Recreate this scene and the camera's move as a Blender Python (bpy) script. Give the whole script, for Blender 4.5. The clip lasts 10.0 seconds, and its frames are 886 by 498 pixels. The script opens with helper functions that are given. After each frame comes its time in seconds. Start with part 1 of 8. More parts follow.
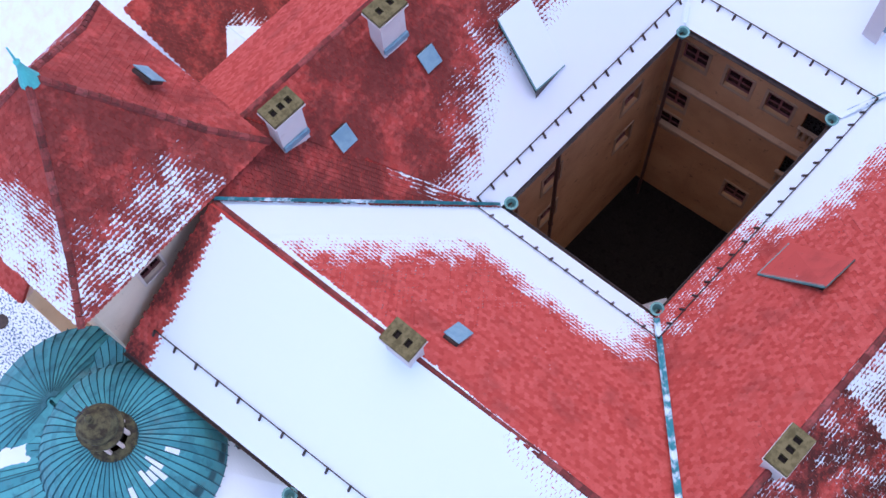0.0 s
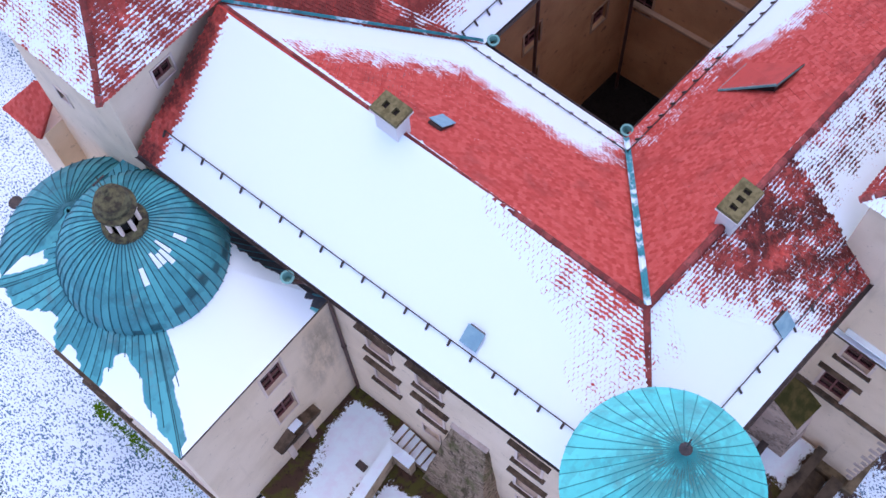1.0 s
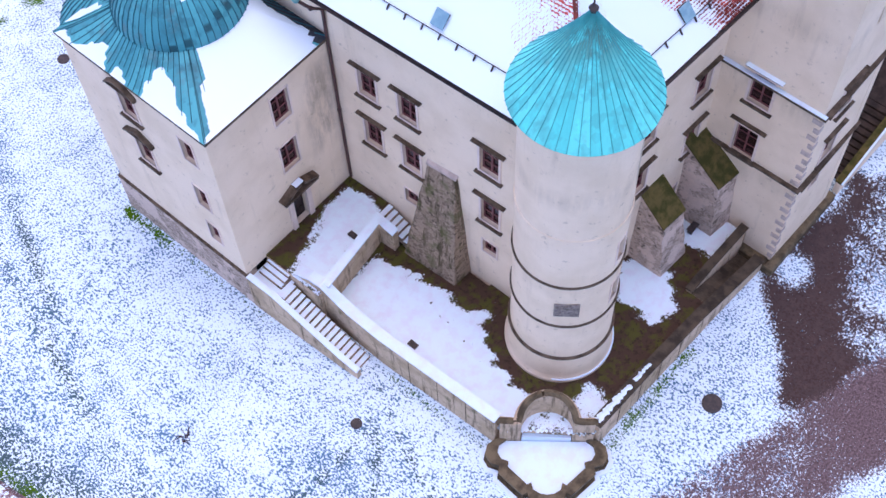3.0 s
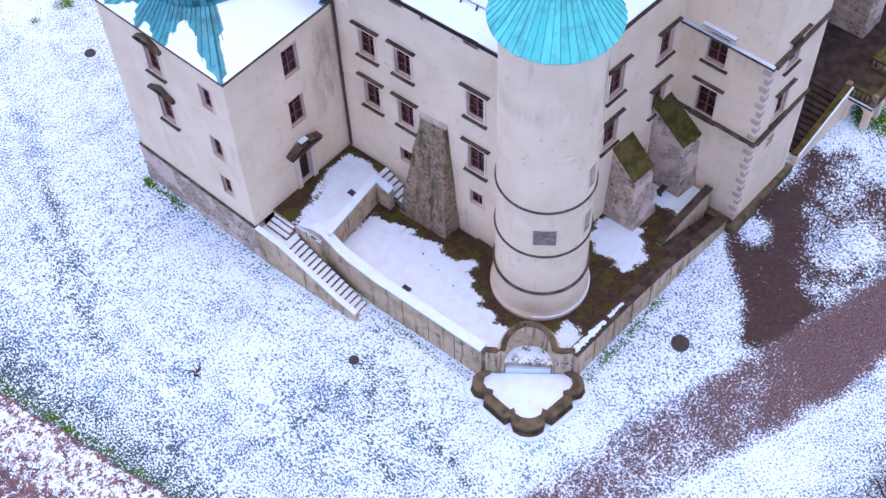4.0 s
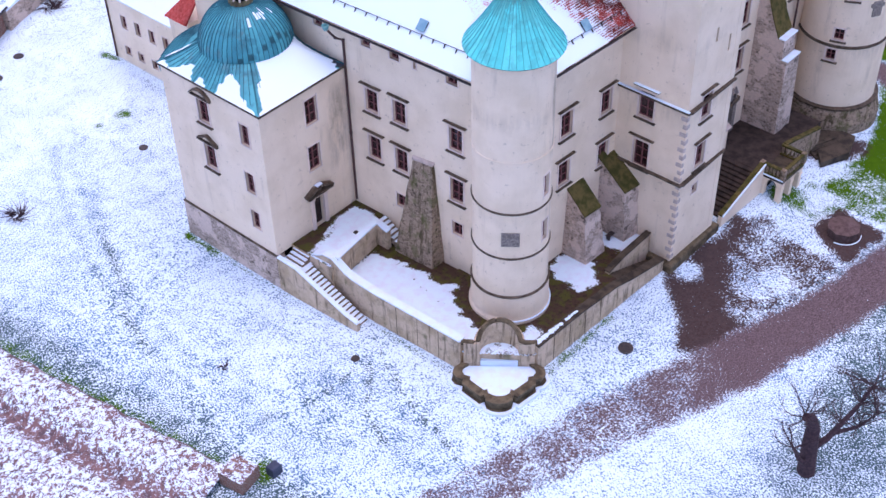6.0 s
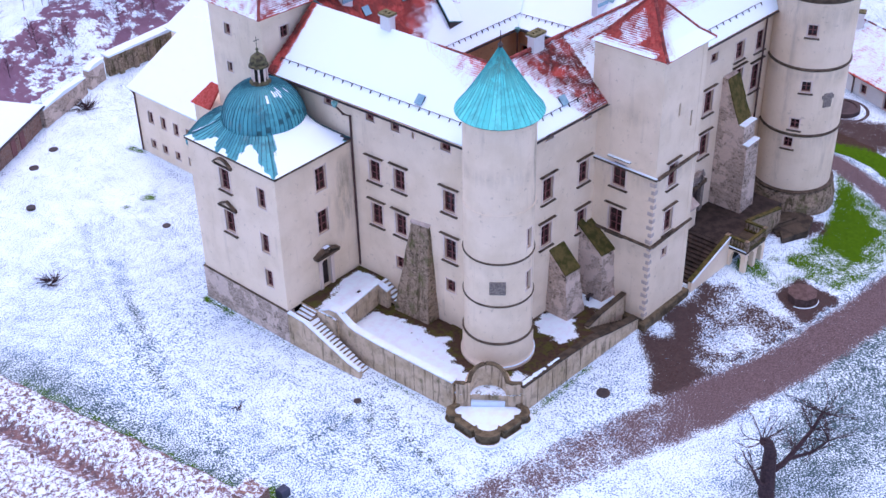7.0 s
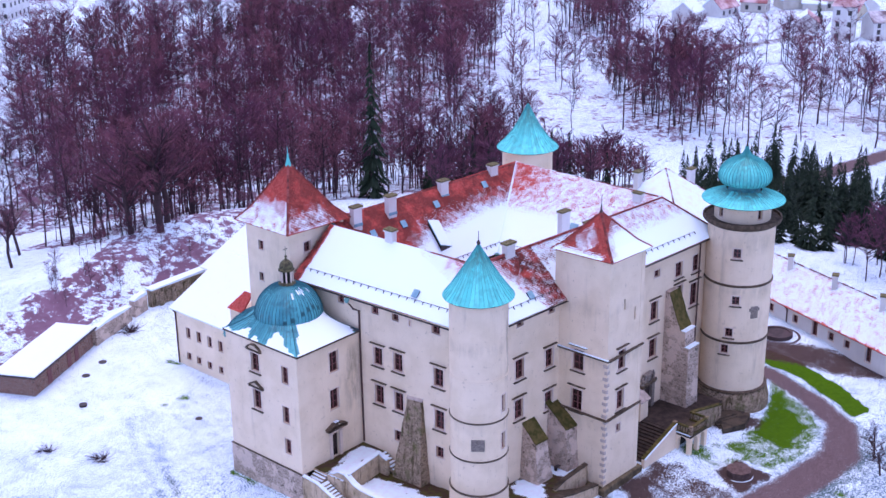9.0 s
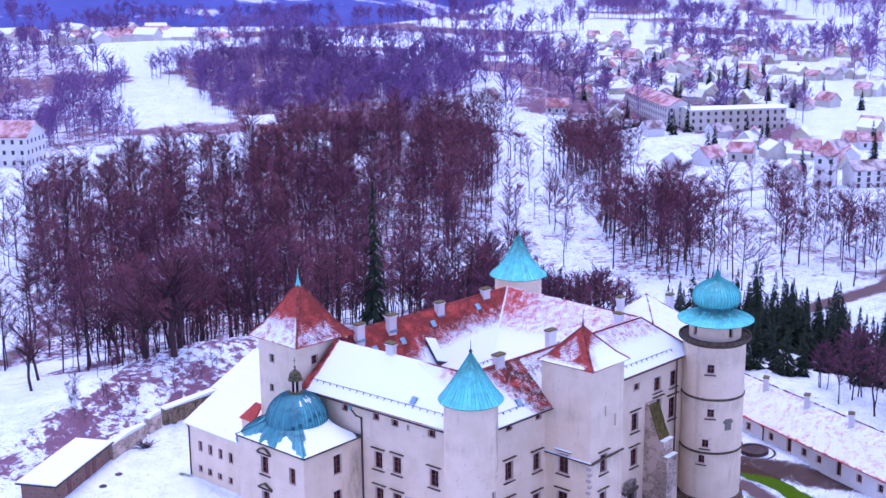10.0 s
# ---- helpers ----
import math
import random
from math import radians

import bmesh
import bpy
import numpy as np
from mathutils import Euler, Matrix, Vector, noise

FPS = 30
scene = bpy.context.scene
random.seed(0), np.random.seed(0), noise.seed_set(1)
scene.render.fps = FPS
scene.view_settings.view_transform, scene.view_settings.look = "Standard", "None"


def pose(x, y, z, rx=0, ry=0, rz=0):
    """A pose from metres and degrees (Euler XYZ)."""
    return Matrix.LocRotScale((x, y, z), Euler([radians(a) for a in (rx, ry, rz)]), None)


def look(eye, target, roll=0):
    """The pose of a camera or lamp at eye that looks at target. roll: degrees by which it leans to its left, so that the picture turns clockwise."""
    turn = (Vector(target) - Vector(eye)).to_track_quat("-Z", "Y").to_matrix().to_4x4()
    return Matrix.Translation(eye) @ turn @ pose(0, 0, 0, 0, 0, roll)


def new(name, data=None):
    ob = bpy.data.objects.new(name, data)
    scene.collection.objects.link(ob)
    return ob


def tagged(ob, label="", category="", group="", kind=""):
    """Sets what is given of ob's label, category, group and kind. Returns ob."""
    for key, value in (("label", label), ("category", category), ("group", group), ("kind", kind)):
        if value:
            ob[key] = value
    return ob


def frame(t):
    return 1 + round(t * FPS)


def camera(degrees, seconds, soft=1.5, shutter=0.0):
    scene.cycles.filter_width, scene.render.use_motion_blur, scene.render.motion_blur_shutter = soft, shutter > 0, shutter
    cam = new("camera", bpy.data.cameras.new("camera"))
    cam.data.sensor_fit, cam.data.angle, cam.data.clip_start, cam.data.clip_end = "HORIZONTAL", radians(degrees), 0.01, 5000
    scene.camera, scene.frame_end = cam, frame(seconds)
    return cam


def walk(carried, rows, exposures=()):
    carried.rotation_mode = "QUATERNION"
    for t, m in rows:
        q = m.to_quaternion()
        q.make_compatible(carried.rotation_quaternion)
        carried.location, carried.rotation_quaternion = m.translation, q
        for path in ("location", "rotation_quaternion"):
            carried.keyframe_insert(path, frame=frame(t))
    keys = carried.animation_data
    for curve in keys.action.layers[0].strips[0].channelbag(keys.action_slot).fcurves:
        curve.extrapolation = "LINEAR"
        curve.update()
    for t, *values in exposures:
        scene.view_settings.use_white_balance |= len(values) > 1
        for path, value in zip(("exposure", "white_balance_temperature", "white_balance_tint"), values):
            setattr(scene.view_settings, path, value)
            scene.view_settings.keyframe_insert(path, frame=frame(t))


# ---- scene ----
cam = camera(38.1, 10.0)
METRES, EYE, TILT, LEAN, TURN = 120.0, 62.72, 0.0, 0.0, -44.8
ROWS = [
    (0.0, 0.0, 0.0, 0.0, -5.12, -69.94, 1.88),
    (0.5, -0.0021, -0.041, 0.0011, -5.04, -68.86, 1.75),
    (1.0, -0.0032, -0.085, 0.0029, -4.93, -67.28, 1.76),
    (1.5, -0.0043, -0.1311, 0.005, -4.83, -65.61, 1.76),
    (2.0, -0.0057, -0.1765, 0.0075, -4.73, -63.79, 1.7),
    (2.5, -0.0068, -0.2255, 0.0101, -4.63, -61.74, 1.71),
    (3.0, -0.0083, -0.2756, 0.0126, -4.53, -59.48, 1.66),
    (4.5, -0.0145, -0.4239, 0.0187, -4.3, -51.03, 1.35),
    (5.0, -0.0161, -0.476, 0.0204, -4.19, -47.68, 1.29),
    (5.5, -0.018, -0.5259, 0.0218, -4.12, -44.46, 1.2),
    (7.0, -0.0231, -0.6823, 0.026, -3.89, -34.16, 0.97),
    (7.5, -0.0249, -0.7353, 0.0279, -3.84, -30.71, 0.89),
    (8.0, -0.0266, -0.7881, 0.0299, -3.81, -27.16, 0.81),
    (8.5, -0.0281, -0.8418, 0.0309, -3.76, -23.58, 0.73),
    (9.0, -0.0298, -0.8925, 0.0318, -3.73, -20.25, 0.66),
    (9.5, -0.0316, -0.9455, 0.0326, -3.71, -16.8, 0.57),
    (10.0, -0.0333, -0.9988, 0.0333, -3.69, -13.49, 0.5),
]
walk(cam, [(t, pose(0, 0, EYE, TILT, LEAN, TURN) @ pose(METRES * x, METRES * y, METRES * z, 90 + pitch, roll, yaw)) for t, x, y, z, yaw, pitch, roll in ROWS],
     [(0.0, 0.86, 6350, 29.5), (2.0, 0.99, 6320, 30.0), (3.0, 1.02, 6320, 30.5), (7.5, 1.0, 6320, 33.0), (9.0, 1.0, 6130, 38.5), (10.0, 1.0, 5720, 51.0)])

# ---- light ----
world = bpy.data.worlds.new("sky")
scene.world = world
world.use_nodes = True
wn, wl = world.node_tree.nodes, world.node_tree.links
sky = wn.new("ShaderNodeTexSky")
sky.sky_type = 'NISHITA'
sky.sun_disc = False
sky.sun_elevation = radians(84)
sky.sun_rotation = radians(45)
sky.air_density, sky.dust_density, sky.ozone_density = 1.0, 1.5, 1.5
wl.new(sky.outputs[0], wn["Background"].inputs[0])
wn["Background"].inputs[1].default_value = 0.15
sun = new("sun", bpy.data.lights.new("sun", "SUN"))
sun.data.energy, sun.data.angle, sun.data.color = 0.6, radians(60), (1.0, 0.97, 0.95)
sun.matrix_basis = look((6, 6, 84), (0, 0, 0))


# ---- mesh helpers ----
WORLD = {}


class Geo:
    """Vertices and faces of one mesh, with a value of snow for each vertex where it has any."""

    def __init__(self):
        self.v, self.f, self.s = [], [], {}

    def quad(self, *pts):
        k = len(self.v)
        self.v.extend([tuple(p) for p in pts])
        self.f.append(tuple(range(k, k + len(pts))))

    def box(self, x0, x1, y0, y1, z0, z1, m=None, bevel=0.0):
        b = bevel
        if b <= 0:
            pts = [(x, y, z) for z in (z0, z1) for y in (y0, y1) for x in (x0, x1)]
            fs = [(0, 2, 3, 1), (4, 5, 7, 6), (0, 1, 5, 4), (2, 6, 7, 3), (0, 4, 6, 2), (1, 3, 7, 5)]
        else:
            ring = lambda d, z: [(x0 + d, y0 + d, z), (x1 - d, y0 + d, z), (x1 - d, y1 - d, z), (x0 + d, y1 - d, z)]
            pts = ring(b, z0) + ring(0, z0 + b) + ring(0, z1 - b) + ring(b, z1)
            fs = [(3, 2, 1, 0), (12, 13, 14, 15)]
            for r in range(3):
                for i in range(4):
                    j = (i + 1) % 4
                    fs.append((r * 4 + i, r * 4 + j, r * 4 + 4 + j, r * 4 + 4 + i))
        k = len(self.v)
        self.v.extend([tuple(m @ Vector(p)) if m else p for p in pts])
        self.f.extend([tuple(k + i for i in f) for f in fs])

    def prism(self, poly, z0, z1, top=None):
        """An upright prism over a counter-clockwise polygon; z1 may be a list with one height a corner."""
        n, k = len(poly), len(self.v)
        zt = z1 if isinstance(z1, (list, tuple)) else [z1] * n
        self.v.extend([(x, y, z0) for x, y in poly] + [(x, y, z) for (x, y), z in zip(poly, zt)])
        self.f.append(tuple(k + i for i in reversed(range(n))))
        self.f.append(tuple(k + n + i for i in range(n)))
        for i in range(n):
            j = (i + 1) % n
            self.f.append((k + i, k + j, k + n + j, k + n + i))

    def strip(self, path, half, z0, z1):
        """A wall along a line of (x, y) or (x, y, top) with half a thickness to either side, mitred."""
        n = len(path)
        rows = []
        for i, p in enumerate(path):
            a, b = Vector(path[max(i - 1, 0)][:2]), Vector(path[min(i + 1, n - 1)][:2])
            q = Vector(p[:2])
            d1 = (q - a).normalized() if (q - a).length > 1e-6 else (b - q).normalized()
            d2 = (b - q).normalized() if (b - q).length > 1e-6 else d1
            t = (d1 + d2).normalized()
            nrm = Vector((-t.y, t.x)) / max(0.4, t.dot(d1))
            top = p[2] if len(p) > 2 else z1
            rows.append((q + nrm * half, q - nrm * half, top))
        k = len(self.v)
        for l, r, top in rows:
            self.v.extend([(l.x, l.y, z0), (r.x, r.y, z0), (r.x, r.y, top), (l.x, l.y, top)])
        for i in range(n - 1):
            a, b = k + i * 4, k + i * 4 + 4
            for c in range(4):
                d = (c + 1) % 4
                self.f.append((a + c, b + c, b + d, a + d))
        self.f.append((k, k + 1, k + 2, k + 3))
        e = k + (n - 1) * 4
        self.f.append((e + 3, e + 2, e + 1, e))

    def lathe(self, profile, n, c=(0, 0), a0=0.0, a1=2 * math.pi, ripple=0.0, ribs=0):
        full = abs(a1 - a0 - 2 * math.pi) < 1e-6
        m = n if full else n + 1
        k = len(self.v)
        for r, z in profile:
            for i in range(m):
                a = a0 + (a1 - a0) * i / n
                rr = r + (ripple if ribs and i % (n // ribs) == 0 else 0.0) * min(1.0, r)
                self.v.append((c[0] + rr * math.cos(a), c[1] + rr * math.sin(a), z))
        for j in range(len(profile) - 1):
            for i in range(n):
                i2 = (i + 1) % m
                self.f.append((k + j * m + i, k + j * m + i2, k + j * m + m + i2, k + j * m + m + i))

    def tube(self, pts, r, n=6, taper=1.0):
        k = len(self.v)
        pts = [Vector(p) for p in pts]
        for i, p in enumerate(pts):
            d = (pts[min(i + 1, len(pts) - 1)] - pts[max(i - 1, 0)]).normalized()
            a = d.orthogonal().normalized()
            b = d.cross(a)
            rr = r * (1 + (taper - 1) * i / max(1, len(pts) - 1))
            self.v.extend([tuple(p + (a * math.cos(t) + b * math.sin(t)) * rr) for t in [2 * math.pi * j / n for j in range(n)]])
        for i in range(len(pts) - 1):
            for j in range(n):
                j2 = (j + 1) % n
                self.f.append((k + i * n + j, k + i * n + j2, k + i * n + n + j2, k + i * n + n + j))
        self.f.append(tuple(k + j for j in reversed(range(n))))
        self.f.append(tuple(k + (len(pts) - 1) * n + j for j in range(n)))

    def mesh(self, name, mat, smooth=False):
        me = bpy.data.meshes.new(name)
        me.from_pydata(self.v, [], self.f)
        for key, values in self.s.items():
            at = me.attributes.new(key, 'FLOAT', 'POINT')
            at.data.foreach_set("value", np.array(values, dtype=np.float32))
        if smooth:
            me.polygons.foreach_set("use_smooth", [True] * len(me.polygons))
        me.materials.append(mat)
        me.update()
        return me

    def snow(self, fn, key="snow"):
        self.s[key] = [float(min(1.0, max(0.0, fn(*p)))) for p in self.v]
        return self


def thing(name, label, category, at=(0, 0, 0), group="", kind=""):
    ob = new(name)
    ob.matrix_basis = Matrix.Translation(at)
    ob.empty_display_size = 0.3
    WORLD[ob] = Matrix.Translation(at)
    return tagged(ob, label, category, group, kind)


def link(name, me, parent=None, m=None, label="", kind=""):
    """Links a mesh, whose coordinates m takes into the world, as an object under its parent."""
    ob = new(name, me)
    m = m or Matrix.Identity(4)
    if parent:
        ob.parent = parent
        ob.matrix_basis = WORLD[parent].inverted() @ m
    else:
        ob.matrix_basis = m
    WORLD[ob] = m
    return tagged(ob, label, "", "", kind)


def part(name, geo, mat, parent=None, label="", kind="", smooth=False, m=None):
    return link(name, geo.mesh(name, mat, smooth), parent, m, label, kind)


def solid(name, geo, mat, label, category, kind="", smooth=False, group="", m=None):
    return tagged(link(name, geo.mesh(name, mat, smooth), None, m), label, category, group, kind)


def smoothstep(a, b, x):
    t = min(1.0, max(0.0, (x - a) / (b - a)))
    return t * t * (3 - 2 * t)


# ---- materials ----
class Nodes:
    """A small wrapper that builds one node material."""

    def __init__(self, name):
        self.mat = bpy.data.materials.new(name)
        self.mat.use_nodes = True
        self.t = self.mat.node_tree
        self.b = self.t.nodes["Principled BSDF"]
        self.pos = self.t.nodes.new("ShaderNodeNewGeometry").outputs["Position"]

    def add(self, kind, **inputs):
        n = self.t.nodes.new(kind)
        for key, val in inputs.items():
            self.put(n.inputs[key.replace("_", " ")], val)
        return n

    def put(self, sock, val):
        if isinstance(val, bpy.types.NodeSocket):
            self.t.links.new(val, sock)
        else:
            sock.default_value = val

    def noise(self, scale, detail=4.0, rough=0.55, vec=None, stretch=None):
        v = vec or self.pos
        if stretch:
            mp = self.add("ShaderNodeMapping")
            self.t.links.new(v, mp.inputs["Vector"])
            mp.inputs["Scale"].default_value = stretch
            v = mp.outputs[0]
        return self.add("ShaderNodeTexNoise", Vector=v, Scale=scale, Detail=detail, Roughness=rough).outputs[0]

    def voronoi(self, scale, feature='F1', stretch=None, out=0):
        v = self.pos
        if stretch:
            mp = self.add("ShaderNodeMapping")
            self.t.links.new(v, mp.inputs["Vector"])
            mp.inputs["Scale"].default_value = stretch
            v = mp.outputs[0]
        n = self.t.nodes.new("ShaderNodeTexVoronoi")
        n.feature = feature
        self.put(n.inputs["Vector"], v)
        self.put(n.inputs["Scale"], scale)
        return n.outputs[out]

    def math(self, op, a, b=0.0, clamp=False):
        n = self.t.nodes.new("ShaderNodeMath")
        n.operation, n.use_clamp = op, clamp
        self.put(n.inputs[0], a)
        self.put(n.inputs[1], b)
        return n.outputs[0]

    def step(self, val, lo, hi):
        n = self.t.nodes.new("ShaderNodeMapRange")
        n.interpolation_type = 'SMOOTHSTEP'
        self.put(n.inputs[0], val)
        n.inputs[1].default_value, n.inputs[2].default_value = lo, hi
        return n.outputs[0]

    def ramp(self, val, *stops):
        n = self.t.nodes.new("ShaderNodeValToRGB")
        self.put(n.inputs[0], val)
        e = n.color_ramp.elements
        while len(e) < len(stops):
            e.new(0.5)
        for el, (p, c) in zip(e, stops):
            el.position, el.color = p, (*c, 1)
        return n.outputs[0]

    def mix(self, fac, a, b, mode='MIX'):
        n = self.t.nodes.new("ShaderNodeMix")
        n.data_type, n.blend_type = 'RGBA', mode
        self.put(n.inputs[0], fac)
        self.put(n.inputs[6], (*a, 1) if isinstance(a, tuple) else a)
        self.put(n.inputs[7], (*b, 1) if isinstance(b, tuple) else b)
        return n.outputs[2]

    def attr(self, name):
        n = self.t.nodes.new("ShaderNodeAttribute")
        n.attribute_name = name
        return n.outputs["Fac"]

    def island(self):
        return self.t.nodes.new("ShaderNodeNewGeometry").outputs["Random Per Island"]

    def bump(self, height, strength=0.3, distance=0.02):
        n = self.add("ShaderNodeBump", Height=height, Strength=strength, Distance=distance)
        self.t.links.new(n.outputs[0], self.b.inputs["Normal"])

    def cover(self, s, n, gain=2.4):
        """Where s, from 0 to 1, wins against the noise n."""
        mid = self.math('MULTIPLY', self.math('MULTIPLY', s, self.math('SUBTRACT', 1.0, s)), gain * 2)
        v = self.math('ADD', s, self.math('MULTIPLY', mid, self.math('SUBTRACT', n, 0.5)))
        return self.step(v, 0.44, 0.56)

    def done(self, color, rough=0.8, metal=0.0, spec=0.3):
        self.put(self.b.inputs["Base Color"], (*color, 1) if isinstance(color, tuple) else color)
        self.put(self.b.inputs["Roughness"], rough)
        self.put(self.b.inputs["Metallic"], metal)
        self.put(self.b.inputs["Specular IOR Level"], spec)
        return self.mat


SNOW = (0.73, 0.87, 0.945)


def m_plaster(name, light, dark, stain, spots=0.0):
    n = Nodes(name)
    big = n.noise(0.35, 5, 0.6)
    streak = n.noise(1.2, 4, 0.6, stretch=(1.0, 1.0, 0.12))
    fine = n.noise(14, 3)
    c = n.mix(n.step(big, 0.35, 0.7), light, dark)
    c = n.mix(n.math('MULTIPLY', n.step(streak, 0.58, 0.8), 0.32), c, stain)
    c = n.mix(n.math('MULTIPLY', fine, 0.10), c, stain)
    wet = n.math('MULTIPLY', n.attr("damp"), n.step(n.noise(0.9, 6, 0.7, stretch=(1.6, 1.6, 0.35)), 0.36, 0.62))
    c = n.mix(n.math('MULTIPLY', wet, 0.55), c, tuple(0.35 * v for v in stain))
    if spots:
        c = n.mix(n.math('MULTIPLY', n.step(n.noise(2.2, 6, 0.7), 0.6, 0.68), spots), c, stain)
    n.bump(n.math('ADD', n.noise(30, 4), n.math('MULTIPLY', big, 2.0)), 0.25, 0.02)
    return n.done(c, 0.9, 0, 0.2)


def m_stone(name, a, b, mortar, scale=3.0, stretch=(1, 1, 1.6), moss=0.0, render_left=0.0):
    n = Nodes(name)
    cell = n.voronoi(scale, stretch=stretch, out=1)
    edge = n.voronoi(scale, 'DISTANCE_TO_EDGE', stretch=stretch)
    grey = n.noise(0.8, 5, 0.65)
    tone = n.t.nodes.new("ShaderNodeSeparateColor")
    n.put(tone.inputs[0], cell)
    c = n.mix(tone.outputs[0], a, b)
    c = n.mix(n.math('MULTIPLY', n.step(grey, 0.4, 0.7), 0.5), c, tuple(v * 0.55 for v in a))
    c = n.mix(n.math('SUBTRACT', 1.0, n.step(edge, 0.02, 0.09)), c, mortar)
    c = n.mix(n.math('MULTIPLY', n.step(n.noise(2.3, 3, 0.6), 0.60, 0.66), 0.75), c, tuple(v * 0.22 for v in b))
    if render_left:
        c = n.mix(n.math('MULTIPLY', n.step(n.noise(0.55, 5, 0.65), 0.5, 0.56), render_left), c, (0.74, 0.585, 0.49))
    if moss:
        c = n.mix(n.math('MULTIPLY', n.step(n.noise(2.2, 5, 0.7, stretch=(1, 1, 0.14)), 0.50, 0.64), 0.8), c, (0.060, 0.048, 0.018))
        c = n.mix(n.math('MULTIPLY', n.step(n.noise(1.1, 5, 0.6), 0.5, 0.66), moss), c, (0.10, 0.11, 0.03))
    n.bump(n.math('ADD', n.step(edge, 0.0, 0.12), n.math('MULTIPLY', n.noise(18, 4), 0.5)), 0.5, 0.04)
    return n.done(c, 0.92, 0, 0.2)


def m_tile():
    n = Nodes("roof_tile")
    r = n.math('FRACT', n.math('ADD', n.island(), n.t.nodes.new("ShaderNodeObjectInfo").outputs["Random"]))
    big = n.noise(0.5, 4, 0.6)
    c = n.ramp(r, (0.0, (0.45, 0.056, 0.042)), (0.5, (0.54, 0.085, 0.066)), (1.0, (0.60, 0.115, 0.092)))
    c = n.mix(n.math('MULTIPLY', n.step(big, 0.5, 0.72), 0.45), c, (0.20, 0.034, 0.028))
    # Maroon darkening in patches; each slope sets its own strength.
    mo = n.math('MULTIPLY', n.attr("moss"), n.step(n.math('ADD', n.math('MULTIPLY', n.noise(0.7, 5, 0.65), 0.7), n.math('MULTIPLY', n.noise(5, 4, 0.7), 0.3)), 0.34, 0.56))
    c = n.mix(mo, c, (0.085, 0.022, 0.018))
    c = n.mix(n.math('MULTIPLY', n.step(n.noise(6, 4, 0.7), 0.62, 0.72), 0.5), c, (0.10, 0.045, 0.035))
    s = n.attr("snow")
    k = n.math('ADD', n.math('MULTIPLY', n.noise(1.3, 5, 0.75), 0.62), n.math('ADD', n.math('MULTIPLY', n.noise(7, 3, 0.7), 0.16), n.math('MULTIPLY', n.attr("back"), 0.22)))
    f = n.cover(s, k, 6.0)
    n.bump(n.noise(25, 3), 0.2, 0.01)
    return n.done(n.mix(f, c, SNOW), 0.85, 0, 0.25)


def m_ridge():
    n = Nodes("weathered_ridge_tile")
    r = n.t.nodes.new("ShaderNodeObjectInfo").outputs["Random"]
    c = n.ramp(r, (0.0, (0.16, 0.035, 0.032)), (0.6, (0.26, 0.055, 0.048)), (1.0, (0.36, 0.09, 0.08)))
    c = n.mix(n.math('MULTIPLY', n.step(n.noise(5, 4, 0.7), 0.45, 0.65), 0.6), c, (0.07, 0.04, 0.03))
    f = n.cover(n.attr("snow"), n.math('ADD', n.math('MULTIPLY', n.noise(1.2, 5, 0.7), 0.7), n.math('MULTIPLY', n.noise(9, 3), 0.3)), 3.0)
    n.bump(n.noise(25, 3), 0.2, 0.01)
    return n.done(n.mix(f, c, SNOW), 0.88, 0, 0.2)


def m_copper(name, main, pale, dark):
    n = Nodes(name)
    r = n.t.nodes.new("ShaderNodeObjectInfo").outputs["Random"]
    c = n.mix(r, main, pale)
    c = n.mix(n.math('MULTIPLY', n.step(n.noise(1.6, 2, 0.5, stretch=(1, 1, 0.8)), 0.55, 0.6), 0.3), c, dark)
    c = n.mix(n.math('MULTIPLY', n.step(n.noise(0.9, 5, 0.6, stretch=(1, 1, 0.4)), 0.5, 0.72), 0.6), c, dark)
    c = n.mix(n.math('MULTIPLY', n.step(n.noise(5, 4, 0.7), 0.6, 0.7), 0.35), c, pale)
    c = n.mix(n.math('MULTIPLY', n.step(n.noise(0.8, 5, 0.65), 0.56, 0.72), 0.5), c, tuple(0.5 * (a + b) for a, b in zip(dark, (0.24, 0.24, 0.20))))
    soot = n.math('MULTIPLY', n.attr("soot"), n.step(n.noise(1.6, 4, 0.65, stretch=(1.3, 1.3, 0.3)), 0.36, 0.52))
    c = n.mix(n.math('MULTIPLY', soot, 0.8), c, (0.085, 0.075, 0.045))
    c = n.mix(n.math('MULTIPLY', n.attr("wet"), 0.85), c, tuple(0.45 * v for v in dark))
    f = n.cover(n.attr("snow"), n.math('ADD', n.math('MULTIPLY', n.noise(1.3, 5, 0.6), 0.8), n.math('MULTIPLY', r, 0.2)), 2.2)
    n.bump(n.noise(8, 3), 0.15, 0.02)
    return n.done(n.mix(f, c, SNOW), 0.55, 0.0, 0.35)


def m_plain(name, a, b, scale=3.0, rough=0.8, metal=0.0, bump=0.2, spec=0.3):
    n = Nodes(name)
    c = n.mix(n.step(n.noise(scale, 5, 0.6), 0.35, 0.65), a, b)
    c = n.mix(n.math('MULTIPLY', n.noise(scale * 9, 3), 0.25), c, tuple(v * 0.5 for v in b))
    n.bump(n.noise(scale * 6, 4), bump, 0.02)
    return n.done(c, rough, metal, spec)


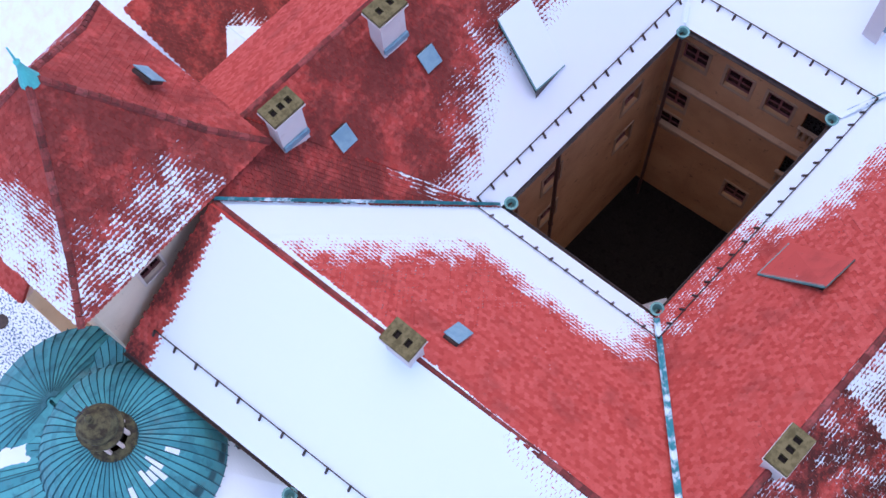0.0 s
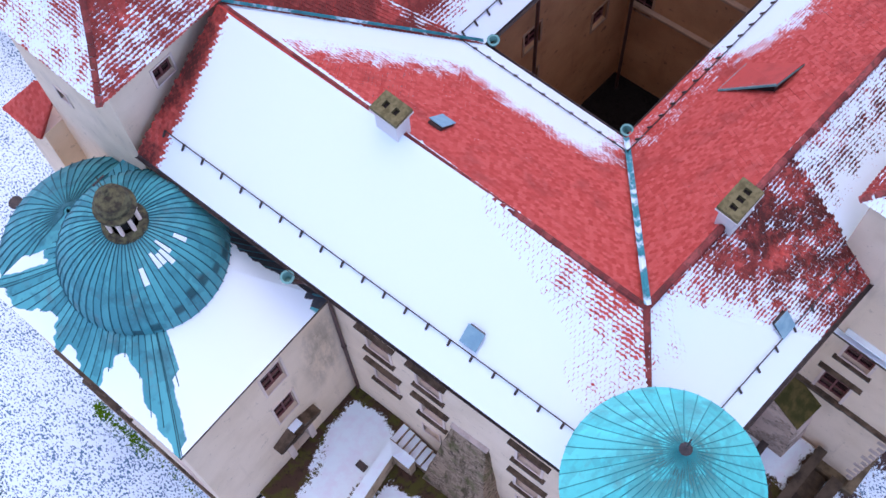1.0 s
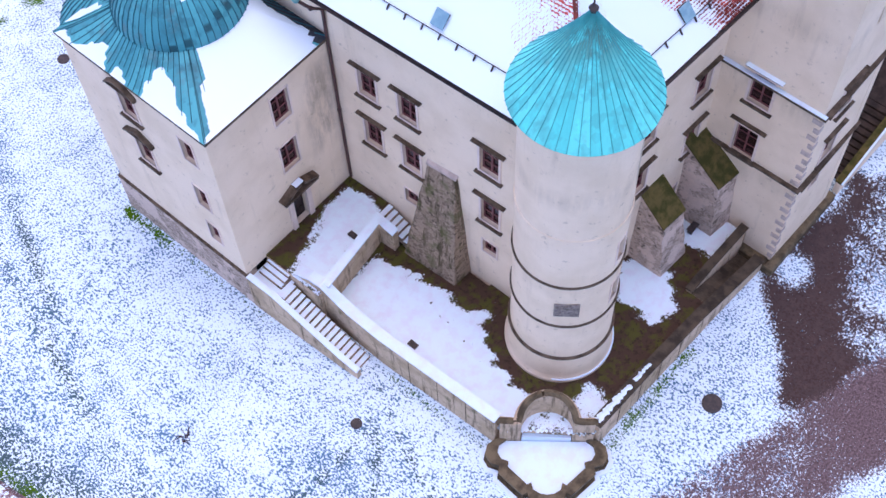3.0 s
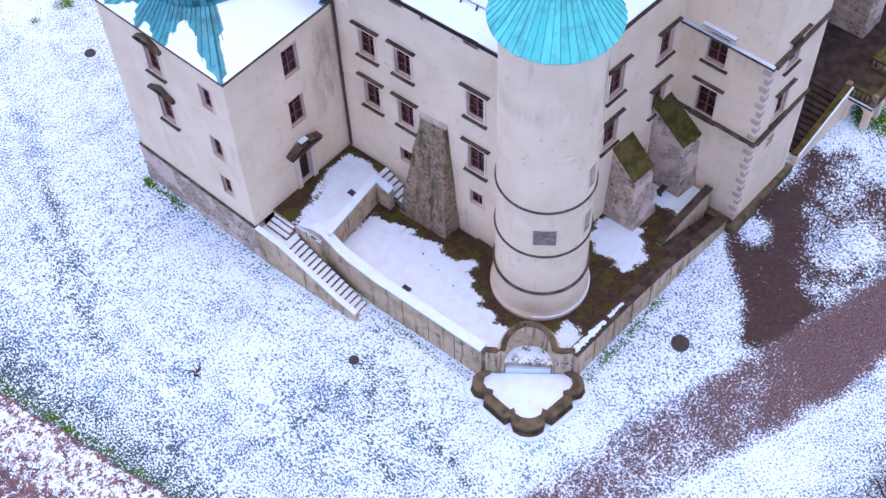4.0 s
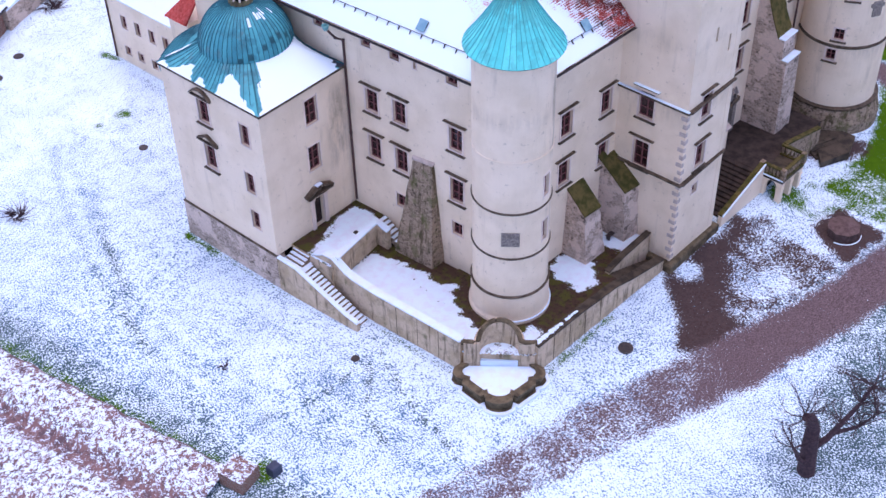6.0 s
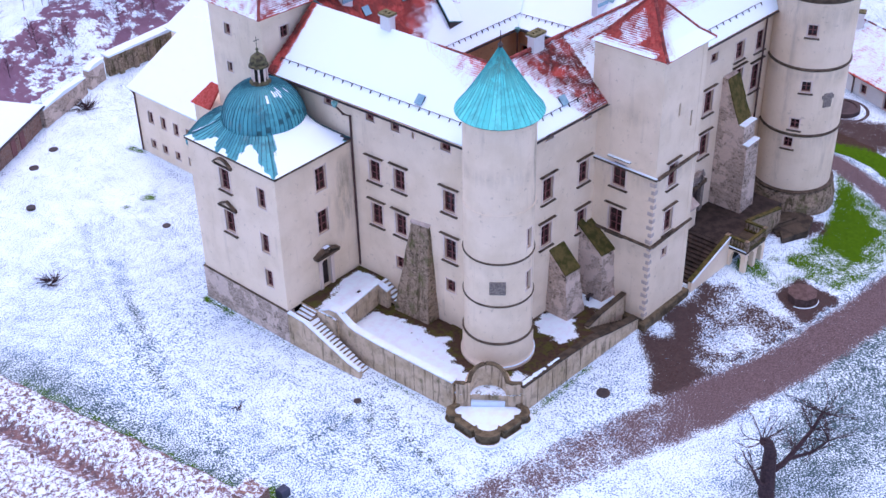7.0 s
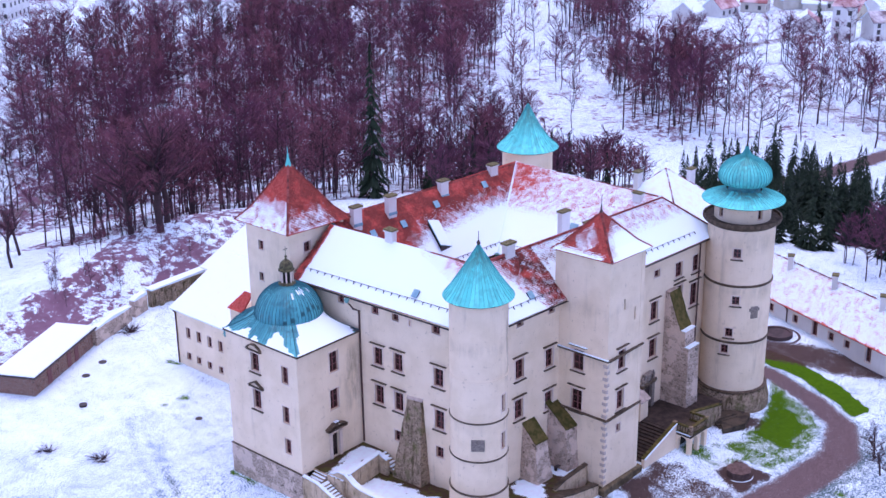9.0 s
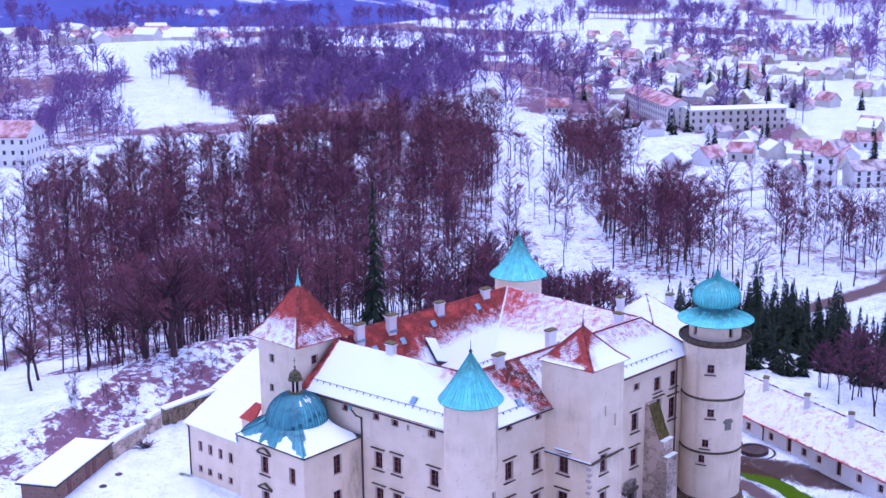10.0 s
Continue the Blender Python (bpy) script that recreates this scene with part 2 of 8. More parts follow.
def m_snow(name="snow", soil_a=(0.060, 0.031, 0.018), soil_b=(0.066, 0.062, 0.008), grain=1.1, gain=3.4):
    n = Nodes(name)
    c = n.mix(n.step(n.noise(1.5, 5, 0.6), 0.4, 0.7), SNOW, (0.72, 0.78, 0.88))
    f = n.cover(n.attr("bare"), n.math('ADD', n.math('MULTIPLY', n.noise(grain, 6, 0.7), 0.55), n.math('MULTIPLY', n.noise(8, 3, 0.7), 0.45)), gain)
    soil = n.mix(n.step(n.noise(1.1, 5, 0.65), 0.46, 0.6), soil_a, soil_b)
    soil = n.mix(n.step(n.noise(3.1, 5, 0.7), 0.5, 0.66), soil, tuple(0.55 * v for v in soil_a))
    n.bump(n.noise(6, 5, 0.6), 0.3, 0.03)
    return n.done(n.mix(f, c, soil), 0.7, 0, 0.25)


def m_ground():
    n = Nodes("snowy_ground")
    thin, mud, grass, road = n.attr("thin"), n.attr("mud"), n.attr("grass"), n.attr("road")
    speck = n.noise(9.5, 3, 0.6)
    blade = n.noise(10.5, 2, 0.5, stretch=(1.0, 0.62, 1.0))
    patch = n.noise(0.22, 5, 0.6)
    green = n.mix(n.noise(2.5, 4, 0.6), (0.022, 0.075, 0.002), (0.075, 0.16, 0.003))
    tuft = n.mix(n.noise(1.3, 3), (0.030, 0.105, 0.18), (0.075, 0.19, 0.31))
    tuft = n.mix(n.step(thin, 0.45, 0.9), tuft, (0.022, 0.062, 0.060))
    soil = n.mix(n.noise(3.0, 6, 0.7), (0.022, 0.012, 0.009), (0.10, 0.056, 0.046))
    tar = n.mix(n.step(n.noise(9.0, 4, 0.75), 0.35, 0.65), (0.070, 0.046, 0.046), (0.20, 0.14, 0.14))
    white = n.mix(n.step(patch, 0.4, 0.7), SNOW, (0.67, 0.80, 0.90))
    gap = n.math('ADD', n.math('MULTIPLY', blade, 0.6), n.math('MULTIPLY', speck, 0.4))
    amount = n.math('ADD', n.math('MULTIPLY', n.math('SUBTRACT', patch, 0.5), 0.10), n.math('MULTIPLY', thin, 0.11))
    amount = n.math('ADD', amount, n.math('MULTIPLY', n.math('SUBTRACT', n.noise(0.9, 3, 0.6), 0.5), 0.18))
    bare = n.math('MULTIPLY', n.step(n.math('ADD', gap, amount), 0.538, 0.62), 0.95)
    c = n.mix(bare, white, tuft)
    crumb = n.noise(8, 4, 0.75)
    fg = n.cover(grass, n.math('ADD', n.math('MULTIPLY', speck, 0.35), n.math('ADD', n.math('MULTIPLY', n.noise(0.8, 4, 0.6), 0.25), n.math('MULTIPLY', crumb, 0.4))), 6.0)
    c = n.mix(fg, c, green)
    fm = n.cover(mud, n.math('ADD', n.math('MULTIPLY', n.noise(0.6, 7, 0.8), 0.38), n.math('MULTIPLY', n.noise(6, 4, 0.8), 0.62)), 7.0)
    c = n.mix(n.math('MULTIPLY', fm, 0.98), c, soil)
    fr = n.cover(road, n.math('ADD', n.math('MULTIPLY', n.noise(0.4, 7, 0.75), 0.3), n.math('MULTIPLY', n.noise(7, 4, 0.8), 0.7)), 7.0)
    c = n.mix(fr, c, tar)
    # Woodland floor: litter colour that also carries the trees' shade and haze.
    fw = n.cover(n.attr("wood"), n.math('ADD', n.math('MULTIPLY', n.noise(0.12, 5, 0.7), 0.4), n.math('MULTIPLY', n.noise(0.7, 5, 0.8), 0.6)), 5.0)
    c = n.mix(fw, c, n.mix(n.noise(0.5, 5), (0.110, 0.052, 0.072), (0.27, 0.165, 0.23)))
    n.bump(n.math('ADD', n.math('MULTIPLY', blade, 0.6), speck), 0.5, 0.06)
    return n.done(c, 0.95, 0, 0.06)


def m_glass():
    n = Nodes("window_glass")
    n.b.inputs["Transmission Weight"].default_value = 0.3
    n.b.inputs["IOR"].default_value = 1.45
    return n.done((0.055, 0.020, 0.022), 0.08, 0, 0.4)


PLASTER = m_plaster("castle_plaster", (0.90, 0.725, 0.545), (0.80, 0.63, 0.45), (0.35, 0.262, 0.17), 0.40)
PLASTER_W = m_plaster("white_plaster", (0.74, 0.72, 0.70), (0.66, 0.63, 0.62), (0.42, 0.38, 0.36), 0.2)
OCHRE = m_plaster("courtyard_plaster", (0.60, 0.34, 0.17), (0.47, 0.25, 0.12), (0.17, 0.09, 0.05), 0.7)
COURT_TRIM = m_plaster("courtyard_trim", (0.46, 0.31, 0.20), (0.34, 0.22, 0.14), (0.13, 0.08, 0.05), 0.6)
TRIM = m_plaster("stone_trim", (0.84, 0.68, 0.58), (0.70, 0.55, 0.46), (0.25, 0.19, 0.15), 0.3)
DARKTRIM = m_plain("weathered_cornice", (0.055, 0.036, 0.022), (0.15, 0.105, 0.07), 2.0)
RUBBLE = m_stone("rubble_stone", (0.60, 0.45, 0.36), (0.27, 0.20, 0.155), (0.50, 0.40, 0.33), 3.8, (1, 1, 1.6), 0.0, 0.7)
MOSSY = m_stone("mossy_stone", (0.42, 0.30, 0.21), (0.17, 0.12, 0.08), (0.36, 0.27, 0.19), 3.6, (1, 1, 1.4), 0.55)
def m_retain():
    """Old terrace render: ochre and beige, with run-off streaks, grey patches and a little moss."""
    n = Nodes("terrace_wall_render")
    c = n.mix(n.step(n.noise(0.5, 5, 0.65), 0.38, 0.66), (0.66, 0.50, 0.35), (0.48, 0.35, 0.22))
    c = n.mix(n.math('MULTIPLY', n.step(n.noise(1.6, 5, 0.7), 0.5, 0.66), 0.55), c, (0.28, 0.21, 0.15))
    c = n.mix(n.math('MULTIPLY', n.step(n.noise(2.6, 4, 0.65, stretch=(1.0, 1.0, 0.10)), 0.53, 0.70), 0.75), c, (0.085, 0.058, 0.026))
    c = n.mix(n.math('MULTIPLY', n.step(n.noise(0.9, 6, 0.7), 0.58, 0.70), 0.6), c, (0.10, 0.11, 0.03))
    c = n.mix(n.math('MULTIPLY', n.noise(14, 3), 0.12), c, (0.10, 0.07, 0.04))
    n.bump(n.math('ADD', n.noise(24, 4), n.noise(3, 4)), 0.35, 0.03)
    return n.done(c, 0.92, 0, 0.2)


RETAIN = m_retain()
BRICK = m_stone("old_brick", (0.30, 0.14, 0.10), (0.22, 0.11, 0.08), (0.34, 0.28, 0.24), 5.0, (1, 1, 2.5))
TILE = m_tile()
RIDGE = m_ridge()
COPPER_A = m_copper("bright_copper", (0.06, 0.66, 0.62), (0.11, 0.78, 0.72), (0.06, 0.36, 0.36))
COPPER_B = m_copper("dark_copper", (0.032, 0.25, 0.29), (0.065, 0.38, 0.41), (0.016, 0.085, 0.11))
VERDIGRIS = m_plain("verdigris_sheet", (0.10, 0.28, 0.27), (0.16, 0.40, 0.38), 2.0, 0.6)
SKYLIGHT = m_plain("hatch_sheet", (0.16, 0.33, 0.42), (0.24, 0.43, 0.50), 2.0, 0.45)
WOOD = m_plain("brown_wood", (0.17, 0.058, 0.055), (0.26, 0.095, 0.09), 4.0, 0.6)
# The chapel doorway's dark void is put into this door colour.
DOORWOOD = m_plain("near_black_door_wood", (0.022, 0.012, 0.010), (0.045, 0.026, 0.022), 4.0, 0.6)
IRON = m_plain("dark_iron", (0.035, 0.03, 0.03), (0.07, 0.05, 0.045), 4.0, 0.5)
PIPE = m_plain("brown_downpipe", (0.07, 0.035, 0.03), (0.11, 0.05, 0.04), 4.0, 0.45)
CAP = m_plain("mossy_concrete", (0.10, 0.085, 0.035), (0.20, 0.17, 0.08), 5.0, 0.95, 0, 0.4)
MOSS = m_plain("moss", (0.045, 0.046, 0.008), (0.135, 0.10, 0.03), 1.8, 0.95, 0, 0.5)
# Near-black stand-in for shade inside openings, flues and hollow blocks.
DARK = m_plain("void_shade", (0.012, 0.010, 0.010), (0.02, 0.016, 0.015), 2.0, 0.9)
SNOWMAT = m_snow()
RAMPART = m_snow("snow_on_rubble", (0.22, 0.12, 0.11), (0.11, 0.065, 0.07), 2.4, 5.0)
DARKSTONE = m_plain("dark_wet_paving", (0.030, 0.022, 0.014), (0.095, 0.068, 0.044), 1.2, 0.8, 0, 0.5)
RELIEF = m_plain("weathered_relief", (0.17, 0.14, 0.12), (0.34, 0.28, 0.24), 6.0, 0.9, 0, 0.6)
QUOIN = m_plain("grey_quoin_stone", (0.44, 0.35, 0.30), (0.62, 0.49, 0.42), 2.0, 0.9)
WETSTONE = m_plain("wet_mossy_stone", (0.06, 0.042, 0.022), (0.17, 0.125, 0.07), 1.6, 0.8, 0, 0.5)
SEAM = m_plain("dark_seam", (0.022, 0.12, 0.145), (0.04, 0.19, 0.22), 1.5, 0.6)
SEAM_B = m_plain("turquoise_seam", (0.045, 0.36, 0.36), (0.07, 0.47, 0.46), 1.5, 0.6)
GROUND = m_ground()
GLASS = m_glass()
BARK = m_plain("bark", (0.045, 0.026, 0.030), (0.080, 0.046, 0.050), 5.0, 0.9, 0, 0.5)
n = Nodes("bare_twigs")
TWIG = n.done(n.mix(n.step(n.attr("fine"), 1.5, 3.5), n.mix(n.noise(0.3, 3), (0.040, 0.025, 0.032), (0.080, 0.048, 0.055)),
                    n.mix(n.step(n.noise(0.06, 3), 0.4, 0.6), (0.140, 0.052, 0.088), (0.225, 0.084, 0.112))), 0.95, 0, 0.05)
# Far twigs: violet-blue distance haze is put into their colour.
TWIG_HAZE = m_plain("hazy_hill_twigs", (0.16, 0.085, 0.24), (0.25, 0.135, 0.33), 0.03, 0.9)
NEEDLE = m_plain("needles", (0.010, 0.022, 0.012), (0.022, 0.040, 0.020), 0.6, 0.9)
WETPAVE = m_plain("wet_brown_paving", (0.020, 0.013, 0.010), (0.060, 0.040, 0.032), 1.4, 0.75, 0, 0.5)
# Cobbles this black because the deep yard's shade is in the colour.
COBBLE = m_stone("shaded_cobbles", (0.012, 0.010, 0.009), (0.008, 0.007, 0.006), (0.005, 0.004, 0.004), 5.0, (1, 1, 1))
HOUSE_W = m_plaster("house_render", (0.66, 0.62, 0.56), (0.58, 0.52, 0.44), (0.40, 0.34, 0.30))
HOUSE_Y = m_plaster("house_render_yellow", (0.60, 0.53, 0.40), (0.52, 0.45, 0.34), (0.40, 0.34, 0.26))
ROOF_RED = m_plain("village_red_roof", (0.30, 0.09, 0.09), (0.66, 0.50, 0.52), 0.25)
ROOF_DARK = m_plain("village_dark_roof", (0.12, 0.07, 0.075), (0.62, 0.60, 0.64), 0.25)

# ---- ground ----
PATH_WAY = [(-14, -13.5, 4.0), (0, -17.6, 5.0), (9, -20.8, 5.2), (20, -23.3, 4.6), (30, -25.0, 4.6), (38, -25.6, 4.4), (44, -22.8, 3.4), (48, -17.0, 3.0), (49.6, -10, 3.0), (50, 2, 3.0)]


def seg_dist(x, y, ax, ay, bx, by):
    t = np.clip(((x - ax) * (bx - ax) + (y - ay) * (by - ay)) / ((bx - ax) ** 2 + (by - ay) ** 2), 0, 1)
    return np.hypot(x - ax - t * (bx - ax), y - ay - t * (by - ay)), t


def sstep(a, b, x):
    t = np.clip((x - a) / (b - a), 0, 1)
    return t * t * (3 - 2 * t)


def blob(x, y, cx, cy, rx, ry, turn=0.0):
    c, s = math.cos(radians(turn)), math.sin(radians(turn))
    u, v = (x - cx) * c + (y - cy) * s, -(x - cx) * s + (y - cy) * c
    return sstep(1.25, 0.7, np.hypot(u / rx, v / ry))


def inside(poly, x, y):
    """1 within a polygon."""
    hit = np.zeros(np.shape(x), bool)
    n = len(poly)
    for i in range(n):
        (ax, ay), (bx, by) = poly[i], poly[(i + 1) % n]
        cond = ((ay > y) != (by > y)) & (x < (bx - ax) * (y - ay) / ((by - ay) if by != ay else 1e-9) + ax)
        hit ^= cond
    return hit


def height(x, y):
    """The ground's height: a flat castle hill, a lower valley and rising land far off."""
    x, y = np.asarray(x, float), np.asarray(y, float)
    d = np.hypot((x - 22) / 1.0, (y - 12) / 1.0)
    h = -9.0 * sstep(62, 125, d)
    h = h - 0.7 * sstep(-11.5, -17, y) * sstep(10, 20, x)
    h = h + 55.0 * sstep(1100, 2300, d)
    h = h + 3.0 * np.sin(x / 90.0 + 1) * np.sin(y / 120.0) * sstep(130, 300, d)
    bank = (x + 22.6) - (y - 8) * -0.10
    h = h - 2.2 * sstep(-1.4, -5.0, bank) * sstep(70, 40, np.abs(y - 10))
    h = h + 5.0 * np.exp(-(((x - 30) / 24) ** 2 + ((y - 76) / 9) ** 2))
    h = h + 2.0 * np.exp(-(((x - 8) / 14) ** 2 + ((y - 70) / 7) ** 2))
    h = h + 0.28 * np.exp(-(((x + 9) / 12) ** 2 + ((y + 1) / 14) ** 2))
    h = h + (16.0 * np.exp(-(((x - 390) / 130) ** 2 + ((y - 540) / 170) ** 2)))
    return h


def axis(lo, hi, fine, far):
    a = list(np.arange(lo, hi + 1e-6, fine))
    for sgn, edge in ((1, hi), (-1, lo)):
        p, st = edge, fine
        out = []
        while abs(p) < far:
            st *= 1.045
            p += sgn * st
            out.append(p)
        a = a + out if sgn > 0 else out[::-1] + a
    return np.array(a)


gx, gy = axis(-32, 62, 0.5, 3600), axis(-36, 66, 0.5, 3600)
GX, GY = np.meshgrid(gx, gy)
GZ = height(GX, GY)
road = np.zeros_like(GX)
verge = np.zeros_like(GX)
for (ax, ay, aw), (bx, by, bw) in zip(PATH_WAY, PATH_WAY[1:]):
    d, t = seg_dist(GX, GY, ax, ay, bx, by)
    w = (aw + (bw - aw) * t) / 2
    road = np.maximum(road, sstep(0.5, -0.5, d - w))
    verge = np.maximum(verge, sstep(1.6, 0.0, np.abs(d - w)))
worn = 0.80 - 0.24 * sstep(14, -4, GX)
road = road * np.clip(worn, 0, 1)
mud = 0.80 * inside([(13.7, -11.4), (11.8, -13.4), (10.1, -15.3), (7.3, -16.9), (8.2, -18.9), (12.5, -19.4), (14.2, -17.0), (16.2, -15.6), (19.5, -14.2), (23.6, -13.2), (23.7, -11.8), (20.4, -12.2)], GX, GY)
mud = np.maximum(mud, 0.60 * inside([(16.2, -15.6), (23.7, -13.0), (26.0, -14.3), (24.0, -16.2), (24.2, -21.0), (23.3, -21.7), (12.5, -19.5), (14.2, -17.0)], GX, GY))
mud = mud * (1 - 0.9 * blob(GX, GY, 15.2, -13.0, 1.1, 0.8))
mud = np.clip(mud - 0.25 * blob(GX, GY, 18.5, -18.2, 2.6, 1.4, -20) - 0.2 * blob(GX, GY, 22.5, -15.2, 2.0, 1.0, 30), 0, 0.85)
mud = np.maximum(mud, 0.93 * inside([(26.3, -17.4), (30.1, -17.6), (29.6, -22.2), (24.1, -21.6)], GX, GY))
mud = np.maximum(mud, 0.85 * blob(GX, GY, 36.5, -14.0, 3.6, 1.6, -35))
mud = np.maximum(mud, 0.75 * blob(GX, GY, 57.0, -12.0, 3.4, 18.0, 20))
grass = 0.57 * inside([(33.0, -15.2), (38.2, -15.7), (43.4, -14.2), (49.2, -11.2), (45.6, -18.2), (41.5, -22.0), (35.7, -22.8), (30.3, -22.1), (30.4, -18.8), (31.0, -16.5)], GX, GY)
grass = grass + 0.20 * inside([(36.5, -16.0), (35.0, -20.6), (41.0, -20.2), (46.8, -13.0), (42.4, -14.7)], GX, GY)
grass = np.maximum(grass, 0.5 * inside([(28.5, -14.2), (26.6, -17.3), (30.2, -18.6), (33.8, -14.6)], GX, GY))
grass = grass * (1 - 0.85 * blob(GX, GY, 30.2, -16.0, 1.5, 0.9, -20)) * (1 - 0.85 * blob(GX, GY, 33.4, -15.0, 1.8, 0.9, -20))
grass = np.maximum(grass, 0.95 * inside([(47.0, -6.5), (51.6, -8), (51.2, -15), (48.8, -19.6), (46.5, -22.8), (49.5, -24), (53.5, -18), (55.2, -10), (55.8, 0), (52, 4)], GX, GY))
for (ax, ay), (bx, by), wd, k in (((-6.3, 9), (-6.3, 19.8), 0.4, 0.6), ((-6.4, 16), (-6.5, 19.8), 0.6, 0.7), ((-6.4, 9), (-6.1, 1.4), 0.3, 0.55), ((-4.75, 0.6), (-4.3, -6.6), 0.4, 0.62), ((-0.2, -11.35), (7.5, -11.55), 0.6, 0.62),
                                  ((-23.3, 22), (-20.3, -1), 0.9, 0.55), ((6.0, 44.6), (5.6, 46.2), 0.7, 0.7), ((14, 61), (24, 62.4), 0.7, 0.6)):
    d, t = seg_dist(GX, GY, ax, ay, bx, by)
    grass = np.maximum(grass, k * sstep(wd * 1.8, 0.0, d))
for cx, cy, r in ((-19.0, -2.6, 1.2), (-2.0, 36.9, 0.7), (0.7, 36.8, 0.9), (9.0, -17.0, 0.5), (30.5, -29, 0.8), (28.5, -14.0, 1.6), (32.5, -16.5, 1.2)):
    grass = np.maximum(grass, 0.62 * blob(GX, GY, cx, cy, r * 1.2, r * 1.2))
thin = 0.20 * sstep(-6, -20, GX) * sstep(40, 15, GY) + 0.2 * blob(GX, GY, 6, -15, 8, 3) + 0.62 * sstep(-17.5, -21.5, GX + 0.10 * (GY - 8)) * sstep(36, 18, GY) - 0.5 * blob(GX, GY, -6, 48, 14, 10)
thin = thin + 0.25 * blob(GX, GY, -10.5, -4.5, 4, 7) + 0.35 * blob(GX, GY, 16, -30, 14, 4) + 0.5 * sstep(-23, -28, GY) * sstep(-10, 2, GX) + 0.5 * verge * sstep(5, 20, GX)
def trail(pts, width, strength, beat=0.0):
    """Adds a worn line to the thin snow; with a beat it is broken into single steps."""
    out = np.zeros_like(GX)
    run = 0.0
    for (ax, ay), (bx, by) in zip(pts, pts[1:]):
        d, t = seg_dist(GX, GY, ax, ay, bx, by)
        l = math.hypot(bx - ax, by - ay)
        on = 1.0 if not beat else (np.sin((run + t * l) * beat) > -0.5)
        out = np.maximum(out, strength * sstep(width, 0.0, d) * on)
        run += l
    return out


thin = thin + trail([(-5.4, 0.4), (-7.2, -3.3), (-8.6, -7.0), (-9.7, -11.1), (-10.8, -12.5)], 0.5, 0.6, 4.5)
thin = thin + trail([(-6.7, -0.3), (-8.2, -2.0), (-10.9, -4.3), (-12.4, -7.6)], 0.5, 0.5, 4.5)
thin = thin + trail([(-7.6, -0.8), (-9.2, -0.9), (-12.7, -0.8), (-16.0, 0.5)], 0.45, 0.45, 4.0)
for o in (0.0, 1.7):
    thin = thin + trail([(10.2 - o, 53.3), (0.0 - o, 43.1), (-6.5 - o, 34.5), (-10.6 - o, 26.1), (-13.6 - o, 17.5), (-15.4 - o, 9.0), (-15.8 - o, 4.0), (-14.5 - o, -4.0)], 0.75, 0.27)
thin = thin + trail([(-3.4, 36.9), (-8.7, 28.0), (-12.8, 20.5), (-15.5, 15.6), (-18.0, 9.4), (-18.4, 3.0)], 0.9, 0.25)
thin = thin * (0.25 + 0.75 * sstep(-40, -28, GX))
far = np.hypot(GX - 22, GY - 12)
thin = thin + 0.22 * sstep(45, 10, GY) + 0.2 * sstep(10, 25, GY) * (GX < 6)
# Where ground darkens: scrub and litter, plus painted woodland shade and far haze.
wood_floor = 0.56 * inside([(-4, 60), (8, 62.5), (15, 63), (30, 63.5), (46, 68), (52, 76), (44, 84), (30, 84), (12, 73), (-2, 66)], GX, GY)
wood_floor = np.maximum(wood_floor, 0.54 * blob(GX, GY, -2, 66, 14, 5, 25))
FORESTS = {
    "dense": [(25, 126), (59, 97), (90, 104), (134, 119), (177, 135), (247, 190), (330, 265), (289, 277), (238, 282), (184, 251), (152, 256), (118, 246), (96, 233), (64, 188), (46, 152)],
    "hill": [(309, 464), (299, 421), (264, 345), (270, 330), (323, 322), (353, 348), (400, 420), (440, 500), (390, 525)],
    "edge": [(30, 88), (56, 80), (95, 72), (130, 80), (128, 94), (60, 103), (20, 112)],
    "far_slope": [(150, 345), (187, 337), (201, 340), (238, 395), (280, 460), (330, 560), (430, 770), (300, 700), (190, 480)],
    "far_clump": [(300, 285), (350, 300), (416, 330), (480, 420), (370, 380)],
    "upper_copse": [(258, 175), (236, 145), (262, 150), (308, 178), (293, 196)],
    "lower_copse": [(191, 106), (163, 84), (157, 69), (174, 68), (208, 87), (212, 106)],
}
for poly in FORESTS.values():
    wood_floor = np.maximum(wood_floor, (0.62 if poly is FORESTS["hill"] else 0.50) * inside(poly, GX, GY))
wood_floor = np.maximum(wood_floor, 0.37 * inside([(150, 70), (190, 30), (283, 80), (400, 180), (320, 190), (240, 150), (205, 160), (150, 110)], GX, GY))
thin = np.where(far > 130, thin + 0.2, thin)
for i, j in np.argwhere((far > 380) & (GX + GY > 0)):
    w = noise.noise(Vector((GX[i, j] / 90, GY[i, j] / 90, 0)))
    wood_floor[i, j] = max(wood_floor[i, j], 0.66 * smoothstep(0.0, 0.2, w), 0.6 * smoothstep(1300, 1700, far[i, j]))
thin = np.maximum(thin, 0.5 * sstep(900, 1500, far))
# lanes far off
for lane in (((186, 27), (150, 34), (120, 55)), ((262, 125), (249, 112), (233, 94), (215, 70), (190, 32)), ((256, 115), (288, 109), (300, 100)), ((15, 122), (60, 150), (95, 215)), ((-30, 105), (15, 122), (15, 122)), ((130, -25), (160, 10), (186, 27)), ((186, 27), (300, 60), (420, 70))):
    for (ax, ay), (bx, by) in zip(lane, lane[1:]):
        if (ax, ay) != (bx, by):
            d, t = seg_dist(GX, GY, ax, ay, bx, by)
            road = np.maximum(road, 0.9 * sstep(3.6, 1.8, d))


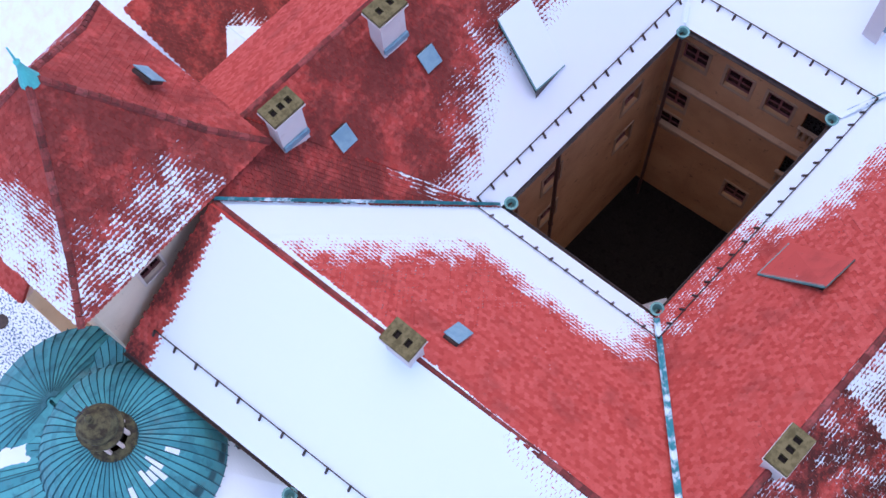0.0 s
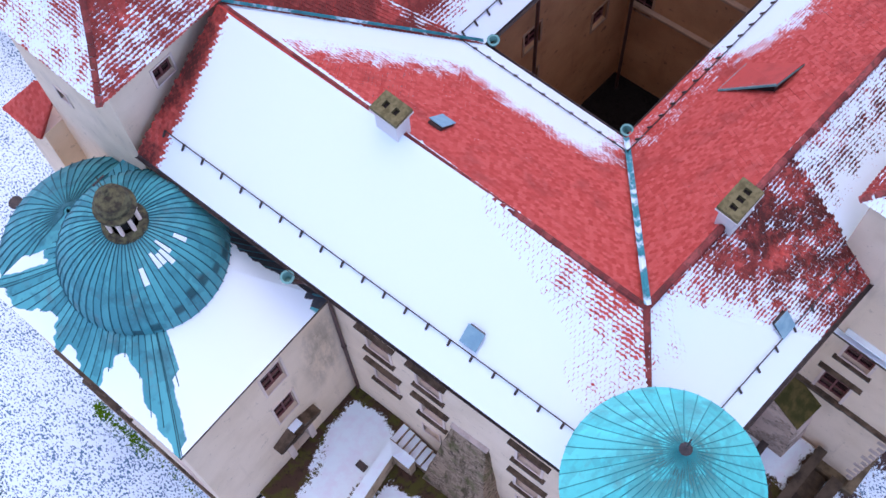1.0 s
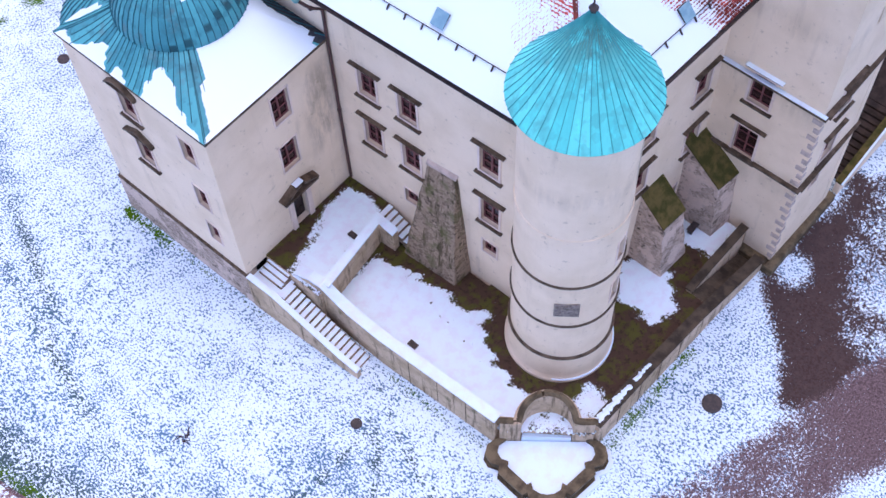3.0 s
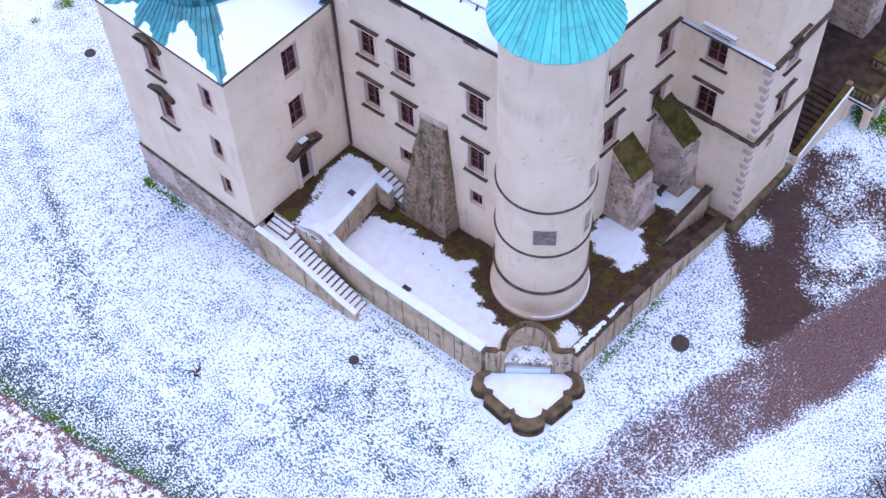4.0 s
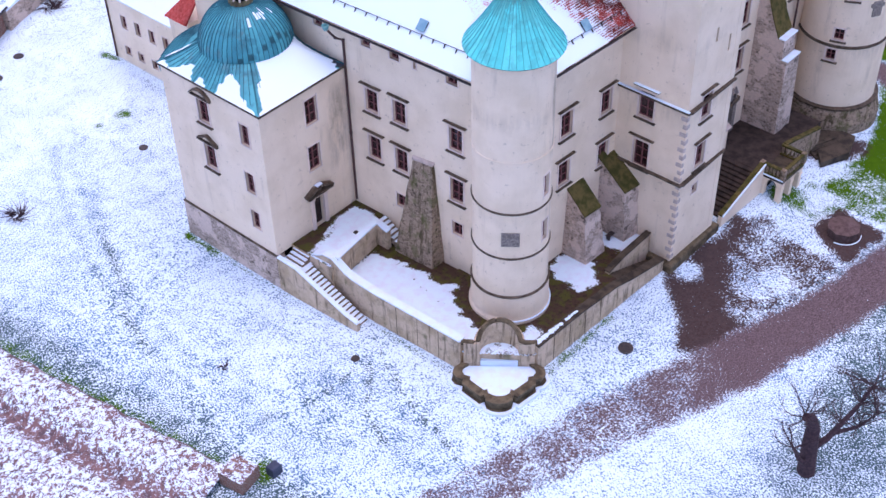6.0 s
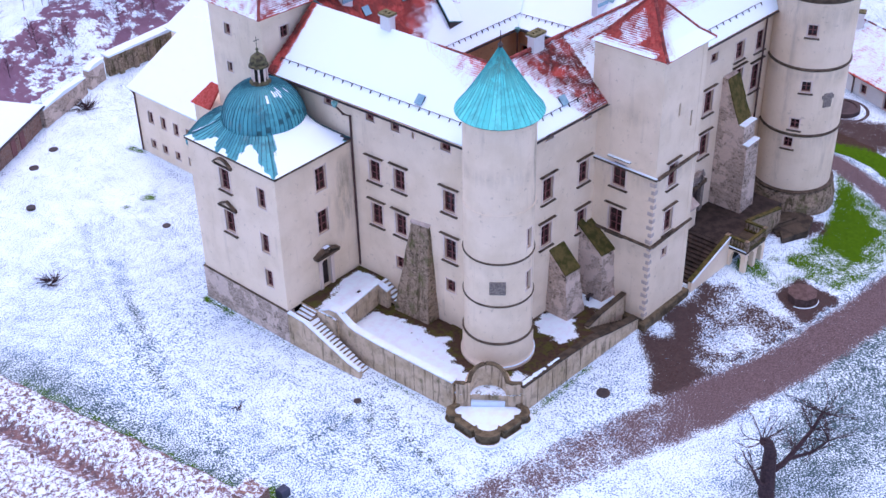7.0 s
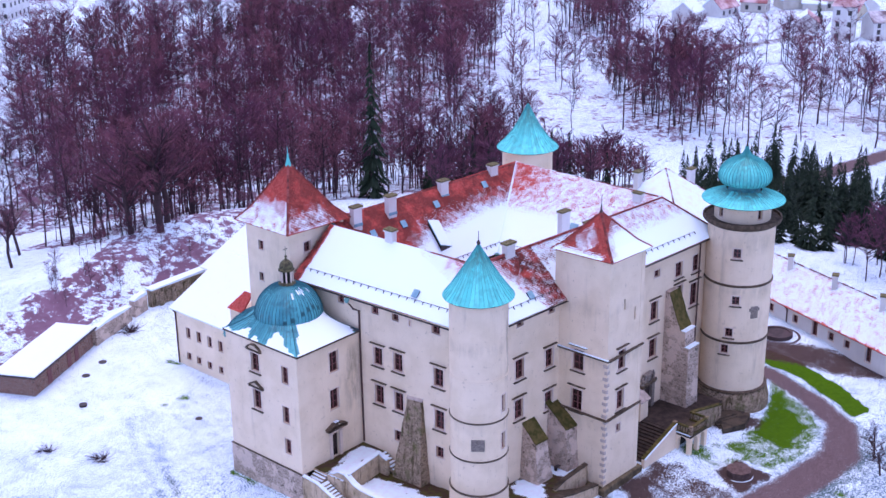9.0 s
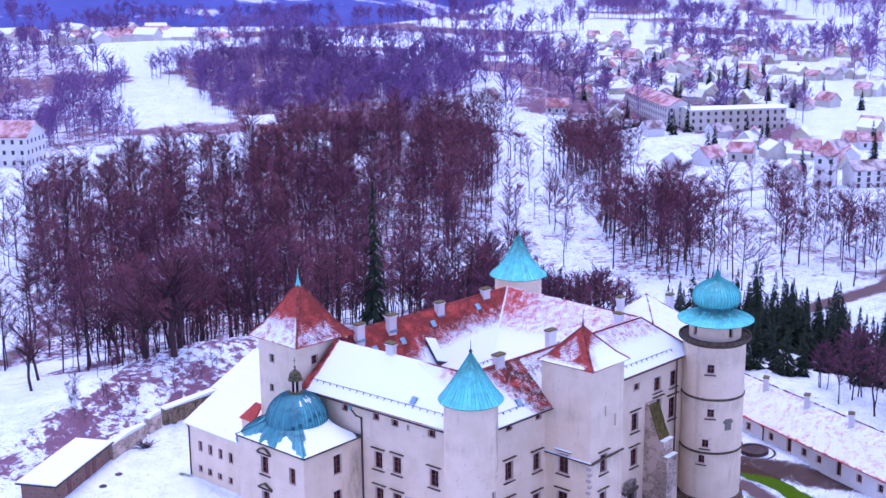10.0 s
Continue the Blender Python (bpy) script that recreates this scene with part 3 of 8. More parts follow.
def soften(a, n):
    for i in range(n):
        b = np.pad(a, 1, mode="edge")
        a = (b[:-2, 1:-1] + b[2:, 1:-1] + b[1:-1, :-2] + b[1:-1, 2:] + 2 * a) / 6
    return a


mud, grass, road = soften(mud, 2), soften(grass, 1), soften(road, 1)
ny, nx = GX.shape
gv = np.stack([GX, GY, GZ], -1).reshape(-1, 3)
ii = np.arange(ny * nx).reshape(ny, nx)
# the castle's own footprint is cut out of the sheet inside the terrace
gq = np.stack([ii[:-1, :-1], ii[:-1, 1:], ii[1:, 1:], ii[1:, :-1]], -1).reshape(-1, 4)


def grid_mesh(name, v, q, mat, attrs=None, smooth=True):
    me = bpy.data.meshes.new(name)
    me.vertices.add(len(v))
    me.vertices.foreach_set("co", np.asarray(v, np.float32).ravel())
    k = q.shape[1]
    me.loops.add(q.size)
    me.loops.foreach_set("vertex_index", q.astype(np.int32).ravel())
    me.polygons.add(len(q))
    me.polygons.foreach_set("loop_start", np.arange(0, q.size, k, dtype=np.int32))
    me.update(calc_edges=True)
    for key, val in (attrs or {}).items():
        at = me.attributes.new(key, 'FLOAT', 'POINT')
        at.data.foreach_set("value", np.asarray(val, np.float32).ravel())
    me.polygons.foreach_set("use_smooth", np.full(len(q), bool(smooth)))
    me.materials.append(mat)
    me.validate()
    return me


tagged(link("ground", grid_mesh("ground", gv, gq, GROUND, {"thin": thin, "mud": mud, "grass": grass, "road": road, "wood": wood_floor})),
       "thin snow over grass with mud and a gravel drive", "ground", "", "structure")


# ---- walls with openings ----
def shell(geo, P, N, us, z0, z1, holes, depth):
    """A wall along P(u) with outward normal N(u), from z0 to z1, with holes (u0, u1, z0, z1) that go through it."""
    U = sorted(set([round(u, 4) for u in us] + [round(h[i], 4) for h in holes for i in (0, 1)]))
    Z = sorted(set([z0, z1] + [h[i] for h in holes for i in (2, 3)] + [z for z in np.arange(math.ceil(z0), z1, 1.0).tolist()]))
    ring = lambda u, z, d: (P(u)[0] - N(u)[0] * d, P(u)[1] - N(u)[1] * d, z)
    for a, b in zip(U, U[1:]):
        for c, e in zip(Z, Z[1:]):
            um, zm = (a + b) / 2, (c + e) / 2
            if any(h[0] < um < h[1] and h[2] < zm < h[3] for h in holes):
                continue
            geo.quad(ring(a, c, 0), ring(b, c, 0), ring(b, e, 0), ring(a, e, 0))
            geo.quad(ring(a, e, depth), ring(b, e, depth), ring(b, c, depth), ring(a, c, depth))
    for h in holes:
        a, b, c, e = h
        geo.quad(ring(a, c, 0), ring(a, e, 0), ring(a, e, depth), ring(a, c, depth))
        geo.quad(ring(b, c, depth), ring(b, e, depth), ring(b, e, 0), ring(b, c, 0))
        geo.quad(ring(a, c, depth), ring(b, c, depth), ring(b, c, 0), ring(a, c, 0))
        geo.quad(ring(a, e, 0), ring(b, e, 0), ring(b, e, depth), ring(a, e, depth))
    for a, b in zip(U, U[1:]):
        geo.quad(ring(a, z1, 0), ring(b, z1, 0), ring(b, z1, depth), ring(a, z1, depth))


def damp(x, y, z):
    """Old water stains on the plaster: beside downpipes, under ledges and on the tower's flank."""
    v = 0.95 * smoothstep(1.5, 0.3, abs(x - 1.3)) * smoothstep(0.3, 0.05, abs(y - 9.2)) * smoothstep(6.5, 9.5, z) * smoothstep(15.2, 13.5, z)
    a = math.degrees(math.atan2(y + 5.72, x - 2.68))
    if abs(math.hypot(x - 2.68, y + 5.72) - 2.67) < 0.1:
        v = max(v, smoothstep(14, 3, abs(a + 68)) * smoothstep(14.0, 17.0, z) * smoothstep(23.2, 20.6, z), 0.5 * smoothstep(9, 2, abs(a + 66)) * smoothstep(18, 12, z))
        for zr in (15.9, 11.7, 7.82, 4.3):
            v = max(v, 0.3 * smoothstep(zr - 1.2, zr - 0.05, z) * (z < zr))
    if abs(math.hypot(x - 41.6, y + 10.3) - 3.62) < 0.1:
        for zr in (20.8, 14.5, 7.9):
            v = max(v, 0.5 * smoothstep(zr - 1.6, zr - 0.05, z) * (z < zr))
        v = max(v, 0.5 * smoothstep(8, 2, abs(math.degrees(math.atan2(y + 10.3, x - 41.6)) + 196 - 16)))
    v = max(v, 0.35 * smoothstep(18.3, 19.2, z) * smoothstep(20.0, 19.3, z))
    if abs(y + 11.75) < 0.2 or abs(x - 14.5) < 0.1:
        v = max(v, 0.5 * smoothstep(12.4, 14.2, z) * (z < 14.3), 0.5 * smoothstep(6.4, 7.9, z) * (z < 8))
    return v


WINDOW_CACHE = {}


def window_meshes(w, h, style):
    key = (w, h, style)
    if key in WINDOW_CACHE:
        return WINDOW_CACHE[key]
    out = {}
    g = Geo()
    t = 0.13 if style != "plain" else 0.10
    pr = 0.05
    a, b = w / 2, h / 2
    g.box(-a - t, -a, -0.05, pr, -b - t, b + t, bevel=0.015)
    g.box(a, a + t, -0.05, pr, -b - t, b + t, bevel=0.015)
    g.box(-a, a, -0.05, pr - 0.004, b, b + t, bevel=0.01)
    g.box(-a, a, -0.05, pr - 0.004, -b - t, -b, bevel=0.01)
    out["surround"] = g.mesh("surround", COURT_TRIM if style == "court" else TRIM)
    g = Geo()
    g.box(-a, a, -0.30, -0.285, -b, b)
    out["pane"] = g.mesh("pane", GLASS)
    g = Geo()
    f = 0.07
    g.box(-a, -a + f, -0.28, -0.2, -b, b)
    g.box(a - f, a, -0.28, -0.2, -b, b)
    g.box(-a + f, a - f, -0.28, -0.2, b - f, b)
    g.box(-a + f, a - f, -0.28, -0.2, -b, -b + f)
    if w > 0.6:
        g.box(-0.045, 0.045, -0.275, -0.19, -b + f, b - f)
        rows = 3 if h > 1.2 else 2
        for i in range(1, rows):
            z = -b + h * i / rows
            g.box(-a + f, -0.045, -0.27, -0.215, z - 0.025, z + 0.025)
            g.box(0.045, a - f, -0.27, -0.215, z - 0.025, z + 0.025)
    out["sash"] = g.mesh("sash", WOOD)
    if style in ("lintel", "snowlintel"):
        g = Geo()
        z = b + t
        g.box(-a - 0.32, a + 0.32, -0.03, 0.10, z + 0.14, z + 0.22, bevel=0.02)
        g.box(-a - 0.42, a + 0.42, -0.03, 0.24, z + 0.22, z + 0.30, bevel=0.02)
        out["lintel"] = g.mesh("lintel", DARKTRIM)
        if style == "snowlintel":
            g = Geo()
            g.box(-a - 0.44, a + 0.44, 0.0, 0.28, z + 0.304, z + 0.36, bevel=0.03)
            out["snow_cap"] = g.mesh("snow_cap", SNOWMAT)
    if style in ("lintel", "snowlintel", "sill", "pediment", "arch"):
        g = Geo()
        g.box(-a - 0.26, a + 0.26, -0.03, 0.20, -b - t - 0.12, -b - t, bevel=0.02)
        out["sill"] = g.mesh("sill", DARKTRIM)
    if style in ("pediment", "arch"):
        g = Geo()
        z = b + t + 0.08
        n = 2 if style == "pediment" else 10
        rise = 0.55
        half = a + 0.48
        pts = []
        for i in range(n + 1):
            x = -half + 2 * half * i / n
            zz = rise * (1 - abs(x) / half) if style == "pediment" else rise * (1 - (x / half) ** 2)
            pts.append((x, z + 0.12 + zz))
        for (x0, za), (x1, zb) in zip(pts, pts[1:]):
            k = len(g.v)
            g.v.extend([(x0, -0.03, za), (x1, -0.03, zb), (x1, 0.28, zb), (x0, 0.28, za), (x0, -0.03, za + 0.14), (x1, -0.03, zb + 0.14), (x1, 0.28, zb + 0.14), (x0, 0.28, za + 0.14)])
            g.f.extend([tuple(k + i for i in q) for q in ((3, 2, 1, 0), (4, 5, 6, 7), (3, 7, 6, 2), (0, 1, 5, 4), (0, 4, 7, 3), (1, 2, 6, 5))])
        g.box(-half, half, -0.03, 0.2, z, z + 0.1, bevel=0.02)
        out["pediment"] = g.mesh("pediment", DARKTRIM)
    WINDOW_CACHE[key] = out
    return out


def frame_at(x, y, z, nx, ny):
    """x along the wall, y outward, z up."""
    l = math.hypot(nx, ny)
    nx, ny = nx / l, ny / l
    return Matrix(((ny, nx, 0, x), (-nx, ny, 0, y), (0, 0, 1, z), (0, 0, 0, 1)))


def window(parent, m, w, h, style="lintel"):
    me = window_meshes(w, h, style)
    win = link("window", me["surround"], parent, m, "stone window surround with a brown sash")
    for key in me:
        if key != "surround":
            link(key, me[key], win, m)
    return win


KEEP = set()


def flat_wall(parent, p0, p1, z0, z1, wins, depth=0.6, mat=None, name="wall"):
    """A straight wall whose outside is on the right of p0 to p1. wins: (distance along, z, w, h, style)."""
    p0, p1 = Vector(p0), Vector(p1)
    d = (p1 - p0)
    L = d.length
    d.normalize()
    nrm = (d.y, -d.x)
    if parent not in KEEP:
        wins = [(u, z, round(w * 1.2, 3), round(h * 1.13, 3), s) for u, z, w, h, s in wins]
    g = Geo()
    P = lambda u: (p0.x + d.x * u, p0.y + d.y * u)
    shell(g, P, lambda u: nrm, np.linspace(0, L, max(2, int(L / 0.7))).tolist(), z0, z1, [(u - w / 2, u + w / 2, z - h / 2, z + h / 2) for u, z, w, h, s in wins], depth)
    if mat is None:
        g.snow(damp, "damp")
    body = part(name, g, mat or PLASTER, parent)
    for u, z, w, h, s in wins:
        if s != "hole":
            window(parent, frame_at(*P(u), z, *nrm), w, h, s)
    return body


def along(p0, p1, x=None, y=None):
    d = Vector(p1) - Vector(p0)
    t = (x - p0[0]) / d.x if x is not None else (y - p0[1]) / d.y
    return t * d.length


# ---- tiled roofs ----
def newell(poly):
    n = Vector((0, 0, 0))
    for a, b in zip(poly, poly[1:] + poly[:1]):
        n += Vector(a).cross(Vector(b))
    n.normalize()
    return n if n.z > 0 else -n


def tiled(parent, poly, snow, tw=0.18, te=0.165, thick=0.16, skip=None, moss=None, label="red clay roof slope", white=False):
    """One roof slope: a deck and its tiles. poly[0] to poly[1] is the eave. snow(x, y, z): how far snow covers it."""
    pts = [Vector(p) for p in poly]
    n = newell(pts)
    o = pts[0]
    u = (pts[1] - pts[0])
    u = (u - n * u.dot(n)).normalized()
    v = n.cross(u)
    if v.z < 0:
        v = -v
    p2 = [((p - o).dot(u), (p - o).dot(v)) for p in pts]
    g = Geo()
    flat = [o + u * a + v * b for a, b in p2]
    k = len(flat)
    low = [p - n * thick for p in flat]
    order = list(range(k)) if (flat[1] - flat[0]).cross(flat[2] - flat[1]).dot(n) > 0 else list(range(k))[::-1]
    g.v = [tuple(p - n * 0.01) for p in flat] + [tuple(p) for p in low]
    g.f = [tuple(order), tuple(i + k for i in reversed(order))]
    for i in range(k):
        a, b = order[i], order[(i + 1) % k]
        g.f.append((a, a + k, b + k, b))
    if white:
        for p in flat:
            g.v[flat.index(p)] = tuple(p + n * 0.06)
        return part("roof_slope", g, SNOWMAT, parent, "roof slope under an even sheet of snow")
    g.snow(snow)
    slope = part("roof_slope", g, TILE, parent, label)
    us, vs = [a for a, b in p2], [b for a, b in p2]
    rows = np.arange(min(vs), max(vs), te)
    cols = np.arange(min(us) - tw, max(us) + tw, tw)
    R, C = np.meshgrid(np.arange(len(rows)), np.arange(len(cols)), indexing="ij")
    cu = cols[C] + (R % 2) * tw * 0.5
    cv = rows[R] + 0 * cu
    ok = inside(p2, cu, cv + te * 0.5)
    cu, cv = cu[ok], cv[ok]
    rng = np.random.default_rng(int(abs(o.x * 31 + o.y * 17)) + 5)
    jit = rng.normal(0, 0.006, (len(cu), 3))
    hw = tw * 0.47
    loc = np.array([(-hw, 0.0, 0.0), (hw, 0.0, 0.0), (hw, 0.0, 0.035), (0, -0.03, 0.038), (-hw, 0.0, 0.035), (hw, te * 1.04, 0.012), (-hw, te * 1.04, 0.012)])
    a = cu[:, None] + loc[None, :, 0] + jit[:, 0:1]
    b = cv[:, None] + loc[None, :, 1] + jit[:, 1:2]
    c = loc[None, :, 2] + np.abs(jit[:, 2:3])
    co = np.array(o)[None, None] + a[..., None] * np.array(u) + b[..., None] * np.array(v) + c[..., None] * np.array(n)
    rel = np.array([min(1.0, max(0.0, float(snow(*p)))) for p in co.mean(1)])
    deep = rel > 0.80
    even = np.array([(-tw / 2, 0.0, 0.0), (tw / 2, 0.0, 0.0), (tw / 2, 0.0, 0.04), (0, 0.0, 0.04), (-tw / 2, 0.0, 0.04), (tw / 2, te, 0.04), (-tw / 2, te, 0.04)])
    a, b = cu[deep, None] + even[None, :, 0], cv[deep, None] + even[None, :, 1]
    c = 0 * a + even[None, :, 2]
    co[deep] = np.array(o)[None, None] + a[..., None] * np.array(u) + b[..., None] * np.array(v) + c[..., None] * np.array(n)
    if skip is not None:
        good = ~skip(co[:, 0, 0], co[:, 0, 1])
        co = co[good]
    m = len(co)
    base = (np.arange(m) * 7)[:, None]
    top = base + np.array([[4, 3, 2, 5, 6]])
    fr = base + np.array([[0, 1, 2, 3, 4]])
    faces = np.concatenate([top, fr])
    flatv = co.reshape(-1, 3)
    cen = co.mean(1)
    sv = np.array([min(1.0, max(0.0, float(snow(*p)))) for p in cen])
    tip = np.tile(np.array([0.0, 0.0, 0.25, 0.0, 0.25, 1.0, 1.0]), (m, 1))
    tip[sv > 0.80] = 0.5
    me = grid_mesh("tiles", flatv, faces, TILE, {"back": tip, "snow": np.repeat(sv, 7), "moss": np.repeat(np.array([float(moss(*p)) if moss else 0.0 for p in cen]), 7)}, smooth=False)
    link("tiles", me, slope, None, "", "stuff")
    return slope


g = Geo()
prof = [(-1.25, -0.07), (-0.8, 0.07), (0, 0.14), (0.8, 0.07), (1.25, -0.07)]
for y, lift in ((0.0, 0.0), (0.41, 0.03)):
    g.v.extend([(x * 0.105, y, z * 0.7 + lift) for x, z in prof])
for j in range(4):
    g.f.append((j, j + 1, 6 + j, 5 + j))
g.f += [(4, 3, 2, 1, 0), (5, 6, 7, 8, 9)]
RIDGE_TILES = [Geo() for i in range(3)]
for h, s in zip(RIDGE_TILES, (0.0, 0.30, 0.45)):
    h.v, h.f = list(g.v), list(g.f)
    h.snow(lambda x, y, z, s=s: s)
RIDGE_TILES = [h.mesh("ridge_tile", RIDGE) for h in RIDGE_TILES]


def ridge_line(parent, a, b, w=0.16, snow=0.3, step=0.38):
    """A row of single ridge tiles from a to b."""
    a, b = Vector(a), Vector(b)
    d = b - a
    n = max(2, int(d.length / step))
    side = d.cross(Vector((0, 0, 1))).normalized()
    up = side.cross(d).normalized()
    y = d.normalized()
    me = RIDGE_TILES[0 if snow < 0.15 else (1 if snow < 0.35 else 2)]
    for i in range(n):
        p = a + d * (i / n)
        link("ridge_tile", me, parent, Matrix(((side.x, y.x, up.x, p.x), (side.y, y.y, up.y, p.y), (side.z, y.z, up.z, p.z), (0, 0, 0, 1))))

# ---- the castle: four wings round a courtyard ----
castle = thing("castle", "cream plastered four-wing castle with snowy red tiled roofs", "castle", (14, 3, 0))
EA, EB = (2.15, -6.2, 19.5), (1.2, 17.5, 19.5)
R1, R2, R3, R4, R5 = (6.55, 17.05, 23.75), (6.9, -1.85, 23.95), (36.3, -3.4, 23.5), (36.2, 16.5, 23.7), (9.4, 18.5, 23.7)
CW, CS, CE, CN = (14.60, 11.35, 16.8), (14.75, 4.05, 16.8), (25.95, 3.42, 16.8), (25.4, 10.65, 16.8)
EE, EN, EW = (41.0, -8.25, 19.3), (41.2, 21.0, 19.3), (8.9, 22.6, 19.3)

W0, W1 = (2.0, 17.8), (2.80, -5.4)
aw = lambda y: along(W0, W1, y=y)
main_windows = [(aw(6.8), 13.65, 0.95, 1.65, "lintel"), (aw(4.2), 13.75, 0.95, 1.65, "lintel"), (aw(-0.85), 13.65, 0.95, 1.65, "lintel"),
                (aw(6.75), 9.55, 0.95, 1.75, "lintel"), (aw(4.2), 9.55, 0.95, 1.75, "lintel"), (aw(-0.9), 9.25, 0.95, 1.75, "lintel"),
                (aw(4.4), 5.75, 0.75, 1.05, "plain"), (aw(-0.9), 5.76, 0.75, 1.05, "plain"),
                (aw(11.5), 18.45, 0.7, 0.62, "plain"), (aw(7.0), 18.45, 0.7, 0.62, "plain"), (aw(4.4), 18.4, 0.7, 0.62, "plain"), (aw(-0.6), 18.45, 0.8, 0.7, "plain"), (aw(2.6), 18.3, 0.18, 0.5, "plain")]
flat_wall(castle, W0, W1, 0.0, 19.25, main_windows)
S0, S1 = (3.0, -5.32), (41.5, -7.5)
asx = lambda x: along(S0, S1, x=x)
south_windows = [(asx(8.75), 13.8, 1.0, 1.8, "lintel"), (asx(13.1), 13.5, 0.95, 1.7, "lintel"), (asx(8.7), 9.6, 1.0, 1.8, "lintel"), (asx(13.1), 8.95, 0.95, 1.7, "lintel"), (asx(12.2), 4.6, 0.7, 1.0, "plain"),
                 (asx(8.75), 18.55, 0.75, 0.6, "plain"), (asx(13.3), 18.5, 0.75, 0.6, "plain"),
                 (asx(30.4), 17.3, 0.8, 0.7, "plain"), (asx(34.4), 16.6, 1.05, 1.5, "sill"), (asx(37.6), 16.5, 1.05, 1.7, "sill"), (asx(34.6), 13.4, 1.15, 2.3, "lintel"), (asx(37.5), 12.9, 1.15, 2.3, "lintel"),
                 (asx(30.2), 13.1, 1.05, 1.9, "lintel"), (asx(30.2), 8.8, 1.05, 1.9, "lintel"), (asx(34.8), 8.6, 1.05, 1.9, "lintel"), (asx(26.5), 13.3, 1.05, 1.9, "lintel"), (asx(26.5), 9.2, 1.05, 1.9, "lintel")]
flat_wall(castle, S0, S1, -1.0, 19.05, south_windows)
flat_wall(castle, (41.0, -7.4), (41.2, 20.6), -1.5, 19.0, [])
flat_wall(castle, (41.2, 20.6), (8.8, 22.2), -1.5, 19.0, [])

# courtyard
YW, YS, YE, YN = (14.1, 11.85), (14.3, 3.6), (26.4, 2.95), (25.85, 11.1)
ay = lambda p, q, t: (Vector(q) - Vector(p)).length * t
LN = lambda p, q, fr, z, w, h, st="plain": (ay(p, q, fr), z, w, h, st)
flat_wall(castle, YW, YN, 0.0, 16.6, [LN(YW, YN, f, z, 0.9, 1.4, "court") for z in (12.4, 8.4) for f in (0.13, 0.36, 0.8)], 0.5, OCHRE, "courtyard_wall")
flat_wall(castle, YN, YE, 0.0, 16.6, [LN(YN, YE, f, 14.2, 1.0, 1.35, "court") for f in (0.14, 0.40, 0.64)] + [LN(YN, YE, 0.87, 13.9, 1.2, 2.0, "hole")] +
          [LN(YN, YE, 0.1, z, 0.95, 1.4, "court") for z in (10.0, 7.6)] + [LN(YN, YE, 0.62, 4.6, 0.95, 1.4, "court")] + [LN(YN, YE, 0.87, z, 1.2, 2.2, "hole") for z in (9.6, 5.2)], 0.5, OCHRE, "courtyard_wall")
flat_wall(castle, YE, YS, 0.0, 16.6, [], 0.5, OCHRE, "courtyard_wall")
flat_wall(castle, YS, YW, 0.0, 16.6, [], 0.5, OCHRE, "courtyard_wall")
g = Geo()
for z in (11.6, 7.4):
    g = Geo()
    g.box(-0.2, 7.3, 0.0, 0.28, z, z + 0.22, frame_at(*((Vector(YN) + Vector(YE)) / 2), 0, *(-1, -0.08)) @ Matrix.Translation((-3.6, 0, 0)), 0.03)
    part("string_course", g, COURT_TRIM, castle)
for zf in (13.0, 8.5):
    g = Geo()
    m = frame_at(YE[0] + (YN[0] - YE[0]) * 0.13, YE[1] + (YN[1] - YE[1]) * 0.13, zf, -1, -0.08)
    g.box(-0.8, 0.8, 0.02, 0.2, 0.75, 0.9, m, 0.02)
    for i in range(6):
        g.tube([m @ Vector((-0.65 + i * 0.26, 0.11, 0.0)), m @ Vector((-0.65 + i * 0.26, 0.11, 0.35)), m @ Vector((-0.65 + i * 0.26, 0.11, 0.76))], 0.07, 6)
    part("balustrade", g, COURT_TRIM, castle)
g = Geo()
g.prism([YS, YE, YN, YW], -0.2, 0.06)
solid("courtyard_floor", g, COBBLE, "cobbled courtyard floor, near-black with its shade", "floor", "structure")
g = Geo()
g.prism([(p[0], p[1]) for p in ((19.2, 5.0), (20.6, 4.6), (21.4, 5.8), (20.2, 6.6), (19.0, 6.0))], 0.06, 0.09)
solid("snow_patch", g, SNOWMAT, "small patch of snow on the courtyard cobbles", "snow", "stuff")

# roofs
hyp = lambda x, y, a, b: math.hypot(x - a, y - b)


def line_d(x, y, p, q):
    px, py, qx, qy = p[0], p[1], q[0], q[1]
    l = math.hypot(qx - px, qy - py)
    return abs((x - px) * (qy - py) - (y - py) * (qx - px)) / l


def snow_main_out(x, y, z):
    s = 0.99 - 0.24 * smoothstep(4.6, 7.0, x) * smoothstep(3.5, -1.0, y) - 0.08 * smoothstep(5.4, 6.6, x) - 0.15 * smoothstep(8, 3, y) * smoothstep(2.6, 4.2, x)
    s -= 0.12 * smoothstep(1.0, -3.5, y) * smoothstep(2.4, 4.0, x)
    s -= 0.95 * smoothstep(16.15, 16.7, y)
    return s


def snow_main_in(x, y, z):
    d = line_d(x, y, R1, CW)
    s = 0.92 * smoothstep(4.2, 0.8, d) * smoothstep(4.5, 8.5, y)
    s = max(s, 0.82 * smoothstep(15.5, 17.0, y + 0.1 * x))
    s = max(s, 0.9 * smoothstep(2.9, 1.1, 14.0 - x) * smoothstep(1.8, 5.5, y), 0.42 * smoothstep(2.0, 0.6, 14.0 - x))
    return max(s, 0.8 * smoothstep(0.5, 0.25, x - 6.6) * (1 if y > 1 else 0.3))


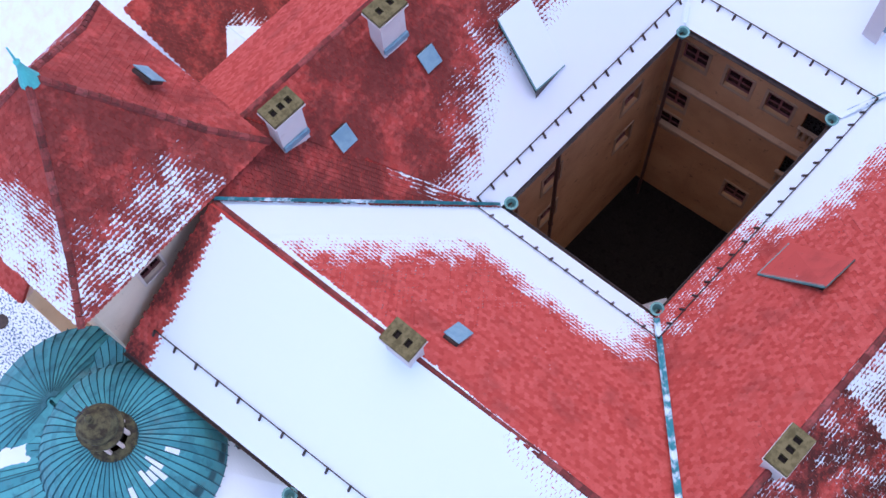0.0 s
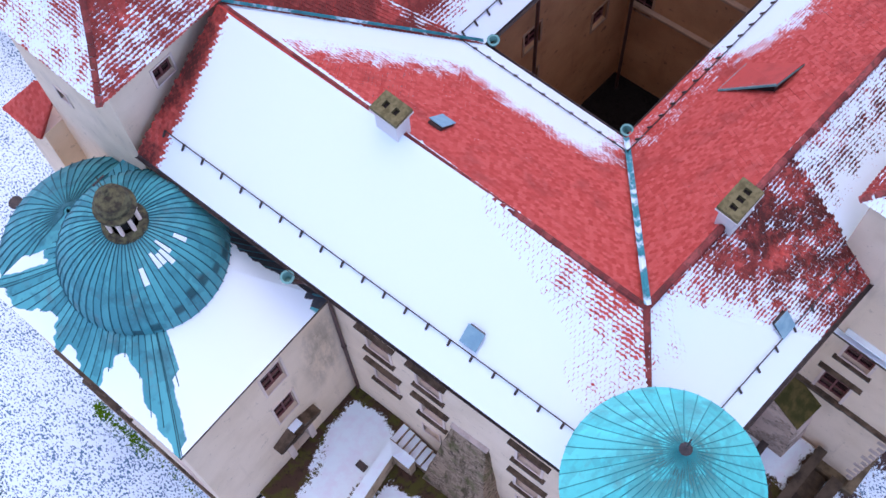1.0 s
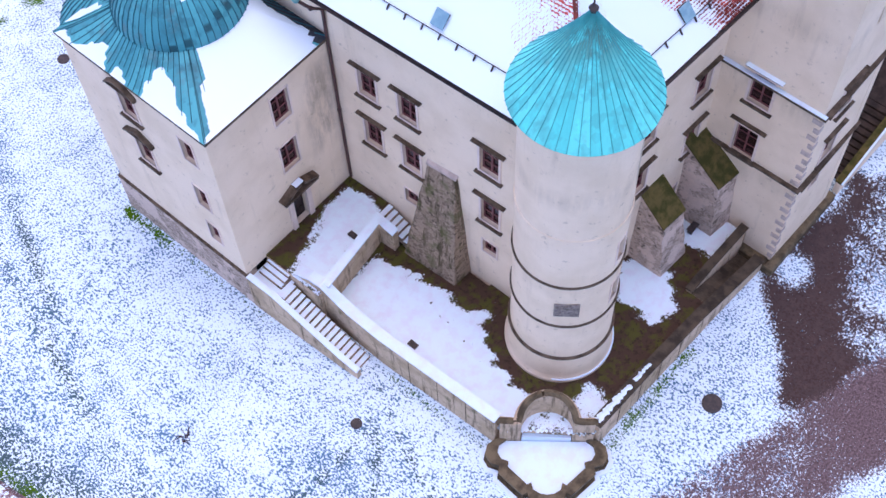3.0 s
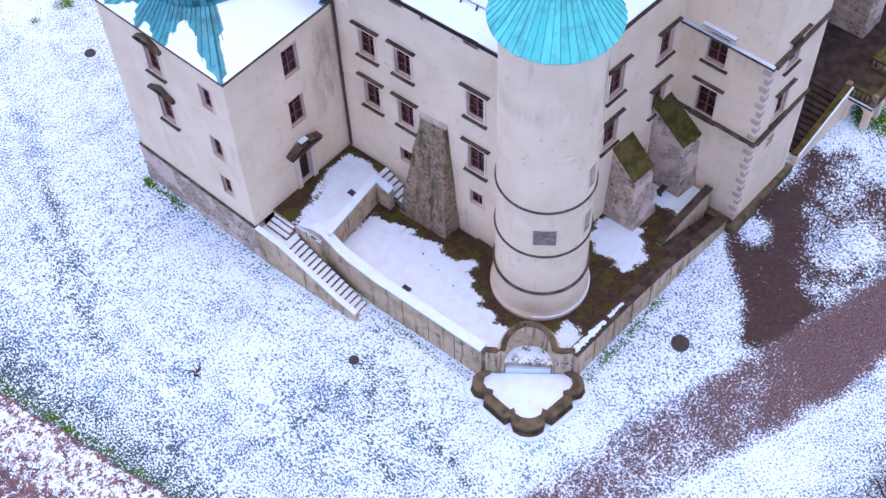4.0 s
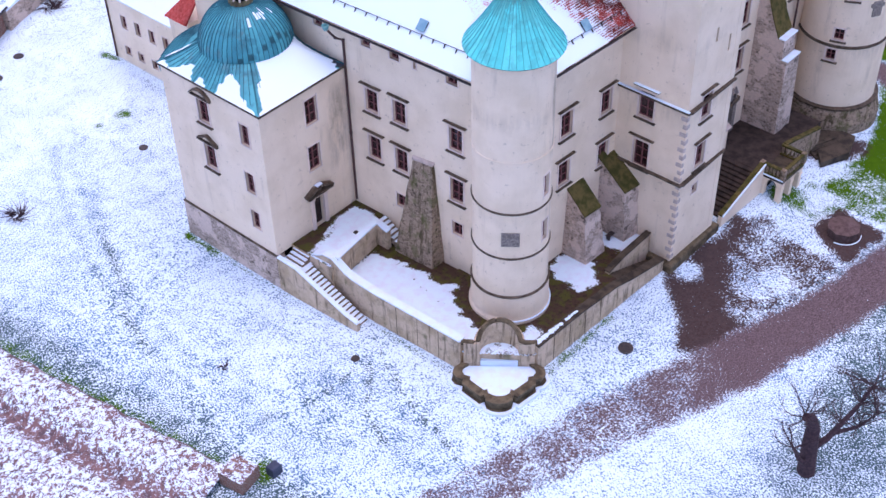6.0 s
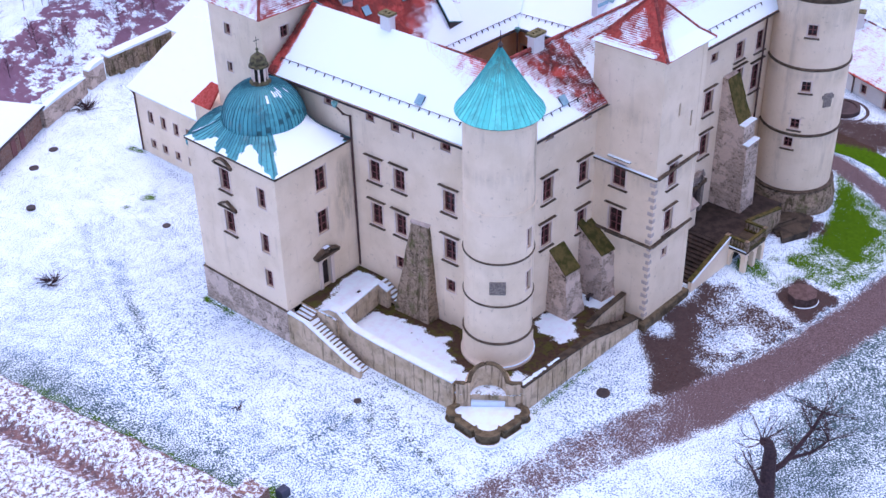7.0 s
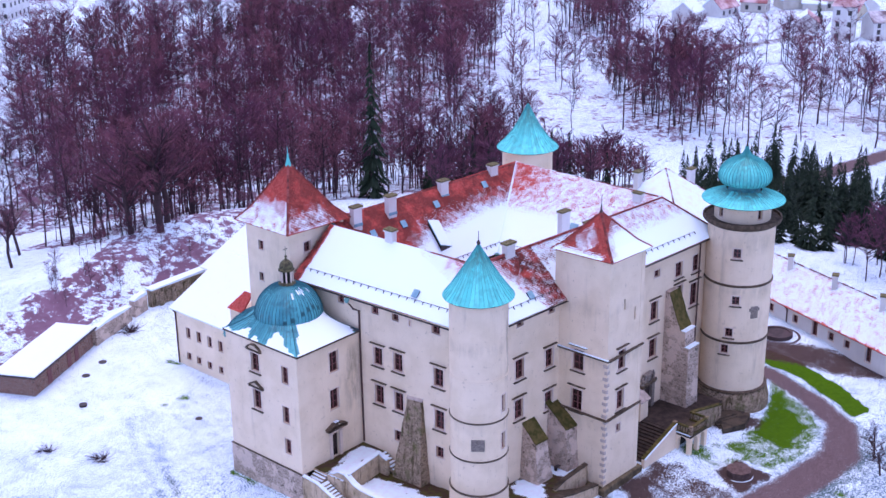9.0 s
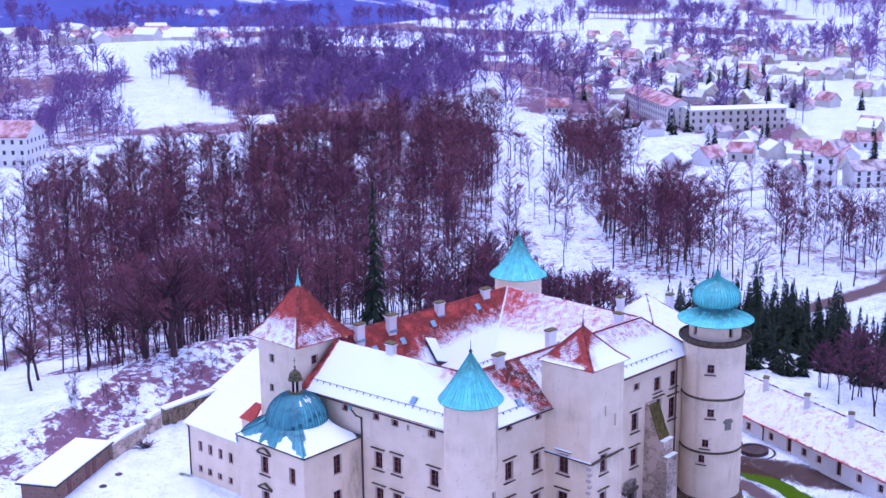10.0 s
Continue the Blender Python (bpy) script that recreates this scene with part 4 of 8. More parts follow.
def snow_south_in(x, y, z):
    e = 3.49 - 0.0559 * (x - 14.06) - y
    s = 0.34 * smoothstep(1.6, 0.2, e) + 0.75 * smoothstep(3.4, 0.6, e) * smoothstep(18.5, 22, x)
    return max(s, 0.85 * smoothstep(2.0, 4.5, x - 20 - (3 - y) * 0.6))


def snow_north_in(x, y, z):
    e = y - 11.35 + 0.065 * (x - 14.6)
    edge = 0.9 + 2.4 * smoothstep(12.5, 19.0, x) + 0.5 * smoothstep(20, 28, x)
    s = 0.96 * smoothstep(edge + 1.9, edge - 1.3, e)
    return max(s, 0.40 * smoothstep(12.0, 15.0, x) * smoothstep(edge + 3.2, edge, e), 0.05)


def snow_south_out(x, y, z):
    if x < 14.6:
        s = 0.97 - 0.66 * smoothstep(9.6, 13.2, x + (z - 20) * 0.9) - 0.25 * smoothstep(8.0, 6.8, x) * smoothstep(20.5, 23, z)
        return max(0.28, s)
    return 0.9 - 0.3 * smoothstep(21.0, 22.6, z) - 0.5 * smoothstep(39.2, 40.6, x)


tiled(castle, [EB, EA, R2, R1], snow_main_out, moss=lambda x, y, z: smoothstep(16.2, 16.9, y))
tiled(castle, [CS, CW, R1, R2], snow_main_in)
tiled(castle, [EA, EE, R3, R2], snow_south_out, moss=lambda x, y, z: smoothstep(8.5, 12.5, x + (z - 21) * 0.6) if x < 20 else 0.3)
tiled(castle, [CE, CS, R2, R3], snow_south_in)
tiled(castle, [CN, CE, R3, R4], lambda x, y, z: 0.96 - 0.33 * smoothstep(28.5, 33.0, x) - 0.3 * smoothstep(29, 35, x) * smoothstep(9, 14, y))
# Both north courtyard slopes carry darker maroon patches throughout.
tiled(castle, [CW, CN, R4, R5], snow_north_in, moss=lambda x, y, z: 0.75)
tiled(castle, [CW, R5, R1], lambda x, y, z: 0.08 + 0.3 * smoothstep(11, 13, x), moss=lambda x, y, z: 0.8)
tiled(castle, [EE, EN, R4, R3], lambda x, y, z: 0.85)
tiled(castle, [EN, EW, R5, R4], lambda x, y, z: 0.1)
for a, b, s in ((R1, R2, 0.1), (R2, R3, 0.1), (R3, R4, 0.2), (R4, R5, 0.05), (R2, EA, 0.2), (R3, EE, 0.2), (R4, EN, 0.2)):
    ridge_line(castle, a, b, 0.15, s)


def valley(a, b, w=0.28, s=0.5):
    a, b = Vector(a), Vector(b)
    d = (b - a).normalized()
    side = d.cross(Vector((0, 0, 1))).normalized()
    g = Geo()
    for i in range(12):
        p, q = a + (b - a) * (i / 12), a + (b - a) * ((i + 1) / 12)
        g.quad(p - side * w + Vector((0, 0, 0.30)), q - side * w + Vector((0, 0, 0.30)), q + Vector((0, 0, 0.16)), p + Vector((0, 0, 0.16)))
        g.quad(p + Vector((0, 0, 0.16)), q + Vector((0, 0, 0.16)), q + side * w + Vector((0, 0, 0.30)), p + side * w + Vector((0, 0, 0.30)))
    g.snow(lambda x, y, z: s)
    part("valley_flashing", g, COPPER_B, castle, "green copper valley flashing")


valley(R1, CW, 0.07, 0.5)
valley(R2, CS, 0.12, 0.52)
valley(R4, CN, 0.12, 0.9)
valley(R3, CE, 0.12, 0.6)


def gutter(parent, a, b, r=0.11, drop=0.12, name="gutter"):
    a, b = Vector(a) - Vector((0, 0, drop)), Vector(b) - Vector((0, 0, drop))
    g = Geo()
    d = (b - a).normalized()
    side = d.cross(Vector((0, 0, 1))).normalized()
    prof = [(math.cos(t) * r, math.sin(t) * r) for t in [math.pi + math.pi * i / 6 for i in range(7)]]
    inner = [(x * 0.8, z * 0.8) for x, z in reversed(prof)]
    ring = prof + inner
    k = len(ring)
    for e in (a, b):
        g.v.extend([tuple(e + side * x + Vector((0, 0, z))) for x, z in ring])
    for i in range(k):
        j = (i + 1) % k
        g.f.append((i, j, k + j, k + i))
    g.f += [tuple(range(k)), tuple(range(k, 2 * k))]
    part(name, g, IRON, parent)


def off(a, b, dist):
    d = (Vector(b) - Vector(a))
    d.z = 0
    d.normalize()
    return Vector((d.y, -d.x, 0)) * dist


for a, b in ((EB, EA), (EA, EE), (CS, CW), (CW, CN), (CN, CE), (CE, CS)):
    o = off(a, b, 0.08)
    gutter(castle, Vector(a) + o, Vector(b) + o)


def snow_guard(parent, a, b, up, step=0.95):
    """A rail along a roof with a small clip at even distances."""
    a, b = Vector(a), Vector(b)
    g = Geo()
    d = b - a
    n = int(d.length / step)
    lift = Vector((0, 0, 0.13))
    g.tube([a + lift, b + lift], 0.025, 5)
    u = d.normalized()
    for i in range(n + 1):
        p = a + d * (i / n)
        g.tube([p - Vector(up) * 0.22 + Vector((0, 0, 0.03)), p + lift, p + lift + u * 0.03], 0.05, 5)
    part("snow_guard", g, IRON, parent, "dark iron snow guard with clips")


def between(a, b, c, d, t, s0=0.0, s1=1.0):
    """A line that runs t of the way up from the eave a-b to the ridge c-d."""
    p, q = Vector(a).lerp(Vector(d), t), Vector(b).lerp(Vector(c), t)
    return p.lerp(q, s0), p.lerp(q, s1)


def guard_line(poly, t, s0, s1, up, step=0.95):
    n = newell([Vector(p) for p in poly])
    o = poly[0]
    ends = [Vector((p.x, p.y, o[2] - ((p.x - o[0]) * n.x + (p.y - o[1]) * n.y) / n.z + 0.03)) for p in between(*poly, t, s0, s1)]
    snow_guard(castle, *ends, up, step)


guard_line((EB, EA, R2, R1), 0.20, 0.03, 0.93, (0.75, 0, 0.65))
guard_line((EA, EE, R3, R2), 0.20, 0.10, 0.32, (0, 0.75, 0.65))
guard_line((EA, EE, R3, R2), 0.20, 0.50, 0.92, (0, 0.75, 0.65))
guard_line((CS, CW, R1, R2), 0.10, 0, 1, (-0.75, 0, 0.65), 0.7)
guard_line((CW, CN, R4, R5), 0.10, 0, 1, (0, 0.75, 0.65), 0.7)
guard_line((CN, CE, R3, R4), 0.10, 0, 1, (0.75, 0, 0.65), 0.7)
guard_line((CE, CS, R2, R3), 0.10, 0, 1, (0, -0.75, 0.65), 0.7)


def downpipe(parent, pts, hopper=None, r=0.09):
    g = Geo()
    g.tube(pts, r, 8)
    for p in pts[1:-1]:
        g.tube([Vector(p) + Vector((0, 0, -0.06)), Vector(p) + Vector((0, 0, 0.06))], r * 1.4, 8)
    pipe = part("downpipe", g, PIPE, parent, "dark brown downpipe")
    if hopper:
        g = Geo()
        g.lathe([(0.02, -0.25), (0.14, -0.2), (0.26, 0.12), (0.28, 0.2), (0.2, 0.2), (0.12, -0.05)], 12)
        part("hopper", g, VERDIGRIS, pipe, "green copper rainwater head", m=Matrix.Translation(hopper))


downpipe(castle, [(1.25, 9.5, 18.9), (1.7, 9.3, 18.2), (2.18, 9.05, 17.9), (2.2, 9.02, 10), (2.25, 9.0, 3.7)], (1.15, 9.6, 19.15))
for p in (CW, CS, CE, CN):
    q = Vector(p).lerp(Vector((20.2, 7.2, 16.8)), 0.06)
    downpipe(castle, [(q.x, q.y, 16.5), (q.x, q.y, 9.0), (q.x, q.y, 0.1)], (q.x, q.y, 16.75))
downpipe(castle, [(18.2, 11.25, 16.9), (18.2, 11.25, 8.0), (18.2, 11.25, 0.2)])
downpipe(castle, [(37.9, -7.55, 19.0), (37.8, -7.6, 10), (37.7, -7.6, 2.0)])


def hatch(at, normal, w=0.62, h=0.7, mat=None):
    """A small sheet-covered roof hatch that lies on a slope."""
    n = Vector(normal).normalized()
    v = (Vector((0, 0, 1)) - n * n.z).normalized()
    u = v.cross(n)
    m = Matrix((( u.x, v.x, n.x, at[0]), (u.y, v.y, n.y, at[1]), (u.z, v.z, n.z, at[2]), (0, 0, 0, 1)))
    g = Geo()
    g.box(-w / 2, w / 2, -h / 2, h / 2, 0.0, 0.16, m, 0.02)
    hb = part("roof_hatch", g, IRON, castle)
    g = Geo()
    g.box(-w / 2 - 0.05, w / 2 + 0.05, -h / 2 - 0.05, h / 2 + 0.05, 0.18, 0.22, m @ pose(0, 0, 0, 5, 0, 0), 0.02)
    part("cover", g, SKYLIGHT, hb, "blue-grey sheet cover")


NMO, NSO, NMI, NNI = newell([EB, EA, R2, R1]), newell([EA, EE, R3, R2]), newell([CS, CW, R1, R2]), newell([CW, CN, R4, R5])
on_plane = lambda p, n, x, y: (x, y, p[2] - ((x - p[0]) * n.x + (y - p[1]) * n.y) / n.z)
hatch(on_plane(EB, NMO, 3.35, 2.45), NMO)
hatch(on_plane(EA, NSO, 10.6, -5.35), NSO)
hatch(on_plane(CS, NMI, 8.35, 8.2), NMI, 0.55, 1.0)
for x, y in ((11.6, 16.2), (15.9, 15.9), (21.5, 16.2), (29.5, 16.0)):
    hatch(on_plane(CW, NNI, x, y), NNI, 0.64, 0.74)
hatch((7.9, 20.75, 26.0), newell([(9.3, 17.05, 23.75), (9.3, 24.7, 23.75), (4.9, 21.3, 30.0)]), 0.8, 0.7)
hatch(on_plane(CN, newell([CN, CE, R3]), 30.4, 4.0), newell([CN, CE, R3]), 0.9, 1.0)


def dormer(poly, n, a, b, back, gap):
    """A long low flap dormer: a lifted sheet with a dark gap under its front."""
    g = Geo()
    p = [Vector(on_plane(poly, n, *c)) for c in (a, b, (b[0] + back[0], b[1] + back[1]), (a[0] + back[0], a[1] + back[1]))]
    lift = [*gap, 0.08, 0.08]
    top = [q + Vector((0, 0, l)) for q, l in zip(p, lift)]
    g.quad(*p[::-1])
    for i, j in ((1, 2), (2, 3), (3, 0)):
        g.quad(p[i], p[j], top[j], top[i])
    # Dark iron colour on the cheeks stands in for their shaded sides.
    body = part("dormer", g, IRON, castle, "low roof dormer, its shaded sides and opening coloured dark")
    # Black sheet just inside the front stands in for the shade under the flap.
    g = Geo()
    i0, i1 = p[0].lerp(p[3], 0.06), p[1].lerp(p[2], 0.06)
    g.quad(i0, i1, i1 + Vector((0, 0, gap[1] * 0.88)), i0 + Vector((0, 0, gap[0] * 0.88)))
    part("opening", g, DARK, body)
    g = Geo()
    c = sum(top, Vector()) / 4
    out = [c + (q - c) * 1.01 for q in top]
    for dz in (0.0, 0.09):
        g.v.extend([tuple(q + Vector((0, 0, dz))) for q in out])
    g.f = [(3, 2, 1, 0), (4, 5, 6, 7)] + [(i, (i + 1) % 4, 4 + (i + 1) % 4, 4 + i) for i in range(4)]
    g.snow(lambda x, y, z: 0.93 if y > 8 else 0.45)
    part("dormer_roof", g, TILE, body)
    g = Geo()
    g.tube([top[0], top[1]], 0.06, 5)
    g.tube([top[1], top[2]], 0.05, 5)
    g.tube([top[3], top[0]], 0.05, 5)
    part("edge_trim", g, VERDIGRIS, body)


dormer(CW, NNI, (18.35, 12.7), (18.75, 14.9), (1.75, 0.0), (0.82, 0.74))
dormer(CE, newell([CE, CS, R2]), (17.75, 2.05), (17.6, -0.04), (1.6, -0.2), (0.10, 0.62))


def chimney(x, y, ztop, zbase, turn=0.0, flues=2, long=1.15):
    m = Matrix.Translation((x, y, zbase)) @ Matrix.Rotation(radians(turn), 4, 'Z')
    h = ztop - zbase
    ch = thing("chimney", "white plastered chimney with a mossy cap, on the tiled roof", "chimney", (x, y, zbase), "chimneys")
    g = Geo()
    l = long / 2
    g.box(-l * 0.86, l * 0.86, -0.33, 0.33, -1.2, h - 0.34, m, 0.02)
    prof = [(0.0, h - 0.34), (0.06, h - 0.26), (0.12, h - 0.18)]
    for (d0, z0), (d1, z1) in zip(prof, prof[1:]):
        g.box(-l * 0.86 - d1, l * 0.86 + d1, -0.33 - d1, 0.33 + d1, z0, z1, m)
    part("shaft", g, PLASTER_W, ch)
    g = Geo()
    e, f = l * 0.86 + 0.10, 0.43
    xs = [-e]
    fw = 0.2
    for i in range(flues):
        c = (i - (flues - 1) / 2) * (2 * e - 0.3) / flues
        xs += [c - fw / 2, c + fw / 2]
    xs.append(e)
    z0, z1 = h - 0.18, h
    for i in range(len(xs) - 1):
        if i % 2 == 0:
            g.box(xs[i], xs[i + 1], -f, f, z0, z1, m)
        else:
            g.box(xs[i], xs[i + 1], -f, -0.13, z0, z1 - 0.004, m)
            g.box(xs[i], xs[i + 1], 0.13, f, z0, z1 - 0.004, m)
    part("cap", g, CAP, ch, "mossy slab with open flues")
    # Each flue's unlit depth is a near-black floor.
    for i in range(flues):
        g = Geo()
        c = (i - (flues - 1) / 2) * (2 * e - 0.3) / flues
        g.box(c - fw / 2, c + fw / 2, -0.13, 0.13, z0 - 0.005, z0 + 0.01, m)
        part("flue", g, DARK, ch)
    g = Geo()
    g.box(-l * 0.86, l * 0.86, -0.44, -0.33, -0.2, 0.12, m, 0.02)
    part("flashing", g, SKYLIGHT, ch, "blue-grey sheet flashing")


chimney(6.7, 8.85, 25.2, 23.2, 90, 2)
chimney(11.42, -2.1, 25.05, 23.2, -2, 3, 1.4)
chimney(10.2, 17.2, 24.9, 22.9, -5, 3, 1.3)
chimney(15.2, 17.0, 24.9, 22.9, -5, 2, 1.3)
chimney(23.5, 16.9, 24.6, 22.8, -5, 2, 1.3)
chimney(31.8, 16.6, 24.6, 22.8, -5, 2, 1.3)
chimney(29.0, 4.3, 22.3, 19.8, -5, 2, 1.5)
chimney(26.8, -0.6, 22.7, 21.0, -5, 2, 1.3)
chimney(35.3, -1.0, 23.9, 21.6, 90, 2, 1.1)


# ---- west tower ----
wt = thing("west_tower", "square plastered tower with a steep red tiled roof", "tower", (4.9, 21.0, 0))
tw0 = [(1.3, 17.75), (8.8, 17.65), (8.8, 24.2), (1.3, 24.2)]
flat_wall(wt, tw0[3], tw0[0], 0, 24.1, [(24.2 - 22.0, 21.95, 0.6, 0.85, "plain"), (24.2 - 22.2, 18.45, 0.5, 0.8, "plain")])
flat_wall(wt, tw0[0], tw0[1], 0, 24.1, [(2.4, 22.1, 0.75, 0.95, "plain")])
flat_wall(wt, tw0[1], tw0[2], 0, 24.1, [])
flat_wall(wt, tw0[2], tw0[3], 0, 24.1, [])
ap = Vector((4.9, 21.3, 30.0))
ev = [Vector(p) for p in ((0.65, 17.15, 24.2), (9.3, 17.05, 23.9), (9.3, 25.2, 24.2), (0.65, 25.2, 24.2))]
md = [e.lerp(ap, 0.30) - Vector((0, 0, 0.45)) for e in ev]
wsnow = (lambda x, y, z: 0.62 - 0.62 * smoothstep(25.4, 26.8, z), lambda x, y, z: 0.05, lambda x, y, z: 0.4, lambda x, y, z: 0.66 - 0.62 * smoothstep(25.4, 27.6, z))
for i in range(4):
    j = (i + 1) % 4
    s = wsnow[i]
    if i == 0:
        s = lambda x, y, z: (0.46 - 0.32 * smoothstep(24.6, 26.6, z)) * smoothstep(8.6, 6.0, x)
    # Dark patches are stronger on the south face.
    mo = (lambda x, y, z: 0.7) if i == 0 else (lambda x, y, z: 0.4)
    tiled(wt, [ev[i], ev[j], md[j], md[i]], s, moss=mo)
    tiled(wt, [md[i], md[j], ap], s, moss=mo)
    ridge_line(wt, ev[i], md[i], 0.13, 0.05)
    ridge_line(wt, md[i], ap, 0.13, 0.02)
g = Geo()
g.lathe([(0.34, -0.35), (0.24, 0.0), (0.13, 0.4), (0.08, 0.7), (0.11, 0.8), (0.04, 0.9), (0.025, 1.6), (0.0, 1.62)], 12)
part("finial", g, COPPER_A, wt, "green copper finial", m=Matrix.Translation(ap))
g = Geo()
g.box(0.25, 2.8, 24.2, 26.5, 0, 14.2)
part("stair_turret", g, PLASTER, wt)
tiled(wt, [(0.0, 26.7, 14.2), (0.0, 24.2, 14.2), (1.5, 24.2, 15.9), (1.5, 25.4, 15.9)], lambda x, y, z: 0.08)

# ---- gate tower on the south front ----
rt = thing("gate_tower", "square plastered corner block with stone quoins and a red hipped roof", "tower", (17.4, -8.7, 0))
q0 = [(14.5, -11.7), (20.15, -11.85), (20.15, -5.5), (14.5, -5.4)]
flat_wall(rt, q0[3], q0[0], -0.8, 24.3, [(8.33 - 5.4, 13.5, 1.05, 1.9, "snowlintel"), (8.25 - 5.4, 9.2, 1.05, 2.0, "lintel")])
flat_wall(rt, q0[0], q0[1], -0.8, 24.3, [(2.3, 13.75, 0.95, 1.8, "lintel"), (2.3, 9.5, 0.95, 1.8, "lintel"), (2.15, 6.5, 0.55, 0.75, "plain"), (2.5, 19.4, 0.2, 1.0, "hole"), (4.25, 18.0, 0.2, 1.2, "hole")])
flat_wall(rt, q0[1], q0[2], -0.8, 24.3, [])
flat_wall(rt, q0[2], q0[3], 19.0, 24.3, [])
# Added black box: unlit rooms as colour behind the window holes.
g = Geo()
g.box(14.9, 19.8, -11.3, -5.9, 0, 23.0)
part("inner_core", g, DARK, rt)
g = Geo()
for z, d in ((14.25, 0.24), (7.95, 0.22)):
    g = Geo()
    g.box(14.5 - d, 14.5 + 0.02, -11.7 - d, -5.6, z, z + 0.17, bevel=0.02)
    g.box(14.52, 20.25, -11.8 - d, -11.72, z, z + 0.17, bevel=0.02)
    part("string_course", g, DARKTRIM, rt, "weathered stone string course")
g = Geo()
g.box(14.26, 14.5, -11.9, -5.6, 14.424, 14.49, bevel=0.02)
part("snow_cap", g, SNOWMAT, rt)
for i in range(20):
    g = Geo()
    w = 0.46 if i % 2 else 0.26
    w2 = 0.24 if i % 2 else 0.42
    z = 1.0 + i * 0.66
    g.box(14.455, 14.455 + w2, -11.745, -11.69, z, z + 0.34, bevel=0.015)
    g.box(14.455, 14.51, -11.69, -11.69 + w, z, z + 0.34, bevel=0.015)
    part("quoin", g, QUOIN, rt)
rap = Vector((17.5, -8.4, 27.8))
re = [Vector(p) for p in ((14.25, -12.05, 24.4), (20.65, -12.2, 24.3), (20.65, -5.1, 24.3), (14.25, -5.0, 24.3))]
rm = [e.lerp(rap, 0.28) - Vector((0, 0, 0.25)) for e in re]
rs = (lambda x, y, z: 0.9 - 0.55 * smoothstep(25.6, 27.0, z) - 0.4 * smoothstep(1.8, 0.1, x - 14.15 - (z - 24.3) * 0.9), lambda x, y, z: 0.8, lambda x, y, z: 0.3, lambda x, y, z: max(0.8 * smoothstep(25.0, 24.45, z), 0.46 * smoothstep(2.0, 1.0, abs(y + 8.2) + abs(z - 25.4))) * smoothstep(-11.4, -10.6, y + (z - 24.3) * 0.0))
for i in range(4):
    j = (i + 1) % 4
    tiled(rt, [re[i], re[j], rm[j], rm[i]], rs[i], moss=lambda x, y, z: 0.6)
    tiled(rt, [rm[i], rm[j], rap], rs[i], moss=lambda x, y, z: 0.6)
    ridge_line(rt, re[i], rm[i], 0.12, 0.2)
    ridge_line(rt, rm[i], rap, 0.12, 0.1)
g = Geo()
g.lathe([(0.2, -0.1), (0.12, 0.2), (0.05, 0.5), (0.09, 0.65), (0.03, 0.8), (0.02, 1.7), (0, 1.72)], 8)
part("finial", g, IRON, rt, m=Matrix.Translation(rap))
g = Geo()
g.box(14.0, 20.7, -12.2, -11.6, -0.9, 0.75, bevel=0.1)
g.box(14.0, 14.6, -11.6, -6.0, -0.9, 0.75, bevel=0.1)
part("plinth", g, WETSTONE, rt, "mossy stone plinth")


# ---- round towers ----
def round_wall(parent, c, R, z0, z1, wins, n=64, depth=0.5, mat=None):
    g = Geo()
    P = lambda a: (c[0] + R * math.cos(a), c[1] + R * math.sin(a))
    N = lambda a: (math.cos(a), math.sin(a))
    wins = [(a % 360, z, w, h, s) for a, z, w, h, s in wins]
    shell(g, P, N, [2 * math.pi * i / n for i in range(n + 1)], z0, z1, [(radians(a) - w / 2 / R, radians(a) + w / 2 / R, z - h / 2, z + h / 2) for a, z, w, h, s in wins], depth)
    g.snow(damp, "damp")
    part("wall", g, mat or PLASTER, parent)
    for a, z, w, h, s in wins:
        a = radians(a)
        window(parent, frame_at(c[0] + R * math.cos(a) * 0.99, c[1] + R * math.sin(a) * 0.99, z, math.cos(a), math.sin(a)), w, h, s)


def ring(parent, c, R, z, d=0.10, h=0.2, mat=None, name="string_course"):
    g = Geo()
    g.lathe([(R - 0.02, z - h / 2), (R + d * 0.5, z - h / 2), (R + d, z - h * 0.1), (R + d, z + h * 0.3), (R + d * 0.3, z + h / 2), (R - 0.02, z + h / 2)], 64, c)
    part(name, g, mat or DARKTRIM, parent)


